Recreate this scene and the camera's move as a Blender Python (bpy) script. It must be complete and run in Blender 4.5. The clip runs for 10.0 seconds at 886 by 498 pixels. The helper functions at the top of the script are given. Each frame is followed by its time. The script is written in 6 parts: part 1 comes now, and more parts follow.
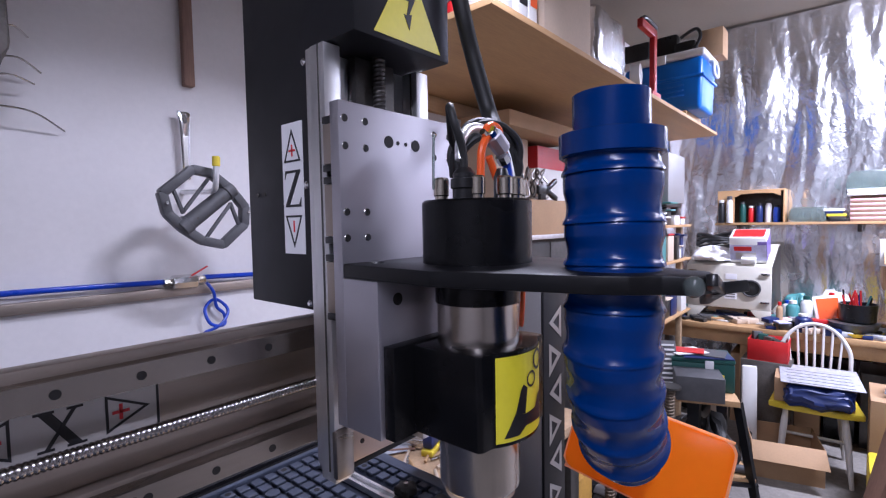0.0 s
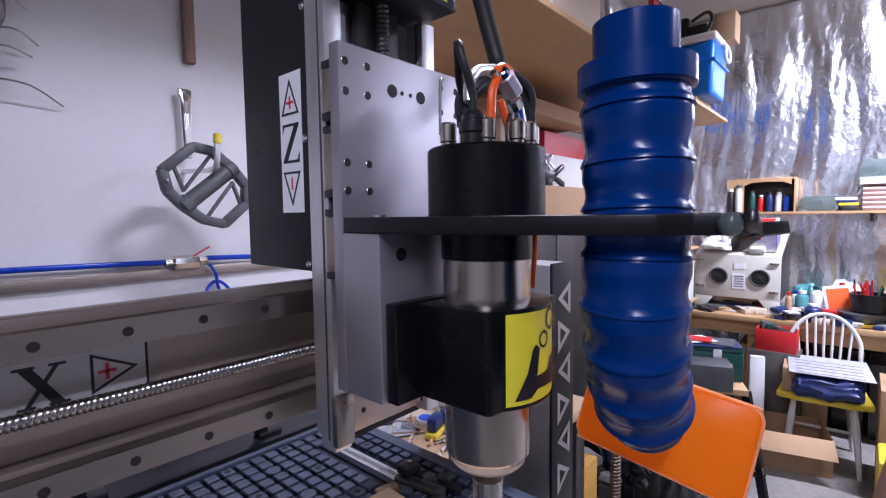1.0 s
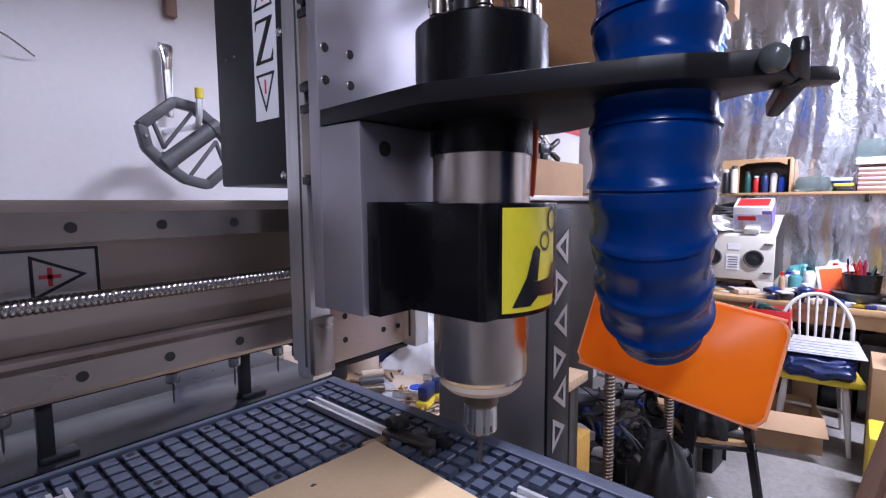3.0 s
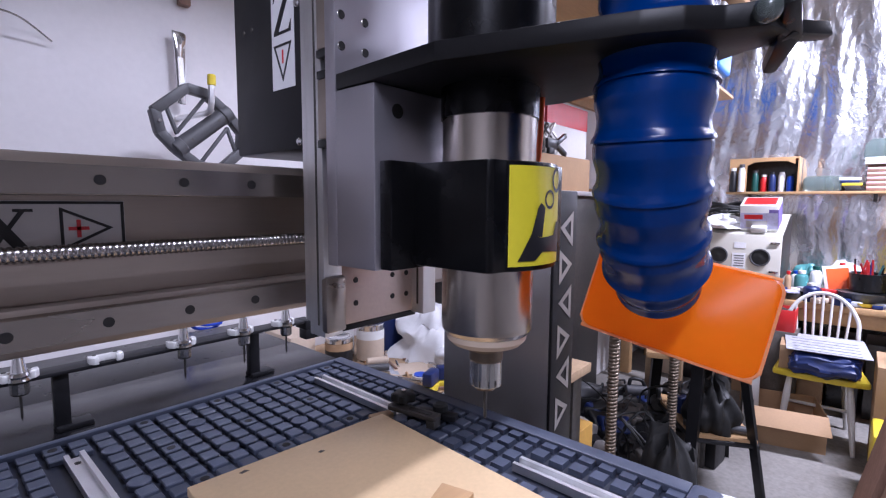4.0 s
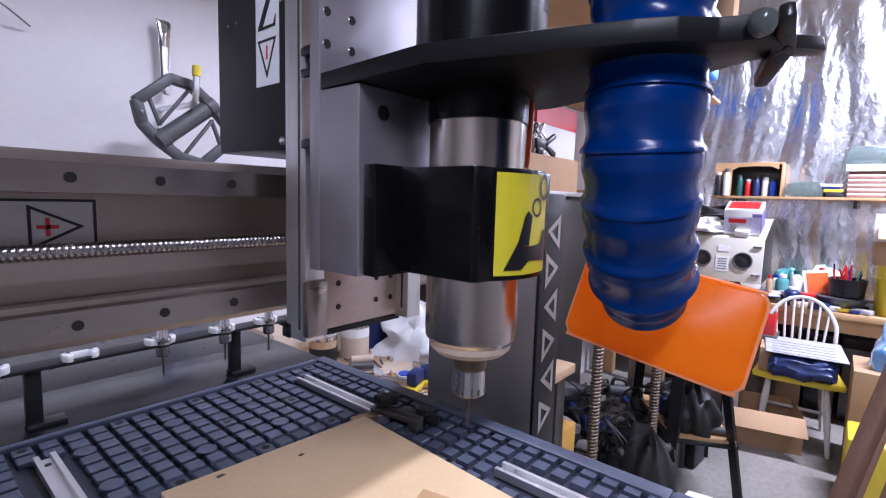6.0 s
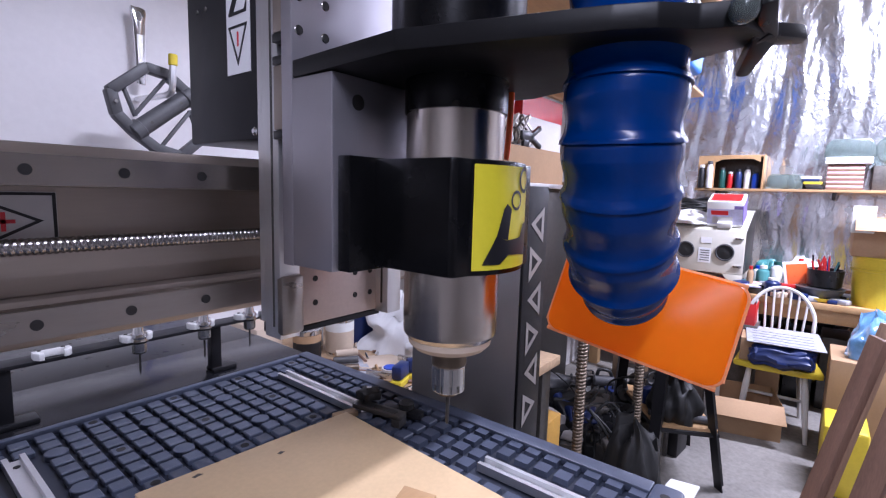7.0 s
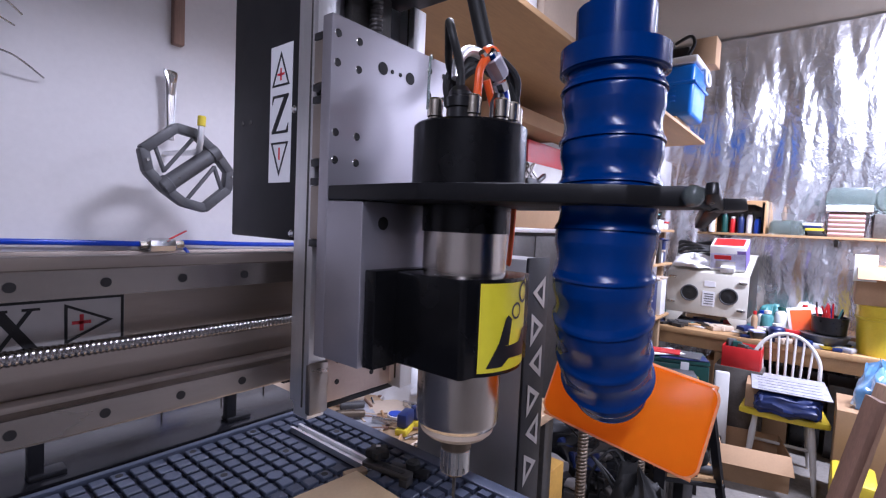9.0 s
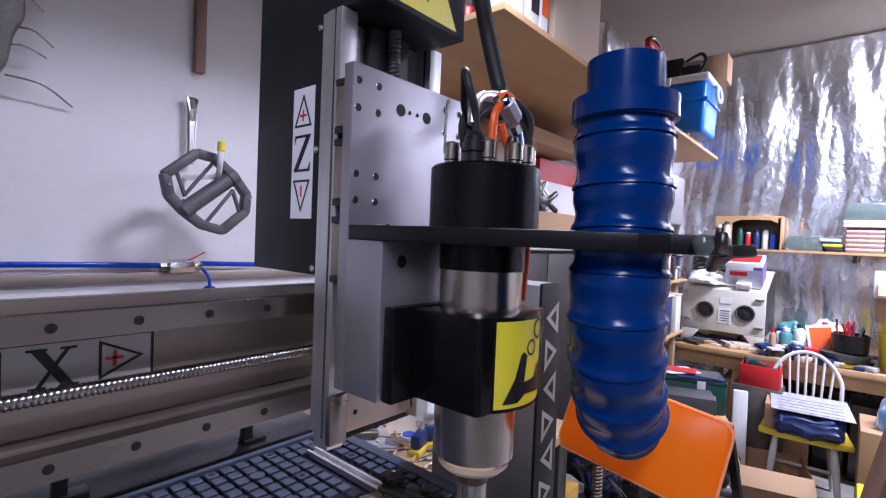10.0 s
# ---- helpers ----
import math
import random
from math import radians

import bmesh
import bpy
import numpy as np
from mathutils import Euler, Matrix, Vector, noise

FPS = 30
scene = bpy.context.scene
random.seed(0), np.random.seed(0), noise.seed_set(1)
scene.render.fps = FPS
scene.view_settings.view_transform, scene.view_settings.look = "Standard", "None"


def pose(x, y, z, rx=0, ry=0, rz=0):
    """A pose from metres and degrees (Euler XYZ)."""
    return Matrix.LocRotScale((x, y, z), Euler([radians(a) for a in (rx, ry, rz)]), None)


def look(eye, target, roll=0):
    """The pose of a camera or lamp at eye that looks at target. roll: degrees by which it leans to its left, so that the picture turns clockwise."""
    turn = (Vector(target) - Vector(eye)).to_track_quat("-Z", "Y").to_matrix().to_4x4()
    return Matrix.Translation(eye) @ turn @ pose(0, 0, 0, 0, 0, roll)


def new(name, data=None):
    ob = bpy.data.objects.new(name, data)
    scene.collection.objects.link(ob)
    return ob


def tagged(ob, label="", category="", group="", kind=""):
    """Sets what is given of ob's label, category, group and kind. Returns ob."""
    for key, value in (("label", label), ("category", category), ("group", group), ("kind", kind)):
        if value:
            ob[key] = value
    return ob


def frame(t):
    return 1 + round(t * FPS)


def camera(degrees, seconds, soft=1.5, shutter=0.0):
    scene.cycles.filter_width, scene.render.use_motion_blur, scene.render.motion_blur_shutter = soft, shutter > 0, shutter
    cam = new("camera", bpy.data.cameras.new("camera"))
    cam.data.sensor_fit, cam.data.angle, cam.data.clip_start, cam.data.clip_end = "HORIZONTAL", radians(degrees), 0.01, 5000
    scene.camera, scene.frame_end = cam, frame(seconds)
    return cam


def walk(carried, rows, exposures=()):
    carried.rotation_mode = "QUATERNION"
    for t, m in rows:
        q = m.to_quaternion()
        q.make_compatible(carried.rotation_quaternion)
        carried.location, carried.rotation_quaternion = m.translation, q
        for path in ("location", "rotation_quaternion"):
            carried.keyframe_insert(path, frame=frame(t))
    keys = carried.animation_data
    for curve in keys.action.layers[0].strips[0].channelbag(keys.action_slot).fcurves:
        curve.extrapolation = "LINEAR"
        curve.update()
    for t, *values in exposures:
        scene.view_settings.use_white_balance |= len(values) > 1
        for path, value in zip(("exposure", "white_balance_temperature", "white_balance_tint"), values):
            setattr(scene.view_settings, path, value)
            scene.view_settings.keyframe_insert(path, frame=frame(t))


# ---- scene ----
cam = camera(85.86, 10.0, soft=1.2)
# seconds, x, y, z, yaw, pitch, roll
PATH = [
    (0, -0.1372, -0.4715, 1.6789, -49.121, -3.071, -0.985),
    (0.5, -0.1324, -0.4645, 1.6642, -48.583, -3.129, -0.779),
    (1, -0.1178, -0.4516, 1.6421, -48.553, -4.006, -0.723),
    (1.5, -0.0937, -0.4368, 1.6044, -48.703, -4.638, -0.678),
    (2, -0.0777, -0.4186, 1.5819, -48.930, -5.372, -0.496),
    (2.5, -0.0783, -0.4237, 1.5790, -49.379, -5.390, -0.480),
    (4, -0.1020, -0.4374, 1.5348, -48.692, -5.615, 0.390),
    (4.5, -0.0933, -0.4576, 1.5340, -48.194, -5.555, 0.528),
    (5, -0.0834, -0.4683, 1.5323, -48.775, -5.887, 0.835),
    (5.5, -0.0981, -0.4350, 1.5417, -49.441, -5.858, 1.370),
    (7, -0.0812, -0.4323, 1.5424, -51.779, -6.846, 1.590),
    (7.5, -0.0847, -0.4473, 1.5437, -52.281, -7.074, 1.623),
    (8, -0.0947, -0.4492, 1.5469, -52.530, -6.576, 1.973),
    (8.5, -0.1065, -0.4497, 1.5688, -52.016, -5.288, 2.376),
    (9, -0.1295, -0.4616, 1.6111, -50.998, -3.096, 2.554),
    (9.5, -0.1409, -0.4667, 1.6291, -50.027, -1.916, 2.509),
    (10, -0.1436, -0.4660, 1.6333, -49.525, -1.458, 2.359),
]


def camera_pose(x, y, z, yaw, pitch, roll):
    a, p = radians(yaw), radians(pitch)
    ahead = Vector((-math.sin(a) * math.cos(p), math.cos(a) * math.cos(p), math.sin(p)))
    return look((x, y, z), Vector((x, y, z)) + ahead, roll)


EXPOSURE, KELVIN, TINT = -0.58, 5350, 26
walk(cam, [(r[0], camera_pose(*r[1:])) for r in PATH], exposures=[(t_, EXPOSURE + d_, KELVIN, TINT) for t_, d_ in ((0.0, -0.08), (1.5, -0.07), (2.5, -0.02), (4.5, 0.06), (7.5, 0.10), (8.5, 0.0), (10.0, -0.09))])

# ---- light: assumed shop lights below the ceiling ----
CEIL = 3.41
world = bpy.data.worlds.new("world")
world.use_nodes = True
world.node_tree.nodes["Background"].inputs[0].default_value = (0.75, 0.85, 1.0, 1)
world.node_tree.nodes["Background"].inputs[1].default_value = 0.3
scene.world = world

# ---- small library ----
BASE = {}


def mat(name, col, rough=0.5, metal=0.0, var=0.12, scale=20.0, bump=0.0, fine=None, spec=0.5, stretch=(1, 1, 1), col2=None,
        coat=0.0, rvar=0.08, emit=None, trans=0.0, isl=0.0):
    """A procedural material: two scales of noise over colour, gloss and relief."""
    m = bpy.data.materials.new(name)
    m.use_nodes = True
    nt = m.node_tree
    b = nt.nodes["Principled BSDF"]
    tc = nt.nodes.new("ShaderNodeTexCoord")
    mp = nt.nodes.new("ShaderNodeMapping")
    mp.inputs["Scale"].default_value = stretch
    nt.links.new(tc.outputs["Object"], mp.inputs["Vector"])
    n1 = nt.nodes.new("ShaderNodeTexNoise")
    n1.inputs["Scale"].default_value = scale
    n1.inputs["Detail"].default_value = 6
    n2 = nt.nodes.new("ShaderNodeTexNoise")
    n2.inputs["Scale"].default_value = fine or scale * 9
    n2.inputs["Detail"].default_value = 3
    for n in (n1, n2):
        nt.links.new(mp.outputs[0], n.inputs["Vector"])
    mix = nt.nodes.new("ShaderNodeMath")
    mix.operation = "MULTIPLY_ADD"
    mix.inputs[1].default_value = 0.65
    nt.links.new(n1.outputs[0], mix.inputs[0])
    half = nt.nodes.new("ShaderNodeMath")
    half.operation = "MULTIPLY"
    half.inputs[1].default_value = 0.35
    nt.links.new(n2.outputs[0], half.inputs[0])
    nt.links.new(half.outputs[0], mix.inputs[2])
    last = mix
    if isl:
        info = nt.nodes.new("ShaderNodeObjectInfo")
        geo = nt.nodes.new("ShaderNodeNewGeometry")
        both = nt.nodes.new("ShaderNodeMath")
        both.operation = "ADD"
        nt.links.new(info.outputs["Random"], both.inputs[0])
        nt.links.new(geo.outputs["Random Per Island"], both.inputs[1])
        more = nt.nodes.new("ShaderNodeMath")
        more.operation = "MULTIPLY_ADD"
        more.inputs[1].default_value = isl
        nt.links.new(both.outputs[0], more.inputs[0])
        nt.links.new(mix.outputs[0], more.inputs[2])
        last = more
    ramp = nt.nodes.new("ShaderNodeValToRGB")
    ramp.color_ramp.elements[0].position = 0.3
    ramp.color_ramp.elements[1].position = 0.7 + isl
    lo = [max(0.0, c * (1 - var)) for c in col]
    hi = [min(1.0, c * (1 + var)) for c in (col2 or col)]
    ramp.color_ramp.elements[0].color = (*lo, 1)
    ramp.color_ramp.elements[1].color = (*hi, 1)
    nt.links.new(last.outputs[0], ramp.inputs[0])
    nt.links.new(ramp.outputs[0], b.inputs["Base Color"])
    rr = nt.nodes.new("ShaderNodeMapRange")
    rr.inputs[3].default_value = max(0.02, rough - rvar)
    rr.inputs[4].default_value = min(1.0, rough + rvar)
    nt.links.new(n1.outputs[0], rr.inputs[0])
    nt.links.new(rr.outputs[0], b.inputs["Roughness"])
    b.inputs["Metallic"].default_value = metal
    b.inputs["Specular IOR Level"].default_value = spec
    b.inputs["Coat Weight"].default_value = coat
    b.inputs["Transmission Weight"].default_value = trans
    if emit:
        b.inputs["Emission Color"].default_value = (*emit[:3], 1)
        b.inputs["Emission Strength"].default_value = emit[3]
    if bump:
        bn = nt.nodes.new("ShaderNodeBump")
        bn.inputs["Strength"].default_value = min(1.0, bump)
        bn.inputs["Distance"].default_value = 0.002
        nt.links.new(last.outputs[0] if not isl else mix.outputs[0], bn.inputs["Height"])
        nt.links.new(bn.outputs[0], b.inputs["Normal"])
    return m


def thing(name, at, label, category, group="", kind=""):
    ob = new(name)
    ob.location = at
    ob.empty_display_size = 0.02
    BASE[ob.name] = Vector(at)
    return tagged(ob, label, category, group, kind)


def finish(bm, name, material, smooth=30):
    me = bpy.data.meshes.new(name)
    bmesh.ops.recalc_face_normals(bm, faces=bm.faces)
    bm.to_mesh(me)
    bm.free()
    for m in material if isinstance(material, (list, tuple)) else [material]:
        me.materials.append(m)
    if smooth:
        me.polygons.foreach_set("use_smooth", [True] * len(me.polygons))
        me.set_sharp_from_angle(angle=radians(smooth))
    return me


def part(name, bm, material, parent, label="", smooth=30):
    base = BASE[parent.name]
    bmesh.ops.translate(bm, verts=bm.verts, vec=-base)
    ob = new(name, finish(bm, name, material, smooth))
    ob.parent = parent
    BASE[ob.name] = base
    return tagged(ob, label)


def solid(name, bm, material, label, category, group="", kind="", smooth=30, at=None):
    """A thing of one mesh, with its origin at the middle of its foot."""
    if at is None:
        lo = [min(v.co[i] for v in bm.verts) for i in range(3)]
        hi = [max(v.co[i] for v in bm.verts) for i in range(3)]
        at = Vector(((lo[0] + hi[0]) / 2, (lo[1] + hi[1]) / 2, lo[2]))
    at = Vector(at)
    bmesh.ops.translate(bm, verts=bm.verts, vec=-at)
    ob = new(name, finish(bm, name, material, smooth))
    ob.location = at
    BASE[ob.name] = at
    return tagged(ob, label, category, group, kind)


def box(x0, x1, y0, y1, z0, z1, bev=0.0, bm=None, seg=2, m=None):
    t = bmesh.new()
    bmesh.ops.create_cube(t, size=1)
    bmesh.ops.scale(t, verts=t.verts, vec=(x1 - x0, y1 - y0, z1 - z0))
    bmesh.ops.translate(t, verts=t.verts, vec=((x0 + x1) / 2, (y0 + y1) / 2, (z0 + z1) / 2))
    if bev:
        bmesh.ops.bevel(t, geom=t.edges[:], offset=bev, segments=seg, affect="EDGES", profile=0.5)
    if m is not None:
        bmesh.ops.transform(t, matrix=m, verts=t.verts)
    return merge(bm, t)


def merge(bm, t):
    if bm is None:
        return t
    me = bpy.data.meshes.new("tmp")
    t.to_mesh(me)
    t.free()
    bm.from_mesh(me)
    bpy.data.meshes.remove(me)
    return bm


def lathe(profile, m=None, seg=32, bm=None, caps=True):
    """Turns (radius, height) pairs about z; m places the result."""
    t = bmesh.new()
    rings = []
    for r, z in profile:
        rings.append([t.verts.new((r * math.cos(2 * math.pi * i / seg), r * math.sin(2 * math.pi * i / seg), z)) for i in range(seg)])
    for a, b in zip(rings, rings[1:]):
        for i in range(seg):
            t.faces.new((a[i], a[(i + 1) % seg], b[(i + 1) % seg], b[i]))
    if caps:
        t.faces.new(rings[0][::-1])
        t.faces.new(rings[-1])
    if m is not None:
        bmesh.ops.transform(t, matrix=m, verts=t.verts)
    return merge(bm, t)


def rod(a, b, r, r2=None, seg=16, bm=None, bev=0.0):
    a, b = Vector(a), Vector(b)
    ln = (b - a).length
    m = Matrix.Translation(a) @ (b - a).to_track_quat("Z", "Y").to_matrix().to_4x4()
    r2 = r if r2 is None else r2
    prof = [(r, 0), (r2, ln)] if not bev else [(r - bev, 0), (r, bev), (r2, ln - bev), (r2 - bev, ln)]
    return lathe(prof, m, seg, bm)


def prism(outline, z0, z1, bev=0.0, bm=None, m=None, seg=2):
    t = bmesh.new()
    lo = [t.verts.new((x, y, z0)) for x, y in outline]
    f = t.faces.new(lo)
    up = bmesh.ops.extrude_face_region(t, geom=[f])
    bmesh.ops.translate(t, verts=[v for v in up["geom"] if isinstance(v, bmesh.types.BMVert)], vec=(0, 0, z1 - z0))
    if bev:
        bmesh.ops.recalc_face_normals(t, faces=t.faces)
        bmesh.ops.bevel(t, geom=t.edges[:], offset=bev, segments=seg, affect="EDGES", profile=0.5)
    if m is not None:
        bmesh.ops.transform(t, matrix=m, verts=t.verts)
    return merge(bm, t)


def tube(points, r, seg=12, bm=None, smooth=6, radii=None):
    """A round tube along a smooth line through the points."""
    P = [Vector(p) for p in points]
    line, rad = [], []
    for i in range(len(P) - 1):
        a, b, c, d = P[max(i - 1, 0)], P[i], P[i + 1], P[min(i + 2, len(P) - 1)]
        for k in range(smooth):
            u = k / smooth
            line.append(0.5 * ((2 * b) + (c - a) * u + (2 * a - 5 * b + 4 * c - d) * u * u + (3 * b - a - 3 * c + d) * u ** 3))
            rad.append(r if radii is None else radii[i] + (radii[i + 1] - radii[i]) * u)
    line.append(P[-1])
    rad.append(r if radii is None else radii[-1])
    t = bmesh.new()
    rings = []
    n = None
    for i, p in enumerate(line):
        d = (line[min(i + 1, len(line) - 1)] - line[max(i - 1, 0)]).normalized()
        if n is None:
            n = d.orthogonal().normalized()
        n = (n - d * n.dot(d)).normalized()
        s = d.cross(n)
        rings.append([t.verts.new(p + rad[i] * (n * math.cos(2 * math.pi * k / seg) + s * math.sin(2 * math.pi * k / seg))) for k in range(seg)])
    for a, b in zip(rings, rings[1:]):
        for k in range(seg):
            t.faces.new((a[k], a[(k + 1) % seg], b[(k + 1) % seg], b[k]))
    t.faces.new(rings[0][::-1])
    t.faces.new(rings[-1])
    return merge(bm, t)


def screw_thread(a, b, r, pitch, depth, seg=14, bm=None):
    """A threaded rod from a to b."""
    a, b = Vector(a), Vector(b)
    ln = (b - a).length
    n = int(ln / pitch * 8)
    m = Matrix.Translation(a) @ (b - a).to_track_quat("Z", "Y").to_matrix().to_4x4()
    t = bmesh.new()
    rings = []
    for i in range(n + 1):
        z = ln * i / n
        ring = []
        for k in range(seg):
            ph = 2 * math.pi * k / seg
            w = (z / pitch - k / seg) % 1.0
            rr = r - depth * (0.5 + 0.5 * math.cos(2 * math.pi * w)) ** 2
            ring.append(t.verts.new((rr * math.cos(ph), rr * math.sin(ph), z)))
        rings.append(ring)
    for p, q in zip(rings, rings[1:]):
        for k in range(seg):
            t.faces.new((p[k], p[(k + 1) % seg], q[(k + 1) % seg], q[k]))
    t.faces.new(rings[0][::-1])
    t.faces.new(rings[-1])
    bmesh.ops.transform(t, matrix=m, verts=t.verts)
    return merge(bm, t)


def round_rect(w, h, r, n=5):
    pts = []
    for cx, cy, a0 in ((w / 2 - r, h / 2 - r, 0), (-w / 2 + r, h / 2 - r, 90), (-w / 2 + r, -h / 2 + r, 180), (w / 2 - r, -h / 2 + r, 270)):
        for i in range(n + 1):
            a = radians(a0 + 90 * i / n)
            pts.append((cx + r * math.cos(a), cy + r * math.sin(a)))
    return pts


def face_frame(o, right, up):
    """A matrix whose x runs along right, y along up and z out of the face."""
    r, u = Vector(right).normalized(), Vector(up).normalized()
    n = r.cross(u)
    return Matrix(((r.x, u.x, n.x, o[0]), (r.y, u.y, n.y, o[1]), (r.z, u.z, n.z, o[2]), (0, 0, 0, 1)))


def letters(text, size, material, parent, m, name="lettering", label="", depth=0.0004, bold=0.0):
    cu = bpy.data.curves.new("text", "FONT")
    cu.body, cu.size, cu.extrude, cu.offset = text, size, depth, bold
    cu.align_x, cu.align_y = "CENTER", "CENTER"
    tmp = bpy.data.objects.new("text", cu)
    me = bpy.data.meshes.new_from_object(tmp)
    bpy.data.objects.remove(tmp)
    t = bmesh.new()
    t.from_mesh(me)
    bpy.data.meshes.remove(me)
    bmesh.ops.transform(t, matrix=m, verts=t.verts)
    return part(name, t, material, parent, label, smooth=0)


def frame_tri(pts, w, z0, z1, m, bm=None):
    """An outline of bars round a polygon."""
    n = len(pts)
    c = Vector((sum(p[0] for p in pts) / n, sum(p[1] for p in pts) / n))
    t = bmesh.new()
    out = [Vector(p) for p in pts]
    ins = []
    for i in range(n):
        a, b, d = out[i - 1], out[i], out[(i + 1) % n]
        e1, e2 = (b - a).normalized(), (d - b).normalized()
        n1, n2 = Vector((-e1.y, e1.x)), Vector((-e2.y, e2.x))
        if n1.dot(c - b) < 0:
            n1, n2 = -n1, -n2
        k = (n1 + n2).normalized()
        ins.append(b + k * (w / max(0.2, k.dot(n1))))
    for i in range(n):
        j = (i + 1) % n
        q = [out[i], out[j], ins[j], ins[i]]
        lo = [t.verts.new((p.x, p.y, z0)) for p in q]
        hi = [t.verts.new((p.x, p.y, z1)) for p in q]
        t.faces.new(hi)
        t.faces.new(lo[::-1])
        for a in range(4):
            t.faces.new((lo[a], lo[(a + 1) % 4], hi[(a + 1) % 4], hi[a]))
    bmesh.ops.transform(t, matrix=m, verts=t.verts)
    return merge(bm, t)


def disc_hole(x, y, z, n, r, bm=None, deep=0.002):
    """A dark counterbore: a shallow plug and its rim."""
    nn = Vector(n)
    return rod(Vector((x, y, z)) - nn * deep, Vector((x, y, z)) + nn * 0.0006, r, seg=20, bm=bm)

# ---- materials ----
M_WALL = mat("painted_wall", (0.74, 0.72, 0.72), 0.75, var=0.05, scale=1.5, fine=60, bump=0.12)
M_WALLDARK = mat("bounce_cut_wall", (0.42, 0.41, 0.41), 0.8, var=0.15, scale=2, fine=30, bump=0.1)
M_CEIL = mat("ceiling_paint", (0.28, 0.245, 0.195), 0.85, var=0.06, scale=1.2, fine=40, bump=0.1)
M_FLOOR = mat("concrete_floor", (0.25, 0.235, 0.215), 0.6, var=0.4, scale=2.0, fine=45, bump=0.2)
M_FOIL = mat("foil_insulation", (0.82, 0.84, 0.89), 0.25, metal=1.0, var=0.05, scale=3, fine=40, bump=0.2, rvar=0.1)
M_PLY = mat("plywood", (0.47, 0.29, 0.135), 0.6, var=0.18, scale=4, fine=60, bump=0.1, stretch=(0.25, 2, 2))
M_BOARD = mat("board_face", (0.62, 0.45, 0.25), 0.5, var=0.1, scale=9, fine=160, bump=0.08)
M_BLACK = mat("black_powder_coat", (0.010, 0.010, 0.012), 0.45, var=0.15, scale=30, fine=700, bump=0.12, spec=0.35)
M_BLACKPL = mat("black_plastic", (0.014, 0.014, 0.015), 0.3, var=0.2, scale=40, fine=500, bump=0.06)
M_BRACKET = mat("black_acetal", (0.006, 0.006, 0.007), 0.42, var=0.2, scale=25, fine=300, bump=0.08, spec=0.24)
M_ANOD = mat("black_anodised", (0.008, 0.008, 0.009), 0.26, metal=0.4, var=0.2, scale=20, fine=300, spec=0.28)
M_ALU = mat("brushed_aluminium", (0.80, 0.80, 0.81), 0.42, metal=1.0, var=0.06, scale=25, fine=260, bump=0.06, stretch=(1, 1, 0.15))
M_PLATE = mat("blasted_aluminium", (0.53, 0.515, 0.56), 0.47, metal=0.95, var=0.04, scale=12, fine=900, bump=0.15)
M_STEEL = mat("ground_steel", (0.56, 0.55, 0.53), 0.25, metal=1.0, var=0.08, scale=8, fine=200, stretch=(0.2, 1, 1))
M_GLOSS = mat("glossy_black_paint", (0.010, 0.010, 0.012), 0.22, var=0.2, scale=12, fine=200, spec=0.30)
# Pinkish tone paints in the wood and orange reflected by the lower plate.
M_LOWPL = mat("wood_reflecting_plate", (0.56, 0.46, 0.41), 0.42, metal=0.9, var=0.08, scale=14, fine=300, bump=0.06)
M_RAIL = mat("rail_steel", (0.36, 0.325, 0.295), 0.28, metal=1.0, var=0.10, scale=8, fine=200, stretch=(0.2, 1, 1))
M_BEAM = mat("beam_aluminium", (0.385, 0.33, 0.285), 0.40, metal=0.85, var=0.06, scale=8, fine=160, bump=0.05, stretch=(0.2, 2, 2))
M_SPIN = mat("spindle_steel", (0.52, 0.47, 0.42), 0.22, metal=1.0, var=0.05, scale=10, fine=300, bump=0.03, stretch=(1, 1, 4))
M_ORWOOD = mat("orange_brown_wood", (0.50, 0.28, 0.05), 0.55, var=0.2, scale=9, fine=60)
M_BENCH = mat("grimy_bench_wood", (0.42, 0.29, 0.17), 0.65, var=0.35, scale=9, fine=70, bump=0.2)
M_CHROME = mat("chrome", (0.75, 0.75, 0.76), 0.12, metal=1.0, var=0.04)
M_BRASS = mat("nickel_fitting", (0.55, 0.5, 0.42), 0.25, metal=1.0, var=0.1)
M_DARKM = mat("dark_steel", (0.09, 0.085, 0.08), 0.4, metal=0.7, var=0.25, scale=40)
M_HOLE = mat("bore_shadow", (0.012, 0.011, 0.011), 0.6, var=0.2)
M_BRONZE = mat("dull_grey_steel", (0.17, 0.135, 0.10), 0.4, metal=0.8, var=0.15, scale=30)
M_TILE = mat("vacuum_bed_plastic", (0.058, 0.070, 0.106), 0.45, var=0.25, scale=30, fine=600, bump=0.12, isl=0.12)
M_BEDLOW = mat("bed_plastic_groove_shade", (0.014, 0.018, 0.032), 0.5, var=0.2, scale=30, fine=400)
M_HOSE = mat("blue_hose_plastic", (0.0004, 0.026, 0.150), 0.22, var=0.12, scale=20, fine=300, rvar=0.05, spec=0.28)
M_ORANGE = mat("orange_acrylic", (1.0, 0.36, 0.0), 0.20, var=0.03, scale=8, rvar=0.03, spec=0.15)
M_WHITE = mat("white_label", (0.78, 0.78, 0.8), 0.4, var=0.03)
M_SILVERLAB = mat("silver_label", (0.50, 0.48, 0.47), 0.4, metal=0.6, var=0.05, scale=12)
M_INK = mat("black_ink", (0.01, 0.01, 0.012), 0.45, var=0.1)
M_RED = mat("red_ink", (0.62, 0.03, 0.04), 0.45, var=0.06)
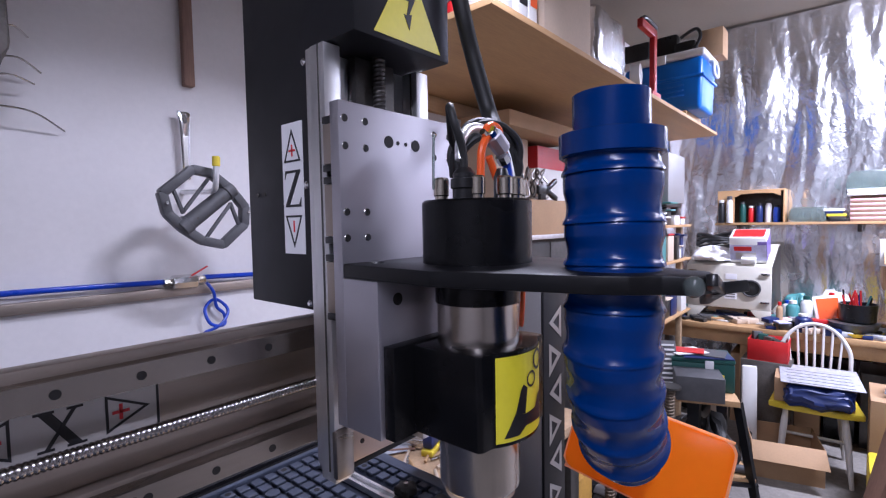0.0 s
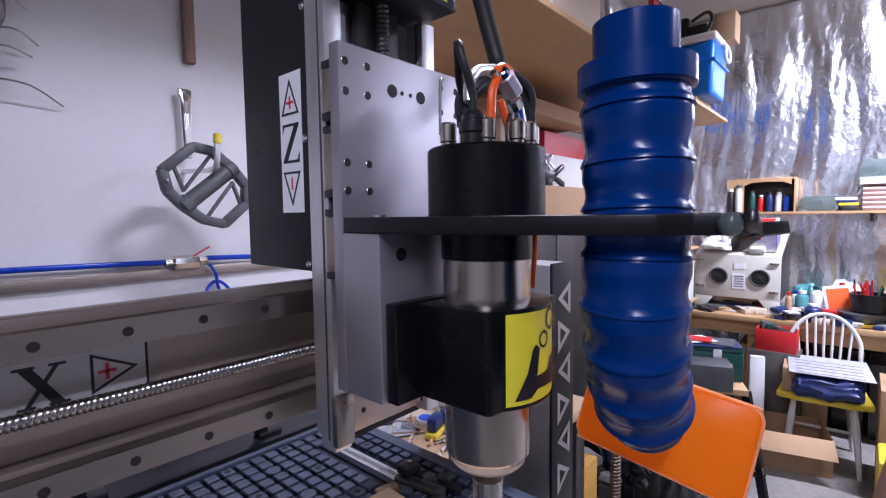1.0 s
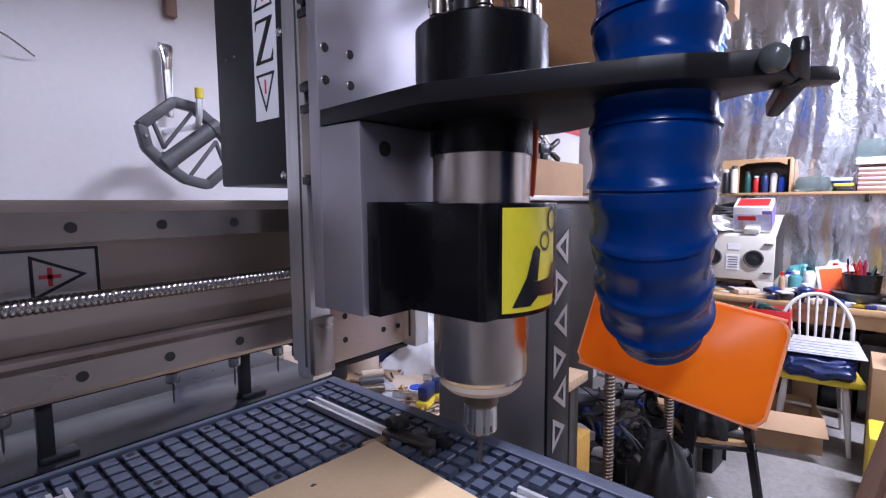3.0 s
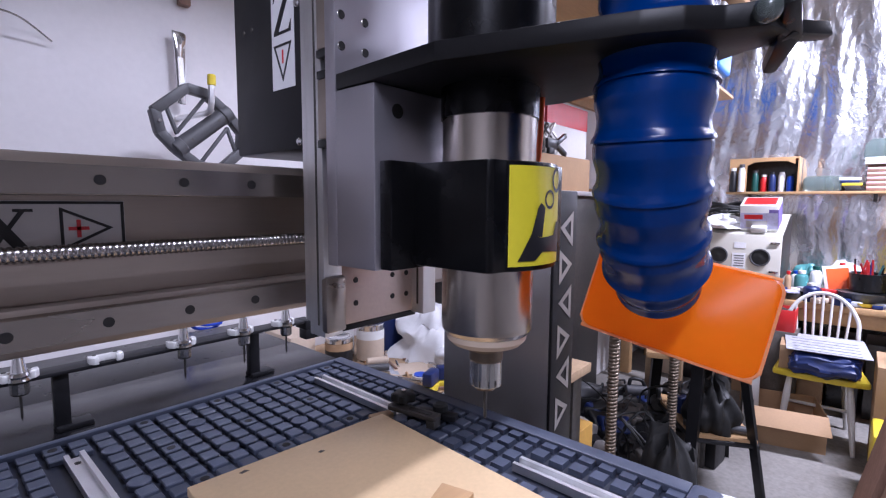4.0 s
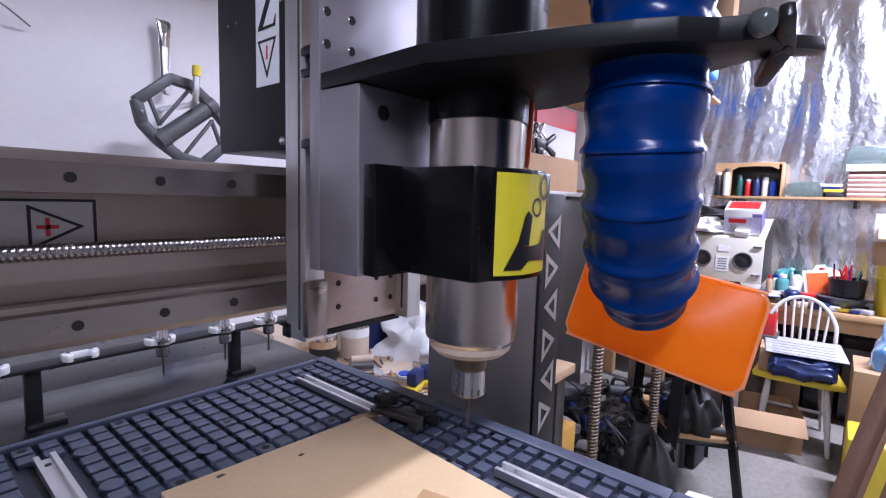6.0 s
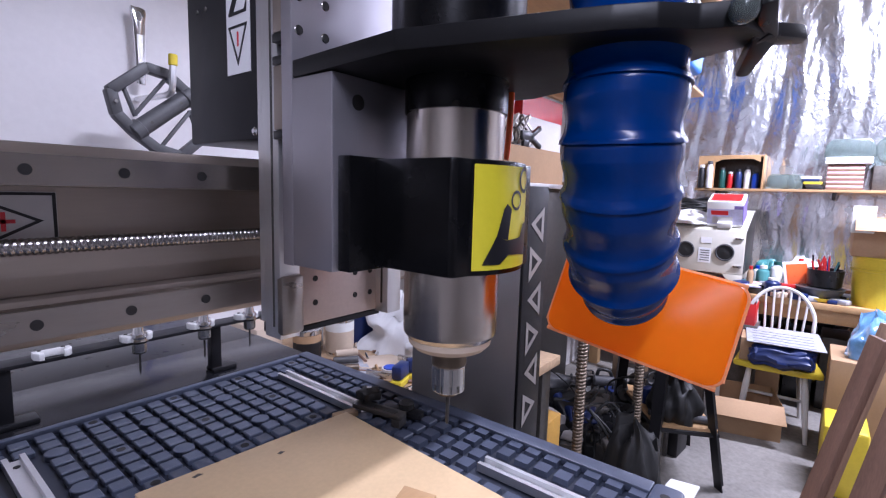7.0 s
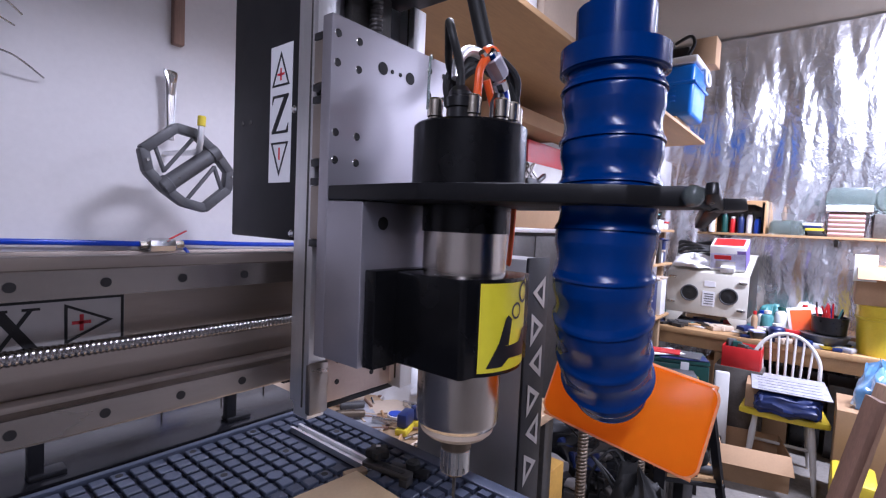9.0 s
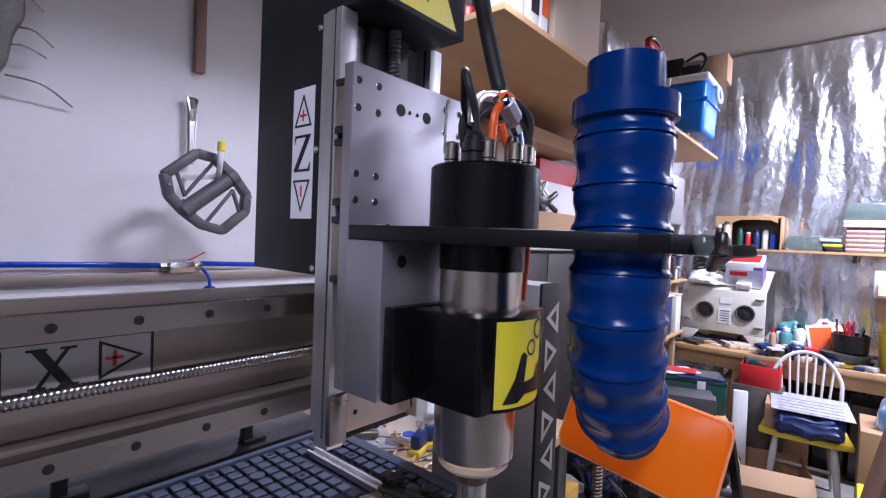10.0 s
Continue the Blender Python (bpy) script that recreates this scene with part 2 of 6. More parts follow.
M_YELLOW = mat("yellow_sticker", (0.75, 0.66, 0.02), 0.35, var=0.05)
M_YPAINT = mat("yellow_paint", (0.72, 0.56, 0.03), 0.4, var=0.1, scale=10, fine=90)
M_ORTUBE = mat("orange_tubing", (0.85, 0.12, 0.015), 0.3, var=0.05)
M_BLUETUBE = mat("blue_tubing", (0.01, 0.05, 0.45), 0.3, var=0.05)
M_RUBBER = mat("black_rubber", (0.012, 0.012, 0.012), 0.55, var=0.2, scale=50, bump=0.1)
M_GREYPL = mat("grey_cast_plastic", (0.075, 0.075, 0.08), 0.5, var=0.2, scale=30, fine=300, bump=0.1)
M_WHITEPL = mat("white_plastic", (0.72, 0.72, 0.71), 0.35, var=0.06, scale=15)
M_WPAINT = mat("white_paint", (0.62, 0.61, 0.585), 0.45, var=0.06, scale=8, fine=80, bump=0.05)
M_CARD = mat("cardboard", (0.42, 0.27, 0.15), 0.8, var=0.1, scale=6, fine=90, bump=0.08)
M_CARD2 = mat("pale_carton", (0.58, 0.47, 0.36), 0.75, var=0.08, scale=5, fine=80)
M_COOLER = mat("blue_cooler_plastic", (0.01, 0.16, 0.62), 0.35, var=0.08, scale=8, fine=120)
M_REDPL = mat("red_plastic", (0.55, 0.02, 0.02), 0.35, var=0.08)
M_GREEN = mat("dark_green_paint", (0.01, 0.07, 0.06), 0.4, var=0.12)
M_TEAL = mat("teal_plastic", (0.07, 0.24, 0.24), 0.4, var=0.1)
M_PINK = mat("pink_paper", (0.72, 0.45, 0.45), 0.7, var=0.1)
M_PAPER = mat("white_paper", (0.78, 0.78, 0.76), 0.7, var=0.05, scale=5)
M_WALNUT = mat("walnut_board", (0.22, 0.125, 0.085), 0.5, var=0.3, scale=6, fine=90, bump=0.15, stretch=(3, 3, 0.25))
M_CLOTH = mat("white_rag", (0.75, 0.75, 0.76), 0.9, var=0.05, scale=30, fine=300, bump=0.3)
M_BLUEPL = mat("blue_plastic", (0.01, 0.06, 0.5), 0.35, var=0.08)
M_NAVY = mat("navy_plastic", (0.012, 0.025, 0.11), 0.4, var=0.1)
M_CLEAR = mat("clear_plastic", (0.50, 0.60, 0.57), 0.18, var=0.08, trans=0.85)
M_GUNGREY = mat("grey_painted_steel", (0.36, 0.355, 0.36), 0.38, var=0.06, scale=6, fine=400, bump=0.05, metal=0.3)
M_JUNK = mat("grimy_metal", (0.12, 0.11, 0.10), 0.5, metal=0.4, var=0.4, scale=12, bump=0.3)
M_CREAM = mat("cream_enamel", (0.62, 0.60, 0.525), 0.4, var=0.05, scale=6, fine=90)
M_BALL = mat("oiled_screw_steel", (0.42, 0.40, 0.39), 0.20, metal=1.0, var=0.1)
M_NEWS = mat("printed_paper", (0.38, 0.39, 0.43), 0.7, var=0.35, scale=30, fine=200)
M_MATT = mat("matt_black_paint", (0.012, 0.011, 0.011), 0.8, var=0.25, scale=12, fine=120, spec=0.12)
M_OREDGE = mat("acrylic_edge_glow", (1.0, 0.62, 0.30), 0.15, var=0.05)
M_LAMP = mat("lamp_tube", (0.9, 0.9, 0.9), 0.5, emit=(1.0, 0.97, 0.93, 9.0))


def crease(m, scale, strength, distance):
    """Adds long sharp folds to a material's relief."""
    nt = m.node_tree
    b = nt.nodes["Principled BSDF"]
    tc = nt.nodes.new("ShaderNodeTexCoord")
    nz = nt.nodes.new("ShaderNodeTexNoise")
    nz.inputs["Scale"].default_value = scale * 0.4
    mixv = nt.nodes.new("ShaderNodeVectorMath")
    mixv.operation = "MULTIPLY_ADD"
    mixv.inputs[1].default_value = (0.10, 0.10, 0.10)
    tall = nt.nodes.new("ShaderNodeVectorMath")
    tall.operation = "MULTIPLY"
    tall.inputs[1].default_value = (1.0, 1.0, 0.55)
    nt.links.new(tc.outputs["Object"], nz.inputs["Vector"])
    nt.links.new(nz.outputs["Color"], mixv.inputs[0])
    nt.links.new(tc.outputs["Object"], tall.inputs[0])
    nt.links.new(tall.outputs[0], mixv.inputs[2])
    total = None
    for k, amp in ((1.0, 1.0), (2.3, 0.45), (5.2, 0.20)):
        v = nt.nodes.new("ShaderNodeTexVoronoi")
        v.inputs["Scale"].default_value = scale * k
        nt.links.new(mixv.outputs[0], v.inputs["Vector"])
        f = nt.nodes.new("ShaderNodeMath")
        f.operation = "MULTIPLY_ADD"
        f.inputs[1].default_value = amp
        nt.links.new(v.outputs["Distance"], f.inputs[0])
        if total:
            nt.links.new(total.outputs[0], f.inputs[2])
        else:
            f.inputs[2].default_value = 0
        total = f
    bn = nt.nodes.new("ShaderNodeBump")
    bn.inputs["Strength"].default_value = strength
    bn.inputs["Distance"].default_value = distance
    nt.links.new(total.outputs[0], bn.inputs["Height"])
    nt.links.new(bn.outputs[0], b.inputs["Normal"])


def see_light_through(m, colour, amount):
    """Lets light from behind glow through a thin sheet."""
    nt = m.node_tree
    tr = nt.nodes.new("ShaderNodeBsdfTranslucent")
    tr.inputs[0].default_value = (*colour, 1)
    mx = nt.nodes.new("ShaderNodeMixShader")
    mx.inputs[0].default_value = amount
    nt.links.new(nt.nodes["Principled BSDF"].outputs[0], mx.inputs[1])
    nt.links.new(tr.outputs[0], mx.inputs[2])
    nt.links.new(mx.outputs[0], nt.nodes["Material Output"].inputs[0])


see_light_through(M_ORANGE, (1.0, 0.40, 0.004), 0.72)
see_light_through(M_OREDGE, (1.0, 0.62, 0.30), 0.6)
crease(M_FOIL, 17, 0.26, 0.012)

# ---- the room ----
WX0, WX1, WY0, WY1 = -2.4, 5.0, -3.6, 1.26
solid("floor", box(WX0, WX1, WY0, WY1, -0.1, 0), M_FLOOR, "bare grey concrete garage floor", "floor", kind="structure")
solid("ceiling", box(WX0, WX1, WY0, WY1, CEIL, CEIL + 0.1), M_CEIL, "dull beige painted ceiling", "ceiling", kind="structure")
solid("wall_north", box(WX0, WX1 + 0.12, WY1, WY1 + 0.12, 0, CEIL), M_WALL, "white painted plasterboard wall behind the machine", "wall", kind="structure")
# South and west walls are never in view; their dark tone limits bounce light.
solid("wall_south", box(WX0, WX1 + 0.12, WY0 - 0.12, WY0, 0, CEIL), M_WALLDARK, "unseen wall, darkened to cut the light it bounces", "wall", kind="structure")
solid("wall_west", box(WX0 - 0.12, WX0, WY0, WY1, 0, CEIL), M_WALLDARK, "unseen wall, darkened to cut the light it bounces", "wall", kind="structure")
solid("wall_east", box(WX1, WX1 + 0.12, WY0, WY1, 0, CEIL), M_WALL, "wall hidden behind foil insulation", "wall", kind="structure")


def foil_sheet(y0, y1, z0, z1, x, seed, drape=0.07):
    """A hung sheet with vertical folds and sharp small creases."""
    t = bmesh.new()
    ny, nz = int((y1 - y0) / 0.0125), int((z1 - z0) / 0.02)
    g = []
    for i in range(ny + 1):
        row = []
        for k in range(nz + 1):
            y, z = y0 + (y1 - y0) * i / ny, z0 + (z1 - z0) * k / nz
            wob = 0.12 * noise.noise(Vector((z * 0.9, seed, 0)))
            d = drape * abs(noise.noise(Vector(((y + wob) * 2.2 + seed, z * 0.5, seed))))
            d += 0.018 * abs(noise.noise(Vector(((y + wob) * 6.5, z * 0.9, seed + 3))))
            d += 0.007 * abs(noise.noise(Vector((y * 13 + z * 2, z * 1.6, seed + 5))))
            d += 0.003 * abs(noise.noise(Vector((y * 30, z * 9 + y * 9, seed + 8))))
            row.append(t.verts.new((x - 0.03 - d, y, z)))
        g.append(row)
    for i in range(ny):
        for k in range(nz):
            t.faces.new((g[i][k], g[i + 1][k], g[i + 1][k + 1], g[i][k + 1]))
    return t


foil = thing("foil_insulation", (WX1 - 0.05, 0, 0), "crinkled silver foil insulation hung over the end wall", "insulation", kind="structure")
for y0, y1, s in ((-3.55, -1.3, 1.0), (-1.32, 0.25, 4.0), (0.23, 1.22, 7.0)):
    part("foil_panel", foil_sheet(y0, y1, 0.4, CEIL - 0.02, WX1 - 0.006 * s, s), M_FOIL, foil, smooth=40)


def shop_light(x, y, z, yaw, watts, ln=1.2, hood=0.11, drop=0.05, tilt=0.0):
    """A hooded tube light hung from the ceiling on two chains; the hood keeps its light off the ceiling."""
    lamp_thing = thing("shop_light", (0, 0, 0), "assumed white hooded shop light hung below the ceiling, out of view", "light", "shop lights")
    part("housing", box(-ln / 2, ln / 2, -0.05, 0.05, 0.0, 0.04, 0.006), M_WHITEPL, lamp_thing)
    for s_ in (-1, 1):
        m_ = face_frame((0, s_ * 0.05, 0.0), (1, 0, 0), (0, s_ * (hood - 0.05), -drop))
        part("reflector", box(-ln / 2, ln / 2, 0.0, math.hypot(hood - 0.05, drop), -0.002, 0.002, m=m_), M_WHITEPL, lamp_thing)
        part("end_plate", box(s_ * ln / 2 - 0.002, s_ * ln / 2 + 0.002, -hood, hood, -drop, 0.0), M_WHITEPL, lamp_thing)
        up_ = Matrix.Rotation(radians(-tilt), 4, "X") @ Vector((0, 0, CEIL - z))
        part("chain", rod((s_ * ln * 0.4, 0, 0.038), (s_ * ln * 0.4, up_.y, up_.z), 0.004, seg=6), M_STEEL, lamp_thing)
    part("tube", rod((-ln / 2 + 0.02, 0, -0.020), (ln / 2 - 0.02, 0, -0.020), 0.013), M_LAMP, lamp_thing, "glowing tube")
    lamp_thing.matrix_basis = pose(x, y, z, tilt, 0, yaw)
    L = bpy.data.lights.new("shop_light_glow", "AREA")
    L.shape, L.size, L.size_y, L.energy = "RECTANGLE", ln * 0.96, 0.06, watts
    L.color = LAMP_COLOUR
    lo = new("shop_light_glow", L)
    lo.matrix_world = pose(x, y, z, tilt, 0, yaw) @ Matrix.Translation((0, 0, -0.036))


LAMP_COLOUR = (1.0, 0.97, 0.94)
shop_light(0.80, 0.08, 2.72, 0, 30.5, ln=0.4, drop=0.088)
shop_light(3.55, -1.40, 3.22, 90, 295, hood=0.052, drop=0.004, tilt=-22)
# Two unseen fill lamps, added to brighten the orange plate and left-facing metal.
shop_light(1.9, -1.6, 2.75, 90, 28, drop=0.06)
shop_light(-1.1, -1.0, 2.75, 0, 54, drop=0.06)

# ---- the CNC router ----
CX = 0.2325   # middle of the carriage
router = thing("gantry_beam", (0.3, 0.06, 1.418), "long brushed aluminium gantry beam with steel linear rails", "machine beam")
bm = box(-0.75, 0.63, 0.02, 0.040, 1.538, 1.570, 0.002)
part("upper_ledge", bm, M_BEAM, router)
part("lower_ledge", box(-0.75, 0.63, 0.02, 0.060, 1.418, 1.4545, 0.003), M_BEAM, router)
part("web", box(-0.75, 0.63, 0.036, 0.055, 1.4545, 1.538), M_BEAM, router)
for zr, nm in ((1.55, "upper"), (1.4395, "lower")):
    prof = [(0.0, -0.011), (0.004, -0.011), (0.008, -0.007), (0.012, -0.007), (0.02, -0.010), (0.02, 0.010), (0.012, 0.007), (0.008, 0.007), (0.004, 0.011), (0.0, 0.011)]
    m = Matrix(((0, 0, 1, 0), (1, 0, 0, 0), (0, 1, 0, zr), (0, 0, 0, 1)))
    part("linear_rail", prism(prof, -0.75, 0.62, 0, m=m), M_RAIL, router, "ground steel linear rail with bolt holes")
    for i in range(-12, 10):
        part("rail_bolt", disc_hole(0.06 * i, 0, zr, (0, -1, 0), 0.0040), M_HOLE, router)
# Box added out of sight behind the beam to widen its shadow on the board.
part("shadow_box", box(-0.75, 0.63, 0.0605, 0.165, 1.42, 1.532, 0.004), M_BEAM, router)
part("ball_screw", screw_thread((-0.75, 0.006, 1.4955), (0.62, 0.006, 1.4955), 0.0063, 0.0042, 0.0008, seg=20), M_BALL, router, "polished steel ball screw")

m = face_frame((-0.052, 0.0355, 1.5105), (1, 0, 0), (0, 0, 1))
xlab = part("x_axis_label", box(-0.076, 0.076, -0.0235, 0.0235, -0.001, 0.0008, m=m), M_SILVERLAB, router, "silver axis label with a letter X and arrows", smooth=0)
part("border", frame_tri([(-0.0755, -0.023), (0.0755, -0.023), (0.0755, 0.023), (-0.0755, 0.023)], 0.0022, 0.0008, 0.0014, m), M_INK, xlab, smooth=0)
xs = prism([(-0.0150, 0.0160), (-0.0060, 0.0160), (0.0150, -0.0160), (0.0060, -0.0160)], 0.0008, 0.0014, m=m)
xs = prism([(0.0085, 0.0160), (0.0120, 0.0160), (-0.0085, -0.0160), (-0.0120, -0.0160)], 0.0009, 0.0015, bm=xs, m=m)
for sx_, sy_, w_ in ((-0.0108, 0.0160, 0.0070), (0.0104, 0.0160, 0.0058), (0.0108, -0.0160, 0.0070), (-0.0104, -0.0160, 0.0058)):
    xs = box(sx_ - w_, sx_ + w_, sy_ - 0.0011, sy_ + 0.0011, 0.0007, 0.0013, bm=xs, m=m)
part("letter", xs, M_INK, xlab, smooth=0)
for sx in (1, -1):
    t3 = [(sx * 0.0320, -0.0165), (sx * 0.0675, 0.0015), (sx * 0.0320, 0.0185)]
    if sx < 0:
        t3 = t3[::-1]
    part("arrow", frame_tri(t3, 0.0022, 0.0008, 0.0014, m), M_INK, xlab, smooth=0)
    t = box(sx * 0.0440 - 0.0068, sx * 0.0440 + 0.0068, 0.0, 0.0028, 0.0008, 0.0014, m=m)
    if sx > 0:
        t = box(sx * 0.0440 - 0.0014, sx * 0.0440 + 0.0014, -0.0058, 0.0084, 0.0008, 0.0014, bm=t, m=m)
    part("sign", t, M_RED, xlab, smooth=0)

# side columns of the gantry
col = thing("gantry_column", (0.67, 0.05, 0.8), "grey steel gantry column with a black lettered front cover", "machine column")
part("body", box(0.627, 0.705, -0.043, 0.2, 0.8, 1.553, 0.004), M_GUNGREY, col)
part("front_cover", prism([(0.626, -0.043), (0.708, -0.043), (0.708, -0.049), (0.626, -0.049)], 0.8, 1.556, 0.002), M_BLACK, col, "black front cover with a worn maker's mark")
mxz = Matrix(((1, 0, 0, 0), (0, 0, -1, -0.0495), (0, 1, 0, 0), (0, 0, 0, 1)))
for i in range(6):
    z0 = 1.128 + i * 0.066
    tip, foot = (0.644, 0.691) if i % 2 else (0.691, 0.644)
    b = frame_tri([(tip, z0 + 0.034), (foot, z0 + 0.000), (foot, z0 + 0.062)], 0.0085, 0.0, 0.0007, mxz)
    part("mark", b, M_SILVERLAB, col, "plain silver mark", smooth=0)

# Z axis
zax = thing("z_axis", (CX, 0.03, 1.415), "black and aluminium Z axis slide of the router", "machine axis")
side = [(-0.029, 1.5855), (0.112, 1.5855), (0.112, 2.12), (-0.105, 2.12), (-0.105, 1.866), (-0.029, 1.866)]
m = Matrix(((0, 0, 1, 0), (1, 0, 0, 0), (0, 1, 0, 0), (0, 0, 0, 1)))
cover = part("motor_cover", prism(side, 0.162, 0.303, 0.0025, m=m), M_BLACK, zax, "black sheet-metal cover over the Z motor")
for y, z in ((-0.019, 1.8548), (-0.0178, 1.7232), (-0.0175, 1.5930)):
    part("screw", lathe([(0.0042, 0), (0.004, 0.0012), (0.0022, 0.0028)], face_frame((0.162, y, z), (0, -1, 0), (0, 0, 1)), 14), M_CHROME, cover)
for y in (0.0709, 0.0886):
    part("screw", lathe([(0.0026, 0), (0.002, 0.0012)], face_frame((0.162, y, 1.7178), (0, -1, 0), (0, 0, 1)), 12), M_DARKM, cover)
m = face_frame((0.162, 0.0085, 1.7209), (0, -1, 0), (0, 0, 1))
zl = part("z_axis_label", box(-0.0205, 0.0205, -0.0735, 0.0735, -0.001, 0.0008, m=m), M_WHITE, zax, "white axis label with a letter Z and two arrows", smooth=0)
zs = prism([(0.0075, 0.0185), (0.0155, 0.0185), (-0.0075, -0.0185), (-0.0155, -0.0185)], 0.0008, 0.0014, m=m)
zs = box(-0.0145, 0.0155, 0.0178, 0.0205, 0.0007, 0.0013, bm=zs, m=m)
zs = box(-0.0155, 0.0155, -0.0205, -0.0178, 0.0007, 0.0013, bm=zs, m=m)
zs = prism([(-0.0145, 0.0205), (-0.0122, 0.0178), (-0.0155, 0.0110)], 0.0009, 0.0015, bm=zs, m=m)
zs = prism([(0.0155, -0.0205), (0.0122, -0.0178), (0.0162, -0.0100)], 0.0009, 0.0015, bm=zs, m=m)
part("letter", zs, M_INK, zl, smooth=0)
for s in (1, -1):
    t3 = [(-0.0165, s * 0.0300), (0.0165, s * 0.0300), (0, s * 0.0665)]
    part("arrow", frame_tri(t3 if s > 0 else t3[::-1], 0.0020, 0.0008, 0.0014, m), M_INK, zl, smooth=0)
    t = box(-0.0011, 0.0011, s * 0.0425 - 0.0065, s * 0.0425 + 0.0065, 0.0008, 0.0014, m=m)
    if s > 0:
        t = box(-0.0065, 0.0065, s * 0.0425 - 0.0011, s * 0.0425 + 0.0011, 0.0008, 0.0014, bm=t, m=m)
    part("sign", t, M_RED, zl, smooth=0)
# warning triangle on the cover's front
m = face_frame((CX + 0.004, -0.105, 1.872), (1, 0, 0), (0, 0, 1))
warn = part("warning_sticker", prism([(-0.05, 0), (0.05, 0), (0.0, 0.088)], 0, 0.0007, m=m), M_YELLOW, zax, "yellow high-voltage warning triangle", smooth=0)
bolt = [(0.004, 0.068), (-0.009, 0.044), (0.000, 0.044), (-0.004, 0.028), (-0.008, 0.029), (0.0, 0.014), (0.004, 0.031), (0.0, 0.030), (0.010, 0.050), (0.001, 0.050), (0.010, 0.068)]
part("lightning_bolt", prism(bolt, 0.0007, 0.0013, m=m), M_INK, warn, smooth=0)

part("back_plate", box(0.157, 0.308, -0.039, -0.0292, 1.418, 1.864, 0.001), M_ALU, zax)
for x0 in (0.155, 0.289):
    part("side_rail", box(x0, x0 + 0.021, -0.064, -0.0395, 1.406, 1.864, 0.0012), M_ALU, zax)
    part("rail_groove", box(x0 - 0.0006, x0 + 0.0215, -0.0560, -0.0535, 1.417, 1.863), M_DARKM, zax)
part("z_screw", screw_thread((CX, -0.060, 1.50), (CX, -0.060, 1.866), 0.0075, 0.005, 0.0016), M_DARKM, zax, "dark ball screw")
part("inner_cover", box(0.204, 0.263, -0.053, -0.040, 1.47, 1.864, 0.002), M_DARKM, zax)
part("paper_tag", box(0.184, 0.198, -0.0415, -0.0395, 1.80, 1.85), M_WHITE, zax)
part("end_block", box(0.1545, 0.178, -0.0680, -0.0585, 1.410, 1.464, 0.003), M_RAIL, zax, "worn steel end block")
part("under_strip", box(0.190, 0.296, -0.0445, -0.0395, 1.4015, 1.4075, 0.0008), M_BLACK, zax, "black strip under the lower plate")
low = part("lower_plate", box(0.186, 0.300, -0.0450, -0.0392, 1.408, 1.475, 0.0015), M_LOWPL, zax)
for x in (0.2067, 0.2584, 0.28):
    for z in (1.4535, 1.4292):
        part("bolt_hole", disc_hole(x, -0.0450, z, (0, -1, 0), 0.0030), M_HOLE, zax)
for z0 in (1.668, 1.590):
    for x0 in (0.151, 0.291):
        blk = part("bearing_block", box(x0, x0 + 0.024, -0.0805, -0.0645, z0, z0 + 0.052, 0.001), M_BEAM, zax, "grey bearing block")
        for ze in (z0 - 0.0075, z0 + 0.0525):
            part("end_seal", box(x0 - 0.0005, x0 + 0.0245, -0.080, -0.0640, ze, ze + 0.007, 0.0008), M_BLACKPL, blk)
for z0 in (1.74,):
    for x0 in (0.151, 0.291):
        blk = part("bearing_block", box(x0, x0 + 0.024, -0.0805, -0.0645, z0, z0 + 0.040, 0.001), M_BEAM, zax, "grey bearing block")
        for ze in (z0 - 0.0075, z0 + 0.0405):
            part("end_seal", box(x0 - 0.0005, x0 + 0.0245, -0.080, -0.0640, ze, ze + 0.007, 0.0008), M_BLACKPL, blk)

plate = thing("spindle_plate", (CX, -0.09, 1.478), "satin aluminium mounting plate drilled with bolt holes", "mounting plate")
part("upper_plate", box(0.1475, 0.3175, -0.0955, -0.0812, 1.478, 1.7995, 0.0012), M_PLATE, plate)
part("lower_block", box(0.1470, 0.3180, -0.146, -0.0960, 1.479, 1.6275, 0.0012), M_PLATE, plate)
for x in (0.1548, 0.1805, 0.2845, 0.3102):
    for z in (1.7828, 1.7562, 1.6918, 1.6662):
        part("bolt_hole", disc_hole(x, -0.0955, z, (0, -1, 0), 0.0034), M_HOLE, plate)
for x, r in ((0.2123, 0.0064), (0.2527, 0.0064), (0.2255, 0.0022), (0.2375, 0.0022)):
    part("bolt_hole", disc_hole(x, -0.0955, 1.7662, (0, -1, 0), r), M_HOLE, plate)
for x in (0.1548, 0.1805, 0.2845, 0.3102):
    for z in (1.7828, 1.7562, 1.6918, 1.6662):
        part("hole_rim", lathe([(0.0034, 0.0001), (0.0035, 0.0007), (0.0040, 0.0001)], face_frame((x, -0.0955, z), (1, 0, 0), (0, 0, 1)), 20, caps=False), M_STEEL, plate, "bright chamfer round a bolt hole")
part("cap_screw", lathe([(0.0075, 0), (0.0075, 0.003), (0.006, 0.0035)], pose(0.172, -0.118, 1.6405), 20), M_CHROME, plate)
for x in (0.172, 0.293):
    part("bolt_hole", disc_hole(x, -0.146, 1.6085, (0, -1, 0), 0.006), M_HOLE, plate)

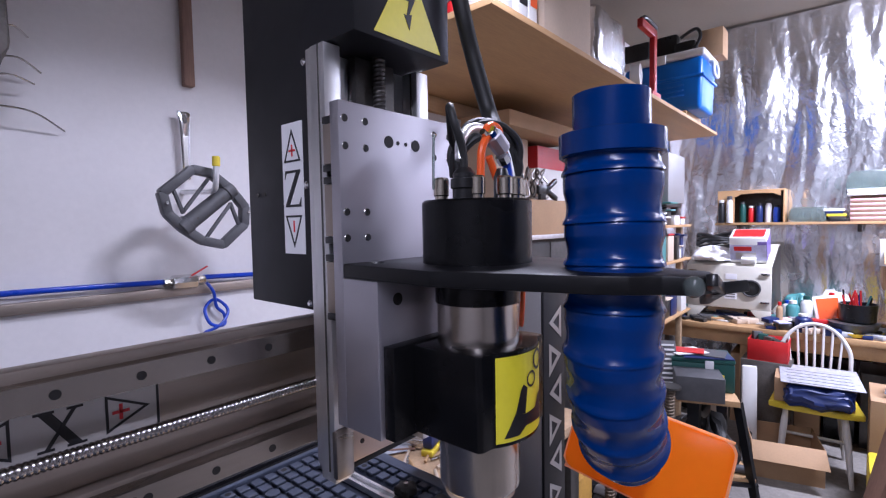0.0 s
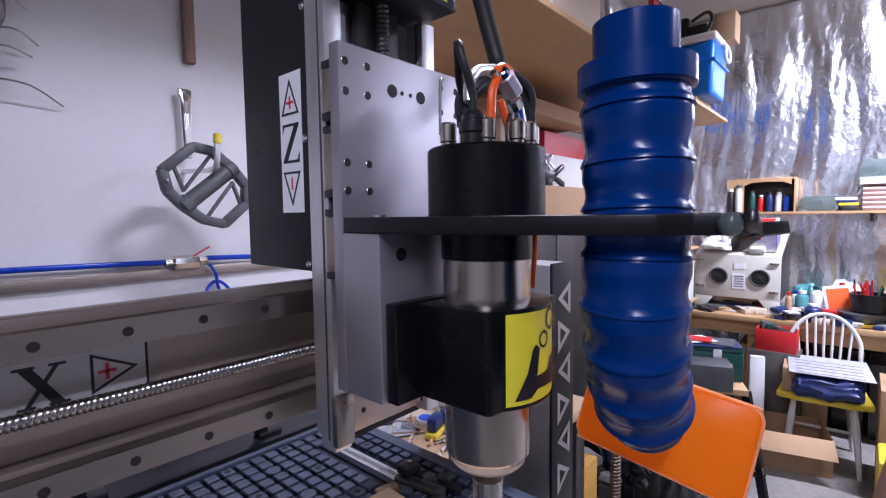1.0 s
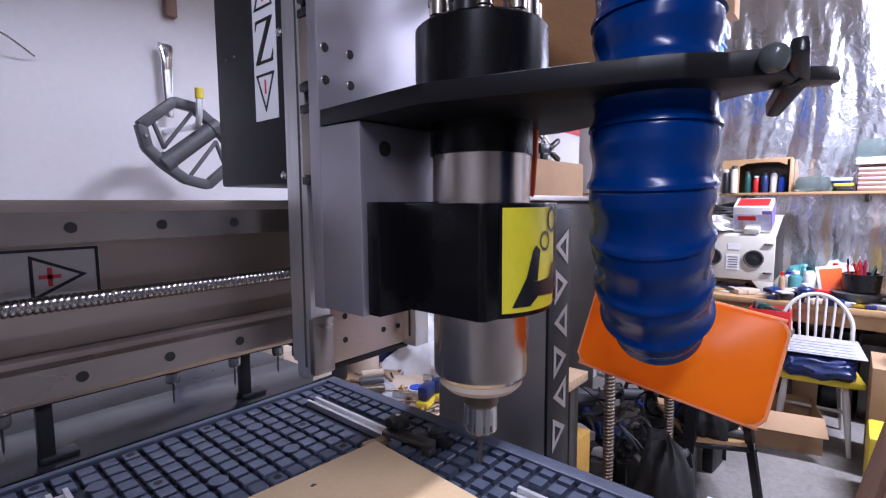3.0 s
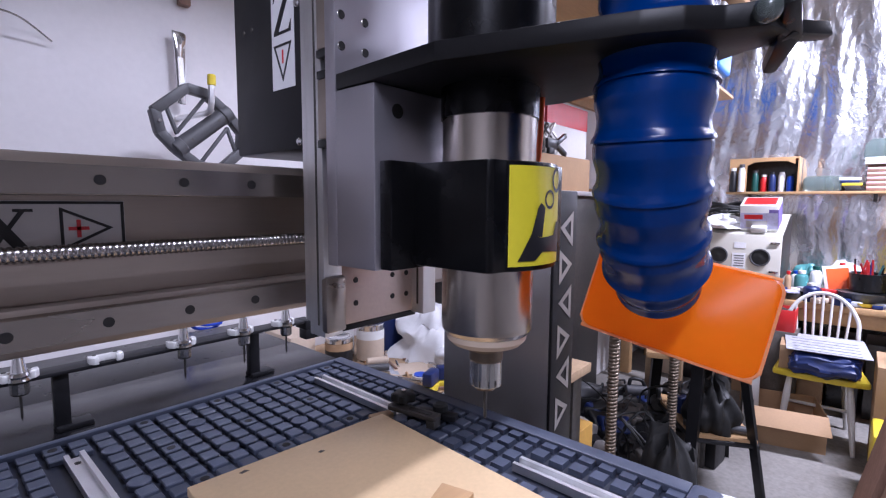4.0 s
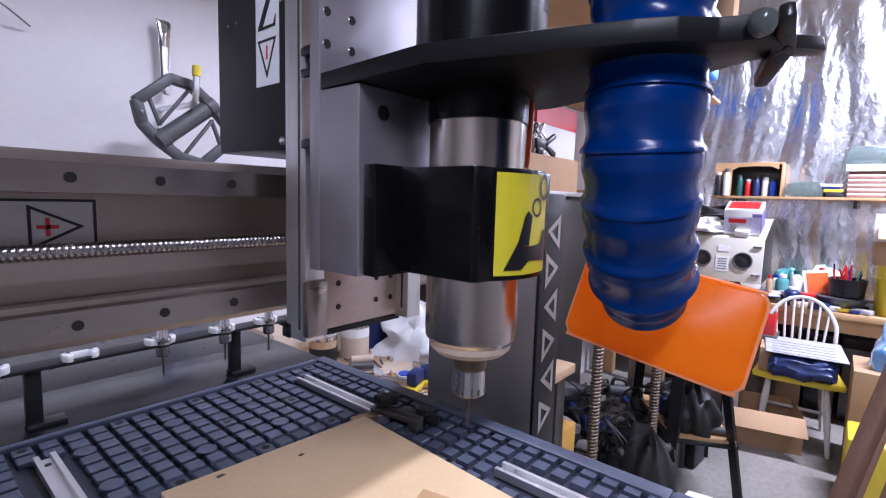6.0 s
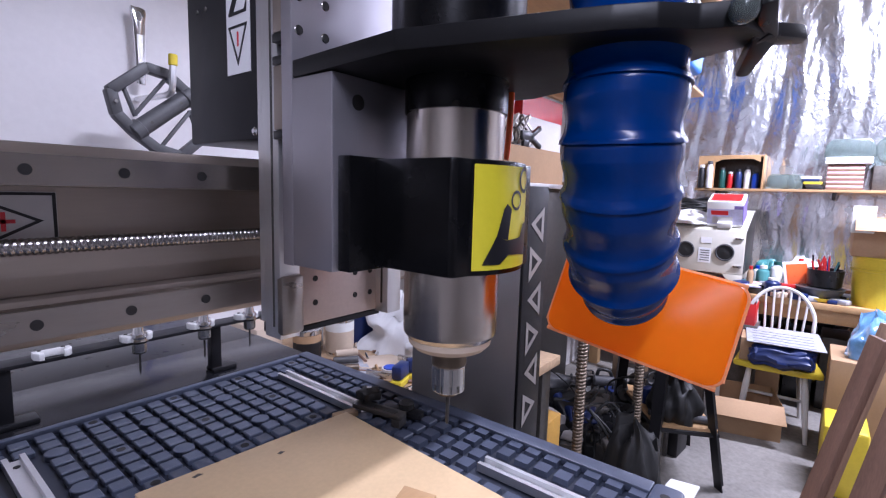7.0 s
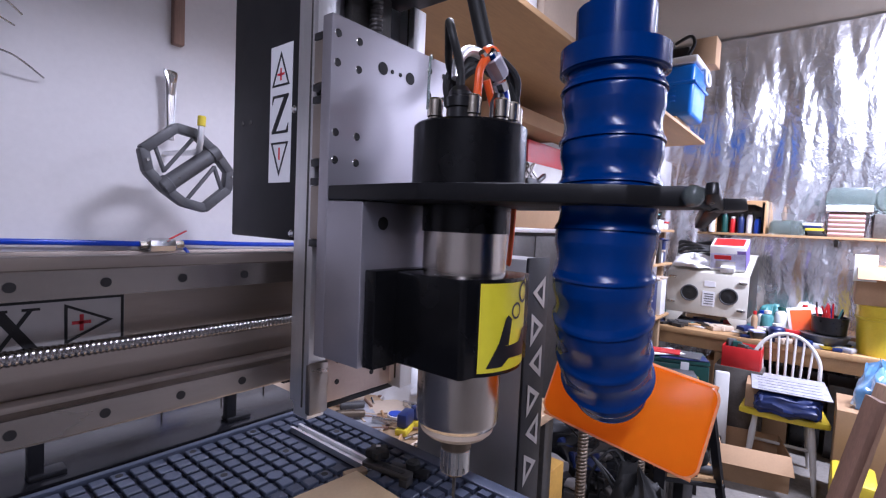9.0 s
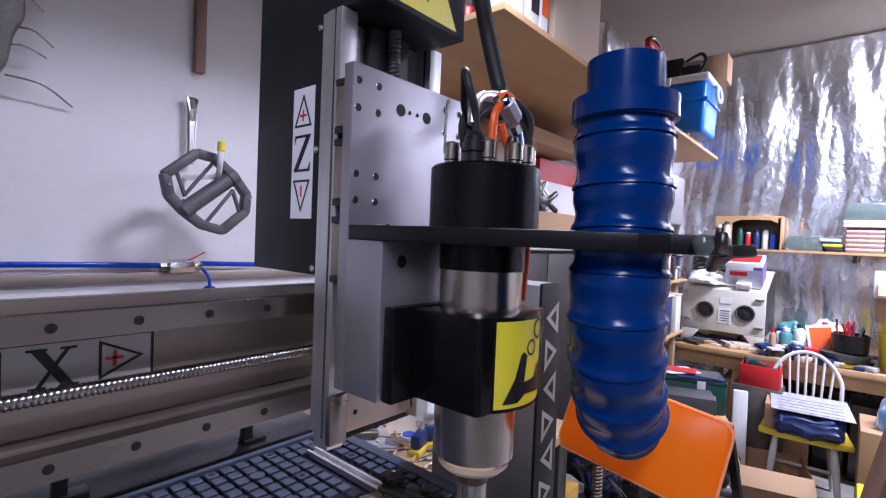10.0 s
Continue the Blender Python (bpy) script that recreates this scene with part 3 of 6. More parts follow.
clampb = thing("spindle_clamp", (CX, -0.19, 1.4826), "black machined spindle clamp with a yellow warning sticker", "spindle clamp")
flange = [(0.152, -0.1465), (0.313, -0.1465), (0.313, -0.160), (0.152, -0.160)]
part("flange", prism(flange, 1.4800, 1.5672, 0.001), M_ANOD, clampb)
arc = [(CX + 0.0625 * math.sin(a), -0.1915 - 0.0600 * math.cos(a)) for a in [radians(v) for v in range(-62, 63, 6)]]
body = [(0.1775, -0.1602), (0.1775, -0.2335), (0.1810, -0.2370)] + [(x, y) for x, y in arc if y < -0.237] + [(0.284, -0.2370), (0.2875, -0.2335), (0.2875, -0.1602)]
part("jaw", prism(body, 1.4826, 1.566, 0.0012), M_ANOD, clampb)
R2 = 0.0607


def jaw_patch(a0, a1, z0, z1, rr):
    t = bmesh.new()
    n = 14
    cols = []
    for i in range(n + 1):
        a = radians(a0 + (a1 - a0) * i / n)
        cols.append([t.verts.new((CX + (rr + 0.0025) * math.sin(a), -0.1915 - rr * math.cos(a), z)) for z in (z0, z1)])
    for p, q in zip(cols, cols[1:]):
        t.faces.new((p[0], q[0], q[1], p[1]))
    return t


st = part("warning_sticker", jaw_patch(-36, 44, 1.4866, 1.5625, R2), M_YELLOW, clampb, "yellow warning sticker with a black hand and gears", smooth=180)


def wrap(pts, rr):
    """A flat outline (degrees, metres) laid on the jaw's round front."""
    t = bmesh.new()
    t.faces.new([t.verts.new((a * 0.001, 0, z)) for a, z in pts])
    bmesh.ops.triangulate(t, faces=t.faces[:])
    bmesh.ops.subdivide_edges(t, edges=t.edges[:], cuts=5, use_grid_fill=True)
    for v in t.verts:
        a = radians(v.co.x * 1000)
        v.co.x, v.co.y = CX + (rr + 0.0025) * math.sin(a), -0.1915 - rr * math.cos(a)
    return t


sym = wrap([(-29, 1.4905), (-14, 1.4905), (-6, 1.497), (6, 1.4965), (22, 1.4945), (22, 1.514), (6, 1.509), (-8, 1.508), (-18, 1.511)], R2 + 0.0006)
sym = merge(sym, wrap([(-18, 1.5105), (-7, 1.5082), (-4, 1.531), (-9, 1.535), (-12, 1.531)], R2 + 0.0007))
sym = merge(sym, wrap([(8, 1.5088), (22, 1.5138), (22, 1.521), (14, 1.519)], R2 + 0.0007))
part("hand_shape", sym, M_INK, st, smooth=0)
for a0, z0, r in ((2, 1.5375, 0.0075), (14, 1.553, 0.010)):
    ring = bmesh.new()
    vs = []
    for i in range(18):
        a = 2 * math.pi * i / 18
        for q in (r, r * 0.72):
            da = math.degrees(q * math.cos(a) / 0.062)
            aa = radians(a0 + da)
            vs.append(ring.verts.new((CX + (R2 + 0.0031) * math.sin(aa), -0.1915 - (R2 + 0.0006) * math.cos(aa), z0 + q * math.sin(a))))
    for i in range(18):
        j = (i + 1) % 18
        ring.faces.new((vs[2 * i], vs[2 * j], vs[2 * j + 1], vs[2 * i + 1]))
    part("gear_shape", ring, M_INK, st, smooth=0)

FIT_A = (164, 218, 256, 280, 304)
SY = -0.195
spin = thing("spindle", (CX, SY, 1.36), "stainless steel router spindle with a black cap and collet", "spindle")
mS = Matrix.Translation((CX, SY, 0))
part("body", lathe([(0.026, 1.4205), (0.0360, 1.4225), (0.0390, 1.4265), (0.0395, 1.4310), (0.0395, 1.616)], mS, 64), M_SPIN, spin)
part("collar", lathe([(0.0396, 1.6035), (0.0412, 1.6035), (0.0412, 1.645), (0.0396, 1.645)], mS, 64), M_ANOD, spin, "black collar")
part("cap", lathe([(0.04, 1.6415), (0.0525, 1.6415), (0.0525, 1.6985), (0.0505, 1.7005), (0.02, 1.7008)], mS, 64), M_ANOD, spin, "black anodised end cap")
part("shoulder", lathe([(0.0240, 1.4110), (0.0300, 1.4125), (0.0345, 1.4170), (0.0355, 1.4224)], mS, 48), M_CARD2, spin, "pale worn chamfer ring")
part("nose", lathe([(0.0138, 1.3965), (0.0150, 1.3980), (0.0150, 1.4060), (0.0160, 1.4075), (0.0160, 1.4112)], mS, 36), M_BRONZE, spin, "dull bronze spindle nose")
for k in range(12):
    a = 2 * math.pi * k / 12
    part("nut_land", box(-0.0026, 0.0026, 0.0085, 0.0141, 1.3740, 1.3962, 0.0006, seg=1, m=mS @ Matrix.Rotation(a, 4, "Z")), M_STEEL, spin, "bright fluted land of the collet nut")
part("collet_nut", lathe([(0.0100, 1.3725), (0.0120, 1.3735), (0.0120, 1.3800), (0.0130, 1.3805), (0.0139, 1.3810), (0.0139, 1.3964)], mS, 36), M_STEEL, spin, "bright steel collet nut")
part("collet", lathe([(0.0030, 1.3690), (0.0085, 1.3700), (0.0095, 1.3730)], mS, 20), M_BRONZE, spin)
part("cutter", lathe([(0.0003, 1.3420), (0.0015, 1.344), (0.0018, 1.3695)], mS, 12), M_DARKM, spin, "thin router bit")
for a in FIT_A:
    x, y = CX + 0.040 * math.cos(radians(a)), SY + 0.040 * math.sin(radians(a))
    part("fitting", lathe([(0.0062, 0), (0.0062, 0.003), (0.0072, 0.004), (0.0072, 0.018), (0.0055, 0.020)], pose(x, y, 1.7005), 18), M_BRASS, spin, "nickel tube fitting")

brk = thing("dust_bracket", (0.21, -0.25, 1.628), "black plastic arm plate carrying the dust hose", "bracket")
plan = [(0.1475, -0.0965), (0.1395, -0.216), (0.175, -0.338), (0.184, -0.358), (0.198, -0.3745), (0.205, -0.3945), (0.226, -0.4015), (0.2425, -0.394), (0.2495, -0.376), (0.2585, -0.362), (0.272, -0.345), (0.29, -0.29), (0.3175, -0.22), (0.3175, -0.0965)]
part("arm_plate", prism(plan, 1.6282, 1.6415, 0.0012), M_BRACKET, brk)
hub = Vector((0.200, -0.3935, 1.6350))
part("knob_socket", lathe([(0.002, -0.0068), (0.005, -0.0052), (0.0068, -0.002), (0.0068, 0.002), (0.005, 0.0052), (0.002, 0.0068)], Matrix.Translation(hub), 24), M_CLEAR, brk, "clear plastic knob hub")
kn = Vector((0.2318, -0.3998, 1.6306))
t = None
for tip in ((0.2030, -0.4034, 1.6399), (0.2487, -0.4150, 1.6321), (0.2590, -0.3871, 1.6191)):
    d = Vector(tip) - kn
    side = d.cross(Vector((0.2, 0.1, 1))).normalized()
    mm = face_frame(kn + d / 2, d, side)
    ln = d.length / 2
    arm = prism([(-ln - 0.004, -0.0062), (ln, -0.0036), (ln + 0.0012, 0), (ln, 0.0036), (-ln - 0.004, 0.0062)], -0.0042, 0.0042, 0.0012, m=mm)
    t = merge(t, arm) if t else arm
part("wing_knob", t, M_BLACKPL, brk, "black wing knob")

hose = thing("dust_hose", (0.24, -0.326, 1.44), "blue corrugated plastic dust hose with a push-on collar", "dust hose")
axis = [Vector((0.236, -0.3245, 1.777)), Vector((0.236, -0.3255, 1.72)), Vector((0.234, -0.3275, 1.66)), Vector((0.231, -0.3285, 1.612)), Vector((0.231, -0.3280, 1.577)), Vector((0.238, -0.3270, 1.546)), Vector((0.254, -0.3240, 1.514)), Vector((0.270, -0.3225, 1.490)), Vector((0.290, -0.3190, 1.469))]
LIPS = (1.752, 1.716, 1.677, 1.644, 1.611, 1.577, 1.546, 1.514, 1.490)   # heights of the sharp lips on the middle line


def hose_line():
    line = []
    for i in range(len(axis) - 1):
        a, b, c, d = axis[max(i - 1, 0)], axis[i], axis[i + 1], axis[min(i + 2, len(axis) - 1)]
        for k in range(90):
            u = k / 90
            line.append(0.5 * ((2 * b) + (c - a) * u + (2 * a - 5 * b + 4 * c - d) * u * u + (3 * b - a - 3 * c + d) * u ** 3))
    line.append(axis[-1])
    return line


def hose_part(z1, z0, radius, seg=64):
    """The hose between two heights on its middle line; radius(z, angle) gives its outline."""
    t, line, rings = bmesh.new(), hose_line(), []
    for i, p in enumerate(line):
        if p.z > z1 or p.z < z0:
            continue
        d = (line[min(i + 4, len(line) - 1)] - line[max(i - 4, 0)]).normalized()
        n = Vector((0, 1, 0)).cross(d).normalized()
        w = d.cross(n)
        rings.append([t.verts.new(p + radius(p.z, 2 * math.pi * k / seg) * (n * math.cos(2 * math.pi * k / seg) + w * math.sin(2 * math.pi * k / seg))) for k in range(seg)])
    for p, q in zip(rings, rings[1:]):
        for k in range(seg):
            t.faces.new((p[k], p[(k + 1) % seg], q[(k + 1) % seg], q[k]))
    return t


def ribbed(z, a):
    """Cups pushed into one another: full shoulder, drawn-in waist, thin flared lip."""
    for hi, lo in zip(LIPS, LIPS[1:]):
        if hi >= z >= lo:
            q = (hi - z) / (hi - lo)
            r = 0.0353 - 0.0023 * max(0.0, math.sin(math.pi * min(1.0, max(0.0, (q - 0.30) / 0.74)))) ** 1.4
            r -= 0.0016 * math.exp(-(q / 0.05) ** 2)
            if q > 0.86:
                r += 0.0016 * ((q - 0.86) / 0.14) ** 1.6
            return r * (1.0 + 0.012 * math.cos(2 * a + 9 * hi))
    return 0.0335


def thick(ob, d):
    sol = ob.modifiers.new("wall", "SOLIDIFY")
    sol.thickness, sol.offset = d, -1
    return ob


thick(part("cuff", hose_part(1.80, 1.742, lambda z, a: 0.0293), M_HOSE, hose, "plain blue cuff", smooth=50), 0.003)
thick(part("collar", hose_part(1.7475, 1.7280, lambda z, a: 0.0402 - 0.002 * (z > 1.7465 or z < 1.7293)), M_HOSE, hose, "wide blue collar", smooth=50), 0.006)
thick(part("ribbed_tube", hose_part(1.735, 1.4900, ribbed), M_HOSE, hose, "ribbed blue tube", smooth=42), 0.0022)
thick(part("end_ring", hose_part(1.4915, 1.46, lambda z, a: 0.0300 + 0.0026 * min(1.0, (z - 1.469) / 0.016) + 0.0007 * math.sin((z - 1.469) * 700)), M_HOSE, hose, "dark end ring", smooth=60), 0.003)
part("spigot", rod((0.284, -0.3198, 1.476), (0.336, -0.3050, 1.466), 0.008, seg=16), M_HOSE, hose, "short spigot into the dust shoe")

flap = thing("dust_shoe_plate", (0.33, -0.32, 1.40), "bright orange acrylic plate on the end of the dust hose", "dust shoe")
BL, BR, TR = Vector((0.3159, -0.242, 1.4225)), Vector((0.3225, -0.3843, 1.398)), Vector((0.3485, -0.3961, 1.4755))
right, up = (BR - BL), (TR - BR)
wd, hg = right.length, up.length
up = up - right * (up.dot(right) / right.length_squared)
mid = BL + right / 2 + up / 2
m = face_frame(mid, right, up)
part("panel", prism(round_rect(wd, hg, 0.012), -0.0055, 0.0, 0.0008, m=m), M_ORANGE, flap)
# Paler tube added along the outline, its colour standing for the glowing edge.
rim = [m @ Vector((p[0], p[1], -0.0028)) for p in round_rect(wd, hg, 0.012)]
part("glow_edge", tube(rim + rim[:1], 0.0022, 8), M_OREDGE, flap, "pale tube round the edge, standing for the glow of the acrylic")

# ---- the vacuum bed ----
P = 0.02885
bed = thing("vacuum_bed", (0, 0.05, 1.13), "dark grey gridded plastic vacuum bed", "machine bed")
# Slab is a darker copy of the tile plastic, holding the grooves' shade.
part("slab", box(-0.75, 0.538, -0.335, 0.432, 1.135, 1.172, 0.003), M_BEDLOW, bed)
part("rim", box(0.512, 0.538, -0.300, 0.432, 1.172, 1.1835, 0.002), M_TILE, bed, "raised rim")
part("rim", box(-0.75, 0.512, 0.420, 0.432, 1.172, 1.1835, 0.002), M_TILE, bed, "raised rim")
part("corner_pad", prism(round_rect(0.07, 0.035, 0.008), 1.172, 1.1835, 0.002, m=pose(0.503, -0.318, 0)), M_TILE, bed)
part("corner_bolt", disc_hole(0.5105, -0.318, 1.1835, (0, 0, 1), 0.006), M_HOLE, bed)
frame_ob = thing("machine_base", (0, 0.2, 0.3), "black welded steel router base", "machine base")
part("bed_frame", box(-0.8, 0.53, -0.33, 0.60, 1.06, 1.134, 0.004), M_BLACK, frame_ob)
part("rear_trough", box(-0.8, 0.60, 0.44, 0.528, 1.100, 1.136, 0.003), M_MATT, frame_ob)
part("rear_table", box(-0.8, 0.60, 0.530, 0.740, 1.105, 1.142, 0.003), M_GLOSS, frame_ob, "glossy black rear table")
part("rear_shelf", box(-0.8, 0.60, 0.742, 1.06, 1.105, 1.140, 0.003), M_BLACKPL, frame_ob, "glossy dark rear shelf")
for x in (-0.7, 0.48):
    for y in (-0.27, 0.55):
        part("leg", box(x - 0.03, x + 0.03, y - 0.03, y + 0.03, 0.0, 1.06, 0.003), M_BLACK, frame_ob)
for x0, y0, y1 in ((0.034, -0.33, 0.362), (0.4330, 0.13, 0.362), (0.4330, -0.33, -0.105)):
    tr = thing("hold_down_track", (x0, (y0 + y1) / 2, 1.175), "extruded aluminium hold-down track in the bed", "track", "hold-down tracks")
    sec = [(-0.012, 0), (0.012, 0), (0.012, 0.0115), (0.006, 0.0115), (0.006, 0.004), (-0.006, 0.004), (-0.006, 0.0115), (-0.012, 0.0115)]
    m = Matrix(((1, 0, 0, x0), (0, 0, 1, 0), (0, 1, 0, 1.1735), (0, 0, 0, 1)))
    part("channel", prism(sec, y0, y1, m=m), M_ALU, tr, smooth=0)
    part("screw", disc_hole(x0, y1 - 0.02, 1.1776, (0, 0, 1), 0.004), M_HOLE, tr)

board = thing("board", (0.2, -0.1, 1.184), "light brown wooden board clamped to the bed", "board")
part("sheet", prism([(0.100, 0.142), (0.388, 0.121), (0.362, -0.26), (0.075, -0.24)], 1.1845, 1.196, 0.001), M_BOARD, board)


def hold_clamp(x, y, yaw, z=1.1835):
    """A low step clamp with a knob."""
    c = thing("hold_down_clamp", (0, 0, 0), "black hold-down clamp with a wooden step block", "clamp", "hold-down clamps")
    part("bar", box(-0.045, 0.045, -0.011, 0.011, 0.010, 0.020, 0.002), M_BLACK, c)
    part("knob", lathe([(0.006, 0.0202), (0.014, 0.0215), (0.016, 0.026), (0.013, 0.031), (0.006, 0.033)], seg=9), M_RUBBER, c, "black star knob")
    part("step_block", box(-0.062, -0.030, -0.013, 0.013, 0.0, 0.0105, 0.002), M_PLY, c)
    part("stud", rod((0, 0, 0), (0, 0, 0.036), 0.004), M_STEEL, c)
    part("heel", box(0.028, 0.05, -0.010, 0.010, 0.0, 0.0105, 0.001), M_BLACK, c)
    c.matrix_basis = pose(x, y, z, 0, 0, yaw)
    return c


strap = thing("strap_clamp", (0.42, 0.10, 1.1835), "dark slotted steel strap clamp on a wooden step block", "clamp", "hold-down clamps")
ms = pose(0.4215, 0.083, 1.1835, 0, 0, -80)
slot = [(0.030 + 0.005 * math.cos(radians(a_)), 0.005 * math.sin(radians(a_))) for a_ in range(-90, 91, 30)] + [(-0.004 + 0.005 * math.cos(radians(a_)), 0.005 * math.sin(radians(a_))) for a_ in range(90, 271, 30)]
part("strap", prism(round_rect(0.094, 0.022, 0.006), 0.0125, 0.0195, 0.001, m=ms), M_DARKM, strap)
part("slot", prism(slot, 0.0195, 0.0200, m=ms), M_HOLE, strap)
part("heel", box(0.030, 0.045, -0.010, 0.010, 0.0, 0.0124, 0.001, m=ms), M_DARKM, strap)
part("step_block", box(-0.024, 0.014, -0.009, 0.009, 0.0, 0.0090, 0.002, m=pose(0.3960, 0.126, 1.1835, 0, 0, -14)), M_BENCH, strap, "worn wooden step block")
knob = [((0.0185 + 0.0032 * math.cos(5 * a_)) * math.cos(a_), (0.0185 + 0.0032 * math.cos(5 * a_)) * math.sin(a_)) for a_ in [2 * math.pi * k / 40 for k in range(40)]]
part("knob", prism(knob, 0.0203, 0.0345, 0.003, m=pose(0.4340, 0.1190, 1.1835)), M_RUBBER, strap, "black star knob")
part("stud", rod((0.4340, 0.1190, 1.1835), (0.4340, 0.1190, 1.2225), 0.0042), M_STEEL, strap)
second = thing("strap_clamp", (0.452, 0.05, 1.1835), "short black strap clamp lying on the bed tiles", "clamp", "hold-down clamps")
part("strap", prism(round_rect(0.070, 0.020, 0.005), 0.0, 0.009, 0.001, m=pose(0.458, 0.066, 1.1837, 0, 0, -72)), M_BLACK, second)
part("knob", lathe([(0.007, 0.0), (0.0125, 0.003), (0.0125, 0.012), (0.008, 0.015)], pose(0.460, 0.060, 1.1929), 12), M_RUBBER, second)
hold_clamp(0.02, 0.03, 0, 1.1965)
t = prism([(0.255, -0.10), (0.300, -0.085), (0.310, -0.125), (0.262, -0.135)], 1.1962, 1.2045, 0.001)
solid("wood_offcut", t, M_PLY, "thin reddish wood offcut lying on the board", "offcut")
for x, y, r in ((0.155, 0.125, 0.008), (0.25, 0.095, 0.006)):
    solid("pencil_mark", prism([(x, y), (x + r, y + 0.002), (x + r * 1.5, y - 0.003), (x + 0.002, y - 0.004)], 1.1961, 1.1964), M_DARKM, "dark scribbled mark on the board", "mark")

# the raised squares of the bed
def tile_mesh(name, w, round_=False, hole=False):
    t = lathe([(0.0135, 0), (0.0135, 0.0065), (0.0125, 0.0075)], seg=18) if round_ else box(-w, w, -w, w, 0, 0.0075, 0.0012, seg=1)
    if hole:
        t = lathe([(0.0058, 0.0070), (0.0058, 0.0079)], seg=14, bm=t)
    return finish(t, name, M_TILE)


ME_SQ, ME_RND = tile_mesh("tile", 0.0108), tile_mesh("tile_round", 0.0, True)
ME_HOLE = finish(lathe([(0.0058, -0.002), (0.0058, 0.0004)], seg=14), "socket", M_HOLE)
rest = []
count = 0
for j in range(25):
    for i in range(-28, 14):
        x, y = 0.1329 + P * i, 0.404 - P * j
        if x > 0.508 or x < -0.70:
            continue
        if 0.12 < x < 0.34 and y < 0.115:
            continue
        near_track = (abs(x - 0.034) < 0.0255 and y < 0.375) or (abs(x - 0.433) < 0.0255 and (y > 0.12 and y < 0.375 or y < -0.09))
        if near_track:
            continue
        isround = (i % 4 == 2 and j % 4 == 2)
        ishole = (i % 4 == 0 and j % 4 == 0)
        if x > -0.16 and count < 300 - 20:
            ob = new("tile", ME_RND if isround else ME_SQ)
            ob.parent, ob.location = bed, Vector((x, y, 1.1722)) - BASE[bed.name]
            count += 1
            if ishole:
                ho2 = new("socket", ME_HOLE)
                ho2.parent, ho2.location = ob, (0, 0, 0.0075)
        else:
            rest.append((x, y))
t = bmesh.new()
for x, y in rest:
    w = 0.0108
    lo = [t.verts.new((x + a * w, y + b * w, 1.1722)) for a, b in ((-1, -1), (1, -1), (1, 1), (-1, 1))]
    hi = [t.verts.new((x + a * (w - 0.001), y + b * (w - 0.001), 1.1797)) for a, b in ((-1, -1), (1, -1), (1, 1), (-1, 1))]
    t.faces.new(hi)
    for k in range(4):
        t.faces.new((lo[k], lo[(k + 1) % 4], hi[(k + 1) % 4], hi[k]))
solid("bed_tiles", t, M_TILE, "many small raised squares of the vacuum bed", "bed tiles", kind="stuff", smooth=0)

# ---- tool rack behind the bed ----
rack = thing("tool_rack", (0.2, 0.565, 1.142), "black steel tool rack standing behind the bed", "tool rack")
part("bar", box(-0.6, 0.52, 0.548, 0.590, 1.243, 1.2495, 0.001), M_BLACK, rack)
part("rear_arm", box(0.5205, 0.82, 0.545, 0.575, 1.2035, 1.2270, 0.002), M_BLACK, rack)
part("arm_joint", box(0.5205, 0.545, 0.5455, 0.590, 1.2275, 1.2495, 0.001), M_BLACK, rack)
for x in (-0.35, 0.058, 0.40):
    part("post", box(x - 0.011, x + 0.011, 0.560, 0.580, 1.142, 1.243, 0.002), M_BLACK, rack)
    part("foot", box(x - 0.011, x + 0.042, 0.552, 0.588, 1.142, 1.152, 0.003), M_BLACK, rack)


def tool_clip(x):
    c = thing("tool_clip", (0, 0, 0), "white plastic tool fork screwed to the rack", "clip", "tool forks")
    pts = [(-0.019, -0.005), (-0.013, -0.013), (-0.013, -0.018), (-0.020, -0.018), (-0.026, -0.008), (-0.026, 0.006), (0.026, 0.006), (0.026, -0.008), (0.020, -0.018), (0.013, -0.018), (0.013, -0.013), (0.019, -0.005), (0.012, -0.001), (-0.012, -0.001)]
    part("fork", prism(pts, 0.0, 0.012, 0.001), M_WHITEPL, c)
    for sx in (-0.016, 0.016):
        part("screw", lathe([(0.0032, 0.012), (0.0025, 0.0135)], pose(sx, 0.002, 0), 10), M_DARKM, c)
    c.matrix_basis = pose(x, 0.560, 1.2495)
    return c


def tool_holder(x):
    h = thing("tool_holder", (0, 0, 0), "steel tapered tool holder with a cutter hanging from a fork", "tool holder", "tool holders")
    part("taper", lathe([(0.0105, 0.013), (0.0065, 0.040), (0.006, 0.044), (0.0075, 0.047), (0.004, 0.052)], seg=20), M_CHROME, h)
    part("flange", lathe([(0.014, -0.004), (0.0155, 0.0), (0.0125, 0.004), (0.0155, 0.008), (0.014, 0.013)], seg=24), M_CHROME, h)
    part("nut", lathe([(0.010, -0.024), (0.0125, -0.021), (0.0125, -0.004)], seg=10), M_STEEL, h)
    part("cutter", lathe([(0.0005, -0.066), (0.0018, -0.060), (0.002, -0.024)], seg=10), M_DARKM, h)
    h.matrix_basis = pose(x, 0.545, 1.2505)
    return h


for x in (-0.114, 0.004, 0.122, 0.248, 0.368, 0.468):
    tool_clip(x)
for x in (-0.114, 0.004, 0.248, 0.368, 0.468):
    tool_holder(x)

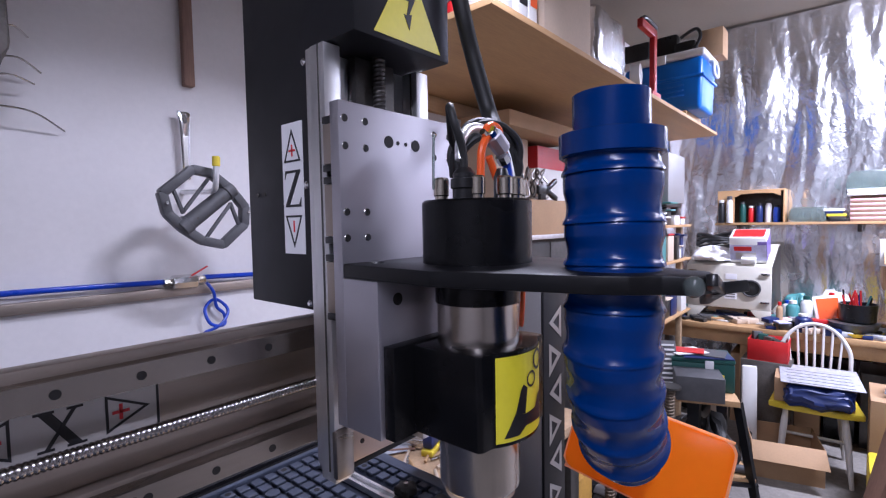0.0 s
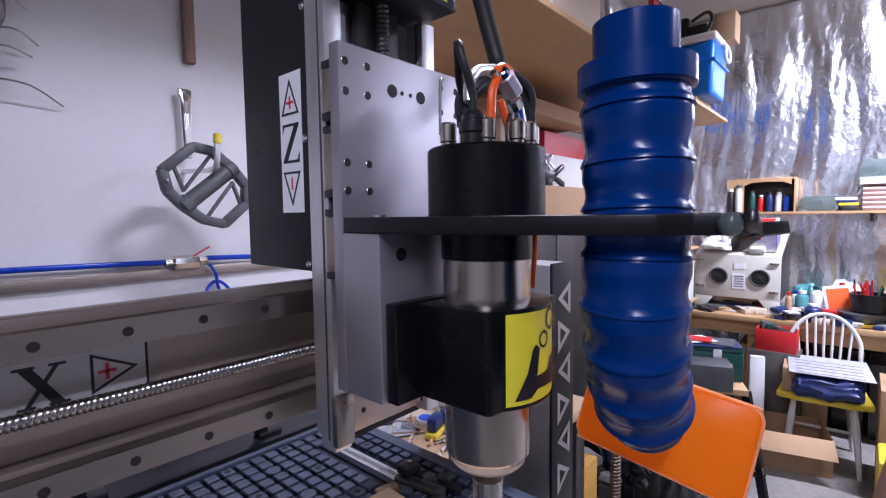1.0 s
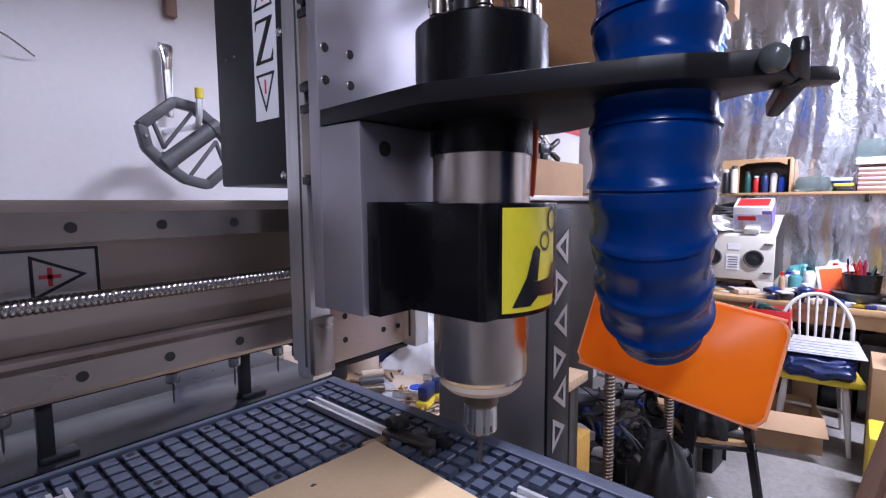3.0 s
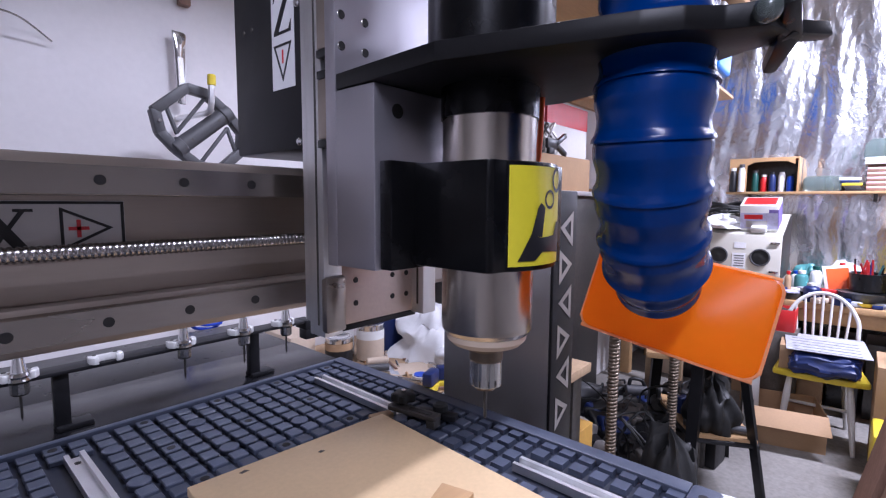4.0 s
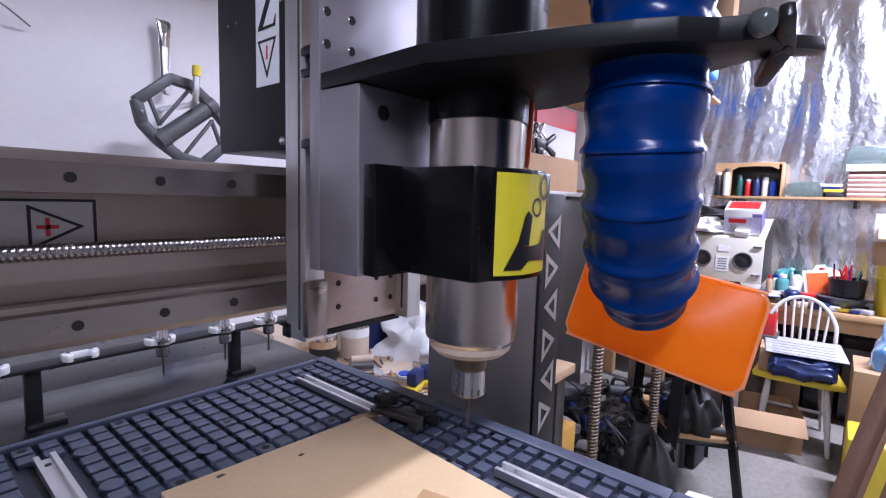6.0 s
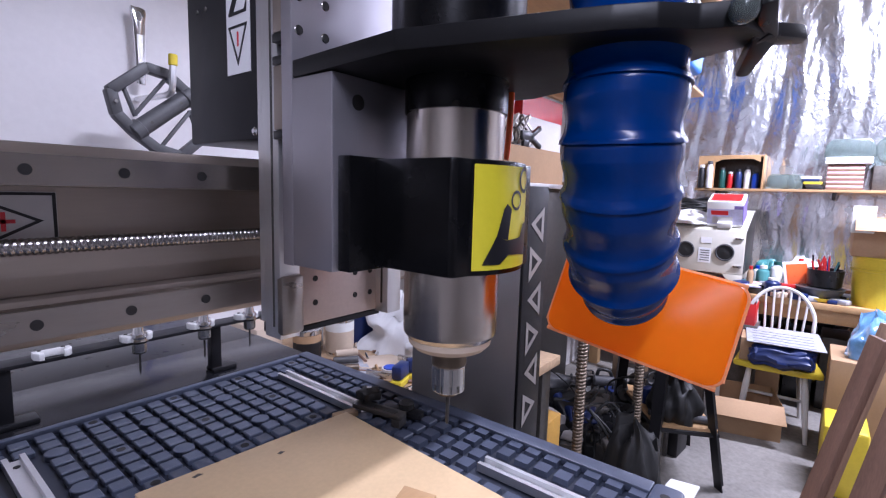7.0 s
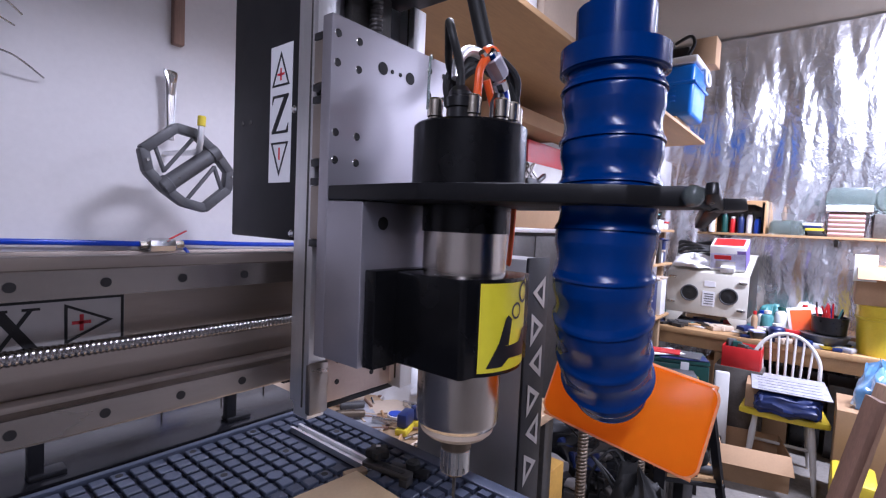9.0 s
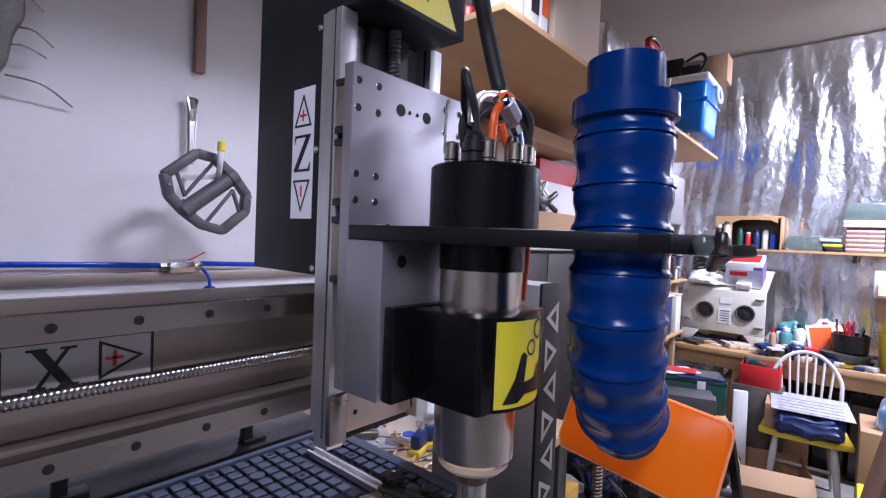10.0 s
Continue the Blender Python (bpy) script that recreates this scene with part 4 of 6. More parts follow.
# ---- cables and fittings on the spindle ----
duct = thing("cable_conduit", (0.33, -0.15, 1.72), "black corrugated cable conduit hanging to the spindle", "conduit")
pts = [(0.285, -0.085, 2.20), (0.292, -0.095, 2.08), (0.306, -0.12, 1.936), (0.327, -0.122, 1.878), (0.338, -0.135, 1.815), (0.325, -0.155, 1.785)]
part("conduit", tube(pts, 0.0098, 16, smooth=14), M_RUBBER, duct)
loom = thing("spindle_cables", (0.25, -0.19, 1.70), "bundle of cables and air tubes plugged into the spindle", "cables")
part("power_cable", tube([(0.197, -0.2085, 1.725), (0.195, -0.2085, 1.745), (0.187, -0.206, 1.767), (0.191, -0.198, 1.782), (0.206, -0.186, 1.774), (0.222, -0.175, 1.758), (0.246, -0.168, 1.742)], 0.0037, 12), M_RUBBER, loom, "grey-black power cable")
part("power_plug", lathe([(0.0105, 0), (0.0105, 0.008), (0.0122, 0.009), (0.0122, 0.017), (0.0100, 0.018), (0.0100, 0.022), (0.0060, 0.027)], pose(0.197, -0.2085, 1.7008), 16), M_BLACKPL, loom, "black screw connector")
part("power_plug", lathe([(0.0075, 0), (0.0075, 0.020), (0.005, 0.028)], pose(0.236, -0.222, 1.7008), 14), M_BLACKPL, loom, "black screw connector")
for k in range(8):
    rr = 0.024 + 0.0028 * (k % 4)
    c = Vector((0.272 + 0.003 * (k % 3), -0.176 - 0.004 * (k % 2), 1.738 + 0.002 * (k % 5)))
    arch = [c + Vector((rr * 1.15 * math.cos(a), -rr * 0.5 * math.cos(a) + 0.004 * math.sin(3 * a + k), rr * 1.25 * math.sin(a))) for a in [math.pi * (1.15 - 1.3 * i / 8) for i in range(9)]]
    part("coiled_cable", tube(arch, 0.0040, 8), M_RUBBER, loom)
part("air_tube", tube([(0.213, -0.2145, 1.706), (0.2125, -0.2155, 1.730), (0.2140, -0.216, 1.746), (0.2215, -0.2165, 1.757)], 0.0038, 10), M_ORTUBE, loom, "orange air tube")
part("air_tube", tube([(0.2225, -0.214, 1.757), (0.226, -0.2135, 1.7655), (0.236, -0.2135, 1.7690), (0.246, -0.2125, 1.7655), (0.249, -0.211, 1.757)], 0.0042, 10), M_ORTUBE, loom, "orange air tube")
part("air_tube", tube([(0.237, -0.2155, 1.720), (0.231, -0.2155, 1.730), (0.225, -0.2155, 1.7395)], 0.0036, 10), M_ORTUBE, loom, "orange air tube")
part("air_tube", tube([(0.2565, -0.2165, 1.712), (0.256, -0.2165, 1.726), (0.250, -0.2165, 1.742)], 0.0042, 10), M_BLUETUBE, loom, "blue air tube")
part("air_valve", rod((0.2270, -0.2175, 1.7600), (0.2450, -0.2175, 1.7475), 0.0088, seg=8, bev=0.0015), M_PLATE, loom, "small aluminium air valve")
part("valve_head", rod((0.2225, -0.2175, 1.7630), (0.2275, -0.2175, 1.7585), 0.0070, seg=12, bev=0.001), M_CHROME, loom)
part("valve_nut", rod((0.2445, -0.2165, 1.7425), (0.2500, -0.2165, 1.7365), 0.0068, seg=8), M_CHROME, loom)
part("valve_lever", rod((0.226, -0.216, 1.7555), (0.214, -0.2165, 1.7605), 0.0032, seg=8), M_BRASS, loom)
part("elbow", tube([(0.196, -0.205, 1.735), (0.200, -0.203, 1.752), (0.218, -0.200, 1.766), (0.245, -0.200, 1.767), (0.268, -0.203, 1.752), (0.277, -0.205, 1.728), (0.278, -0.206, 1.712)], 0.0048, 12), M_ALU, loom, "silver braided pipe")
part("clear_tube", tube([(0.188, -0.180, 1.71), (0.186, -0.182, 1.735), (0.194, -0.176, 1.758), (0.215, -0.160, 1.765)], 0.0013, 10), M_CLEAR, loom, "clear coolant tube")
part("orange_hose", tube([(0.283, -0.213, 1.70), (0.284, -0.215, 1.63), (0.283, -0.2135, 1.58), (0.282, -0.212, 1.572)], 0.0027, 10), M_ORTUBE, loom, "orange air tube beside the spindle")

# ---- things hanging on the wall ----
W = WY1
wr = thing("wall_wrench", (0.52, W - 0.03, 1.86), "chrome adjustable wrench hung head-up on the wall", "wrench")
shape = [(-0.013, -0.19), (0.013, -0.19), (0.0125, -0.12), (0.0150, -0.075), (0.0165, -0.04), (0.0175, -0.01), (0.0205, 0.020), (0.0195, 0.030), (0.0120, 0.0335), (0.0, 0.0345), (-0.0110, 0.0330), (-0.0205, 0.0360), (-0.0215, 0.020), (-0.0165, -0.01), (-0.0155, -0.05), (-0.0130, -0.12)]
mw = face_frame((0.517, W - 0.035, 2.03), (1, 0, 0), (0, 0, 1))
part("handle", prism(shape, -0.006, 0.006, 0.0035, m=mw), M_CHROME, wr)
part("web_recess", prism([(-0.0055, -0.17), (0.0055, -0.17), (0.0085, -0.045), (-0.0085, -0.045)], 0.006, 0.0066, m=mw), M_STEEL, wr)
part("hanging_hole", prism([(0.008 * math.cos(k * math.pi / 9), 0.008 + 0.014 * math.sin(k * math.pi / 9)) for k in range(18)], 0.006, 0.0068, m=mw), M_DARKM, wr, "dark hanging hole")
part("peg", rod((0.517, W, 2.040), (0.517, W - 0.045, 2.040), 0.004), M_DARKM, wr)

pedal = thing("bike_pedal", (0.49, 1.03, 1.6), "worn dark grey flat bicycle pedal hung against the wall", "pedal")
pc = Vector((0.501, 1.035, 1.739))
ax = Vector((0.777, 0.0, 0.629)).normalized()    # along the spindle tube
pn = Vector((0.0, -1.0, 0.0))
upv = pn.cross(ax)
mp_ = Matrix(((ax.x, upv.x, pn.x, pc.x), (ax.y, upv.y, pn.y, pc.y), (ax.z, upv.z, pn.z, pc.z), (0, 0, 0, 1)))
if upv.z < 0:
    mp_ = face_frame(pc, ax, -upv)
oct_o = [(-0.1000, 0.0590), (-0.0730, 0.1110), (0.0400, 0.1150), (0.0760, 0.0760), (0.0930, 0.0), (0.0930, -0.0700), (0.0540, -0.1110), (-0.0400, -0.1150), (-0.0790, -0.0640), (-0.0960, 0.0)]


def bar(p, q, w, th, m):
    p, q = Vector(p), Vector(q)
    d = (q - p).normalized()
    s = Vector((-d.y, d.x)) * w / 2
    return prism([tuple(p - s), tuple(q - s), tuple(q + s), tuple(p + s)], -th / 2, th / 2, min(w, th) * 0.2, m=m)


for p, q in zip(oct_o, oct_o[1:] + oct_o[:1]):
    d_ = (Vector(q) - Vector(p)).normalized() * 0.004
    part("cage_bar", bar(Vector(p) - d_, Vector(q) + d_, 0.027, 0.034, mp_), M_GREYPL, pedal)
for sg in (1, -1):
    part("cross_bar", bar((-sg * 0.066, sg * 0.030), (-sg * 0.040, sg * 0.104), 0.009, 0.014, mp_), M_GREYPL, pedal)
    part("cross_bar", bar((-sg * 0.066, sg * 0.034), (sg * 0.062, sg * 0.066), 0.009, 0.014, mp_), M_GREYPL, pedal)
    part("traction_pin", rod(mp_ @ Vector((-sg * 0.086, sg * 0.085, 0.016)), mp_ @ Vector((-sg * 0.086, sg * 0.085, 0.024)), 0.0045, seg=10), M_STEEL, pedal)
part("axle_tube", rod(mp_ @ Vector((-0.098, 0, 0)), mp_ @ Vector((0.098, 0, 0)), 0.024, seg=20, bev=0.003), M_GREYPL, pedal)
for sg in (1, -1):
    part("bearing_cap", rod(mp_ @ Vector((sg * 0.072, 0, 0)), mp_ @ Vector((sg * 0.102, 0, 0)), 0.028, seg=20, bev=0.003), M_GREYPL, pedal)
    part("pin", rod(mp_ @ Vector((sg * 0.05, 0.0, 0.018)), mp_ @ Vector((sg * 0.05, 0.0, 0.025)), 0.004), M_DARKM, pedal)
hook = thing("wall_hook", (0.515, W, 1.78), "bent steel wall hook with a yellow rubber tip", "hook")
part("arm", tube([(0.515, W, 1.80), (0.513, 1.16, 1.795), (0.510, 1.02, 1.79), (0.5095, 0.99, 1.81), (0.5105, 0.985, 1.875)], 0.0085, 12), M_ALU, hook)
part("tip", rod((0.5105, 0.985, 1.862), (0.511, 0.984, 1.892), 0.0115, seg=16, bev=0.002), M_YPAINT, hook, "yellow rubber tip")

pipe = thing("air_line", (0.3, W - 0.03, 1.48), "blue compressed-air line with a ball valve on the wall", "air line")
part("hose", tube([(-1.2, W - 0.028, 1.522), (0.0, W - 0.028, 1.513), (0.435, W - 0.03, 1.503)], 0.0085, 12), M_BLUETUBE, pipe, "blue air hose")
part("hose", tube([(0.56, W - 0.03, 1.508), (0.8, W - 0.03, 1.500), (1.2, W - 0.03, 1.495)], 0.0085, 12), M_BLUETUBE, pipe, "blue air hose")
part("valve_body", rod((0.455, W - 0.035, 1.498), (0.535, W - 0.035, 1.498), 0.025, seg=8, bev=0.003), M_CHROME, pipe, "chrome ball valve")
part("nut", rod((0.432, W - 0.035, 1.500), (0.458, W - 0.035, 1.499), 0.0135, seg=6), M_BRASS, pipe)
part("nut", rod((0.533, W - 0.035, 1.499), (0.562, W - 0.035, 1.503), 0.0135, seg=6), M_BRASS, pipe)
part("lever", box(-0.005, 0.055, -0.006, 0.006, -0.002, 0.002, 0.0015, m=pose(0.515, W - 0.058, 1.522, 0, -28, 0)), M_REDPL, pipe, "red valve lever")
coil = [(0.565, W - 0.04, 1.49), (0.585, W - 0.045, 1.455), (0.60, W - 0.03, 1.40), (0.625, W - 0.03, 1.37), (0.615, W - 0.05, 1.335), (0.57, W - 0.05, 1.345), (0.56, W - 0.03, 1.395), (0.60, W - 0.02, 1.425), (0.635, W - 0.04, 1.385), (0.60, W - 0.06, 1.34), (0.55, W - 0.05, 1.32)]
part("coil", tube(coil, 0.0055, 10), M_BLUETUBE, pipe, "coiled blue tube end")
tail = [(0.55, W - 0.05, 1.32), (0.535, W - 0.03, 1.26), (0.515, W - 0.025, 1.18), (0.53, W - 0.035, 1.135), (0.575, W - 0.05, 1.155), (0.617, W - 0.045, 1.130), (0.590, W - 0.03, 1.095), (0.530, W - 0.03, 1.105), (0.515, W - 0.045, 1.130), (0.560, W - 0.055, 1.115), (0.612, W - 0.04, 1.110)]
part("tail_loop", tube(tail, 0.0055, 10), M_BLUETUBE, pipe, "hanging loop of blue tube")
part("rail", box(-1.2, 1.3, W - 0.022, W, 1.450, 1.482, 0.003), M_BEAM, pipe, "grey mounting strip")

post = thing("wall_batten", (0.545, W - 0.02, 2.15), "narrow dark wooden batten on the wall", "batten")
part("strip", box(0.528, 0.562, W - 0.03, W, 2.155, 2.9, 0.004), M_WALNUT, post)
junk = thing("wall_sack", (0.0, W - 0.1, 1.95), "grey fabric bag hanging on the wall with loose wires", "bag")
t = prism([(-0.28, 1.93), (-0.02, 1.96), (0.05, 2.01), (0.065, 2.11), (0.085, 2.14), (0.08, 2.4), (-0.3, 2.42)], 0.0, 0.11, 0.02, m=Matrix(((1, 0, 0, 0), (0, 0, -1, W - 0.005), (0, 1, 0, 0), (0, 0, 0, 1))))
part("sack", t, M_JUNK, junk)
for a, b in (((0.05, W - 0.07, 2.12), (0.15, W - 0.05, 2.105)), ((0.02, W - 0.07, 2.06), (0.135, W - 0.05, 2.072)), ((0.05, W - 0.07, 2.0), (0.20, W - 0.02, 1.96)), ((0.06, W - 0.07, 2.19), (0.13, W - 0.03, 2.20))):
    mid_ = (Vector(a) + Vector(b)) / 2 + Vector((0, -0.02, 0.015))
    part("wire", tube([a, mid_, b], 0.0028, 8), M_STEEL, junk)

# ---- shelves along the wall ----
def carton(name, x0, x1, y0, y1, z0, z1, material, label, open_top=False, yaw=0.0, tape=True):
    c = thing(name, ((x0 + x1) / 2, (y0 + y1) / 2, z0), label, "box")
    cx, cy = (x0 + x1) / 2, (y0 + y1) / 2
    w, d, h, k = (x1 - x0) / 2, (y1 - y0) / 2, z1 - z0, 0.006
    m = Matrix.Translation((cx, cy, z0)) @ pose(0, 0, 0, 0, 0, yaw)
    if not open_top:
        part("body", box(-w, w, -d, d, 0, h, 0.004, m=m), material, c)
        if tape:
            part("tape", box(-w - 0.001, w + 0.001, -0.025, 0.025, h * 0.72, h + 0.0012, m=m), M_PLY, c)
        return c
    part("base", box(-w, w, -d, d, 0, k, m=m), material, c)
    for a, b, e, f in ((-w, -w + k, -d, d), (w - k, w, -d, d), (-w + k, w - k, -d, -d + k), (-w + k, w - k, d - k, d)):
        part("side", box(a, b, e, f, k, h, 0.001, m=m), material, c)
    for sx, ang in ((-1, -125), (1, 118)):
        mm = m @ Matrix.Translation((sx * w, 0, h)) @ pose(0, 0, 0, 0, sx * 0 + ang, 0)
        part("flap", box(-0.002, 0.002, -d, d, 0, min(w, 0.14), 0.001, m=mm), material, c)
    return c


def bottle(x, y, z, r, h, material, capm, label, category="bottle", neck=0.35, group=""):
    b = thing("bottle", (x, y, z), label, category, group)
    m = Matrix.Translation((x, y, z))
    part("body", lathe([(r * 0.95, 0), (r, h * 0.03), (r, h * 0.72), (r * 0.85, h * 0.8), (r * neck, h * 0.86), (r * neck, h * 0.9)], m, 20), material, b)
    part("cap", lathe([(r * neck * 1.15, h * 0.88), (r * neck * 1.15, h), (r * neck, h * 1.005)], m, 16), capm, b)
    return b


def tin(x, y, z, r, h, material, bandm, label, name="paint_tin"):
    c = thing(name, (x, y, z), label, "tin", "paint tins")
    m = Matrix.Translation((x, y, z))
    part("body", lathe([(r, 0), (r * 1.02, 0.004), (r, 0.008), (r, h - 0.008), (r * 1.03, h - 0.003), (r * 1.02, h)], m, 28), M_CHROME, c)
    part("label_wrap", lathe([(r + 0.0012, h * 0.1), (r + 0.0012, h * 0.62)], m, 28, caps=False), material, c)
    part("band", lathe([(r + 0.0014, h * 0.62), (r + 0.0014, h * 0.84)], m, 28, caps=False), bandm, c)
    part("lid", lathe([(r * 0.86, h - 0.004), (r * 0.86, h + 0.001), (r * 0.7, h - 0.001)], m, 28), M_STEEL, c)
    return c


shelf = thing("upper_shelf", (2.6, 0.8, 2.35), "long plywood shelf high on the wall", "shelf")
part("board", box(1.10, 4.26, 0.385, W - 0.002, 2.35, 2.372, 0.002), M_PLY, shelf)
part("back_cleat", box(1.12, 4.24, W - 0.04, W - 0.004, 2.27, 2.349, 0.003), M_PLY, shelf)
for x in (4.2,):
    part("brace", box(x - 0.02, x + 0.02, 0.75, W - 0.042, 2.30, 2.349, 0.003), M_PLY, shelf)
ZS = 2.3735
bag = thing("plastic_packs", (1.25, 0.5, ZS), "white plastic packs with red and black print on the shelf", "packs")
for k, (x, h, w) in enumerate(((1.14, 0.20, 0.05), (1.21, 0.26, 0.07), (1.31, 0.18, 0.07), (1.38, 0.23, 0.06))):
    part("pack", box(x - w / 2, x + w / 2, 0.40, 0.52, ZS, ZS + h, 0.012, m=pose(0, 0, 0)), M_WHITEPL, bag)
    part("print", box(x - w * 0.36, x + w * 0.36, 0.3985, 0.40, ZS + h * 0.25, ZS + h * 0.6), (M_INK, M_REDPL, M_INK, M_ORTUBE)[k], bag)
solid("red_tub", lathe([(0.03, 0), (0.03, 0.03), (0.02, 0.04)], pose(1.13, 0.56, ZS), 16), M_REDPL, "small red plastic tub on the shelf", "tub")
carton("tall_carton", 1.46, 1.86, 0.402, 0.80, ZS, ZS + 0.62, M_CARD2, "tall pale carton standing on the shelf")
sb = thing("foil_bag", (2.1, 0.5, ZS), "shiny silver foil bubble-wrap pack on the shelf", "foil pack")
t = box(1.93, 2.30, 0.405, 0.62, ZS, ZS + 0.27, 0.03, seg=3)
bmesh.ops.subdivide_edges(t, edges=t.edges[:], cuts=3, use_grid_fill=True)
for v in t.verts:
    v.co += Vector((0, 1, 0)) * 0.02 * noise.noise(v.co * 14) + Vector((1, 0, 0)) * 0.012 * noise.noise(v.co * 11 + Vector((3, 1, 2)))
part("pack", t, M_FOIL, sb, smooth=60)
solid("white_roll", lathe([(0.03, 0), (0.055, 0.004), (0.055, 0.05), (0.03, 0.054)], pose(2.42, 0.43, ZS + 0.055, 90, 0, 10), 20), M_WHITEPL, "small white plastic reel on the shelf", "reel")
rf = thing("red_bar_clamp", (2.72, 0.42, ZS), "red steel frame clamp standing on the shelf", "clamp")
part("upright", box(2.70, 2.74, 0.395, 0.425, ZS, ZS + 0.37, 0.004), M_REDPL, rf)
part("arm", box(2.50, 2.72, 0.395, 0.425, ZS + 0.325, ZS + 0.37, 0.004), M_REDPL, rf)
part("foot", box(2.66, 2.80, 0.390, 0.430, ZS, ZS + 0.025, 0.004), M_REDPL, rf)
part("handle", tube([(2.52, 0.41, ZS + 0.37), (2.60, 0.41, ZS + 0.40), (2.76, 0.41, ZS + 0.39)], 0.012, 10), M_BLACKPL, rf)

solid("shelf_plank", box(3.50, 3.92, 0.43, 0.90, ZS, ZS + 0.06, 0.003), M_PLY, "short thick plank lying on the shelf", "plank")
ZC = ZS + 0.0605
cool = thing("cooler", (3.75, 0.6, ZS), "blue plastic cool box with a white lid on the shelf", "cool box")
t = box(3.50, 3.90, 0.330, 0.86, ZC, ZC + 0.355, 0.03, seg=3)
for v in t.verts:
    if v.co.z < ZC + 0.18:
        v.co.x = 3.70 + (v.co.x - 3.70) * 0.94
        v.co.y = 0.595 + (v.co.y - 0.595) * 0.96
part("tub", t, M_COOLER, cool)
part("band", box(3.489, 3.911, 0.320, 0.870, ZC + 0.215, ZC + 0.236, 0.008), M_COOLER, cool)
for k in range(4):
    part("rib", box(3.497, 3.503, 0.45, 0.68 - 0.03 * k, ZC + 0.10 + 0.035 * k, ZC + 0.11 + 0.035 * k, 0.001), M_COOLER, cool)
part("lid", box(3.485, 3.915, 0.315, 0.875, ZC + 0.355, ZC + 0.405, 0.018, seg=3), M_WHITEPL, cool, "white lid")
part("handle", tube([(3.64, 0.320, ZC + 0.335), (3.64, 0.295, ZC + 0.325), (3.64, 0.290, ZC + 0.25), (3.76, 0.290, ZC + 0.25), (3.76, 0.295, ZC + 0.325), (3.76, 0.320, ZC + 0.335)], 0.012, 10), M_WHITEPL, cool, "white swing handle")
part("latch", box(3.470, 3.487, 0.56, 0.63, ZC + 0.335, ZC + 0.395, 0.004), M_WHITEPL, cool)
bt = thing("black_tool_bag", (3.7, 0.6, ZS + 0.466), "black tools and straps piled on the cool box", "tools")
for k, (x, y, w, h) in enumerate(((3.55, 0.78, 0.10, 0.13), (3.62, 0.60, 0.09, 0.16), (3.60, 0.46, 0.07, 0.09))):
    part("case", box(x - w / 2, x + w / 2, y - w, y + w, ZS + 0.4662, ZS + 0.4662 + h, 0.02, m=Matrix.Identity(4)), M_BLACKPL, bt)
part("strap", tube([(3.55, 0.40, ZS + 0.47), (3.56, 0.36, ZS + 0.56), (3.60, 0.40, ZS + 0.63), (3.62, 0.5, ZS + 0.60)], 0.012, 8), M_BLACKPL, bt)
carton("small_carton", 3.77, 3.94, 0.262, 0.42, ZC + 0.4062, ZC + 0.605, M_CARD, "plain cardboard box standing on the cool box", tape=False)

# second shelf and what stands on it
low = thing("middle_shelf", (2.2, 1.0, 1.58), "plain wooden shelf on the wall, crowded with boxes", "shelf")
part("board", box(1.35, 3.1, 0.86, W - 0.002, 1.585, 1.603, 0.002), M_PLY, low)
part("edge_strip", box(1.35, 3.1, 0.852, 0.8595, 1.580, 1.606, 0.001), M_ALU, low)
Z2 = 1.6045
carton("brown_carton", 2.02, 2.80, 0.88, 1.18, Z2, Z2 + 0.20, M_CARD, "wide brown cardboard box on the wall shelf")
bx = carton("red_white_box", 2.42, 2.95, 0.98, 1.2, Z2 + 0.2015, Z2 + 0.53, M_PAPER, "white box with a red top on the wall shelf", tape=False)
part("red_top", box(2.418, 2.952, 0.978, 1.202, Z2 + 0.40, Z2 + 0.532), M_REDPL, bx)
carton("long_carton", 1.90, 2.72, 0.84, 1.15, Z2 + 0.56, Z2 + 0.64, M_CARD, "long flat tan carton lying under the shelf")
solid("carton_prop", box(2.0, 2.35, 1.0, 1.2, Z2 + 0.2015, Z2 + 0.5595, 0.01), M_CARD2, "pale carton between the shelves", "box")
net = thing("wire_bundle", (2.25, 0.92, Z2 + 0.2), "tangled bundle of grey wire on a box", "wire")
random.seed(5)
for k in range(5):
    c = Vector((2.14 + 0.06 * k, 0.92, Z2 + 0.29))
    ring = [c + Vector((0.05 * math.cos(a) + random.uniform(-.01, .01), 0.03 * math.sin(2 * a), 0.085 * math.sin(a) + random.uniform(-.012, .012))) for a in [2 * math.pi * i / 9 for i in range(10)]]
    part("loop", tube(ring, 0.006, 8), M_JUNK if k % 2 else M_ALU, net)
sc = thing("spring_clamp", (2.36, 0.885, Z2 + 0.2), "black plastic spring clamp lying on a box", "clamp")
for a in (28, -22):
    part("jaw", box(-0.01, 0.13, -0.012, 0.012, -0.014, 0.014, 0.005, m=pose(2.35, 0.885, Z2 + 0.257, 0, -a, 0)), M_BLACKPL, sc)
part("head", box(-0.10, 0.02, -0.012, 0.012, -0.03, 0.03, 0.012, m=pose(2.35, 0.885, Z2 + 0.257, 0, 0, 0)), M_BLACKPL, sc)
part("foot", box(2.27, 2.33, 0.875, 0.895, Z2 + 0.2005, Z2 + 0.24, 0.003), M_BLACKPL, sc)
cab = thing("dark_cabinet", (1.9, 1.0, 0.0), "dark metal cabinet under the wall shelf", "cabinet")
part("body", box(1.75, 3.05, 0.90, W - 0.004, 0.05, 1.579, 0.006), M_DARKM, cab)
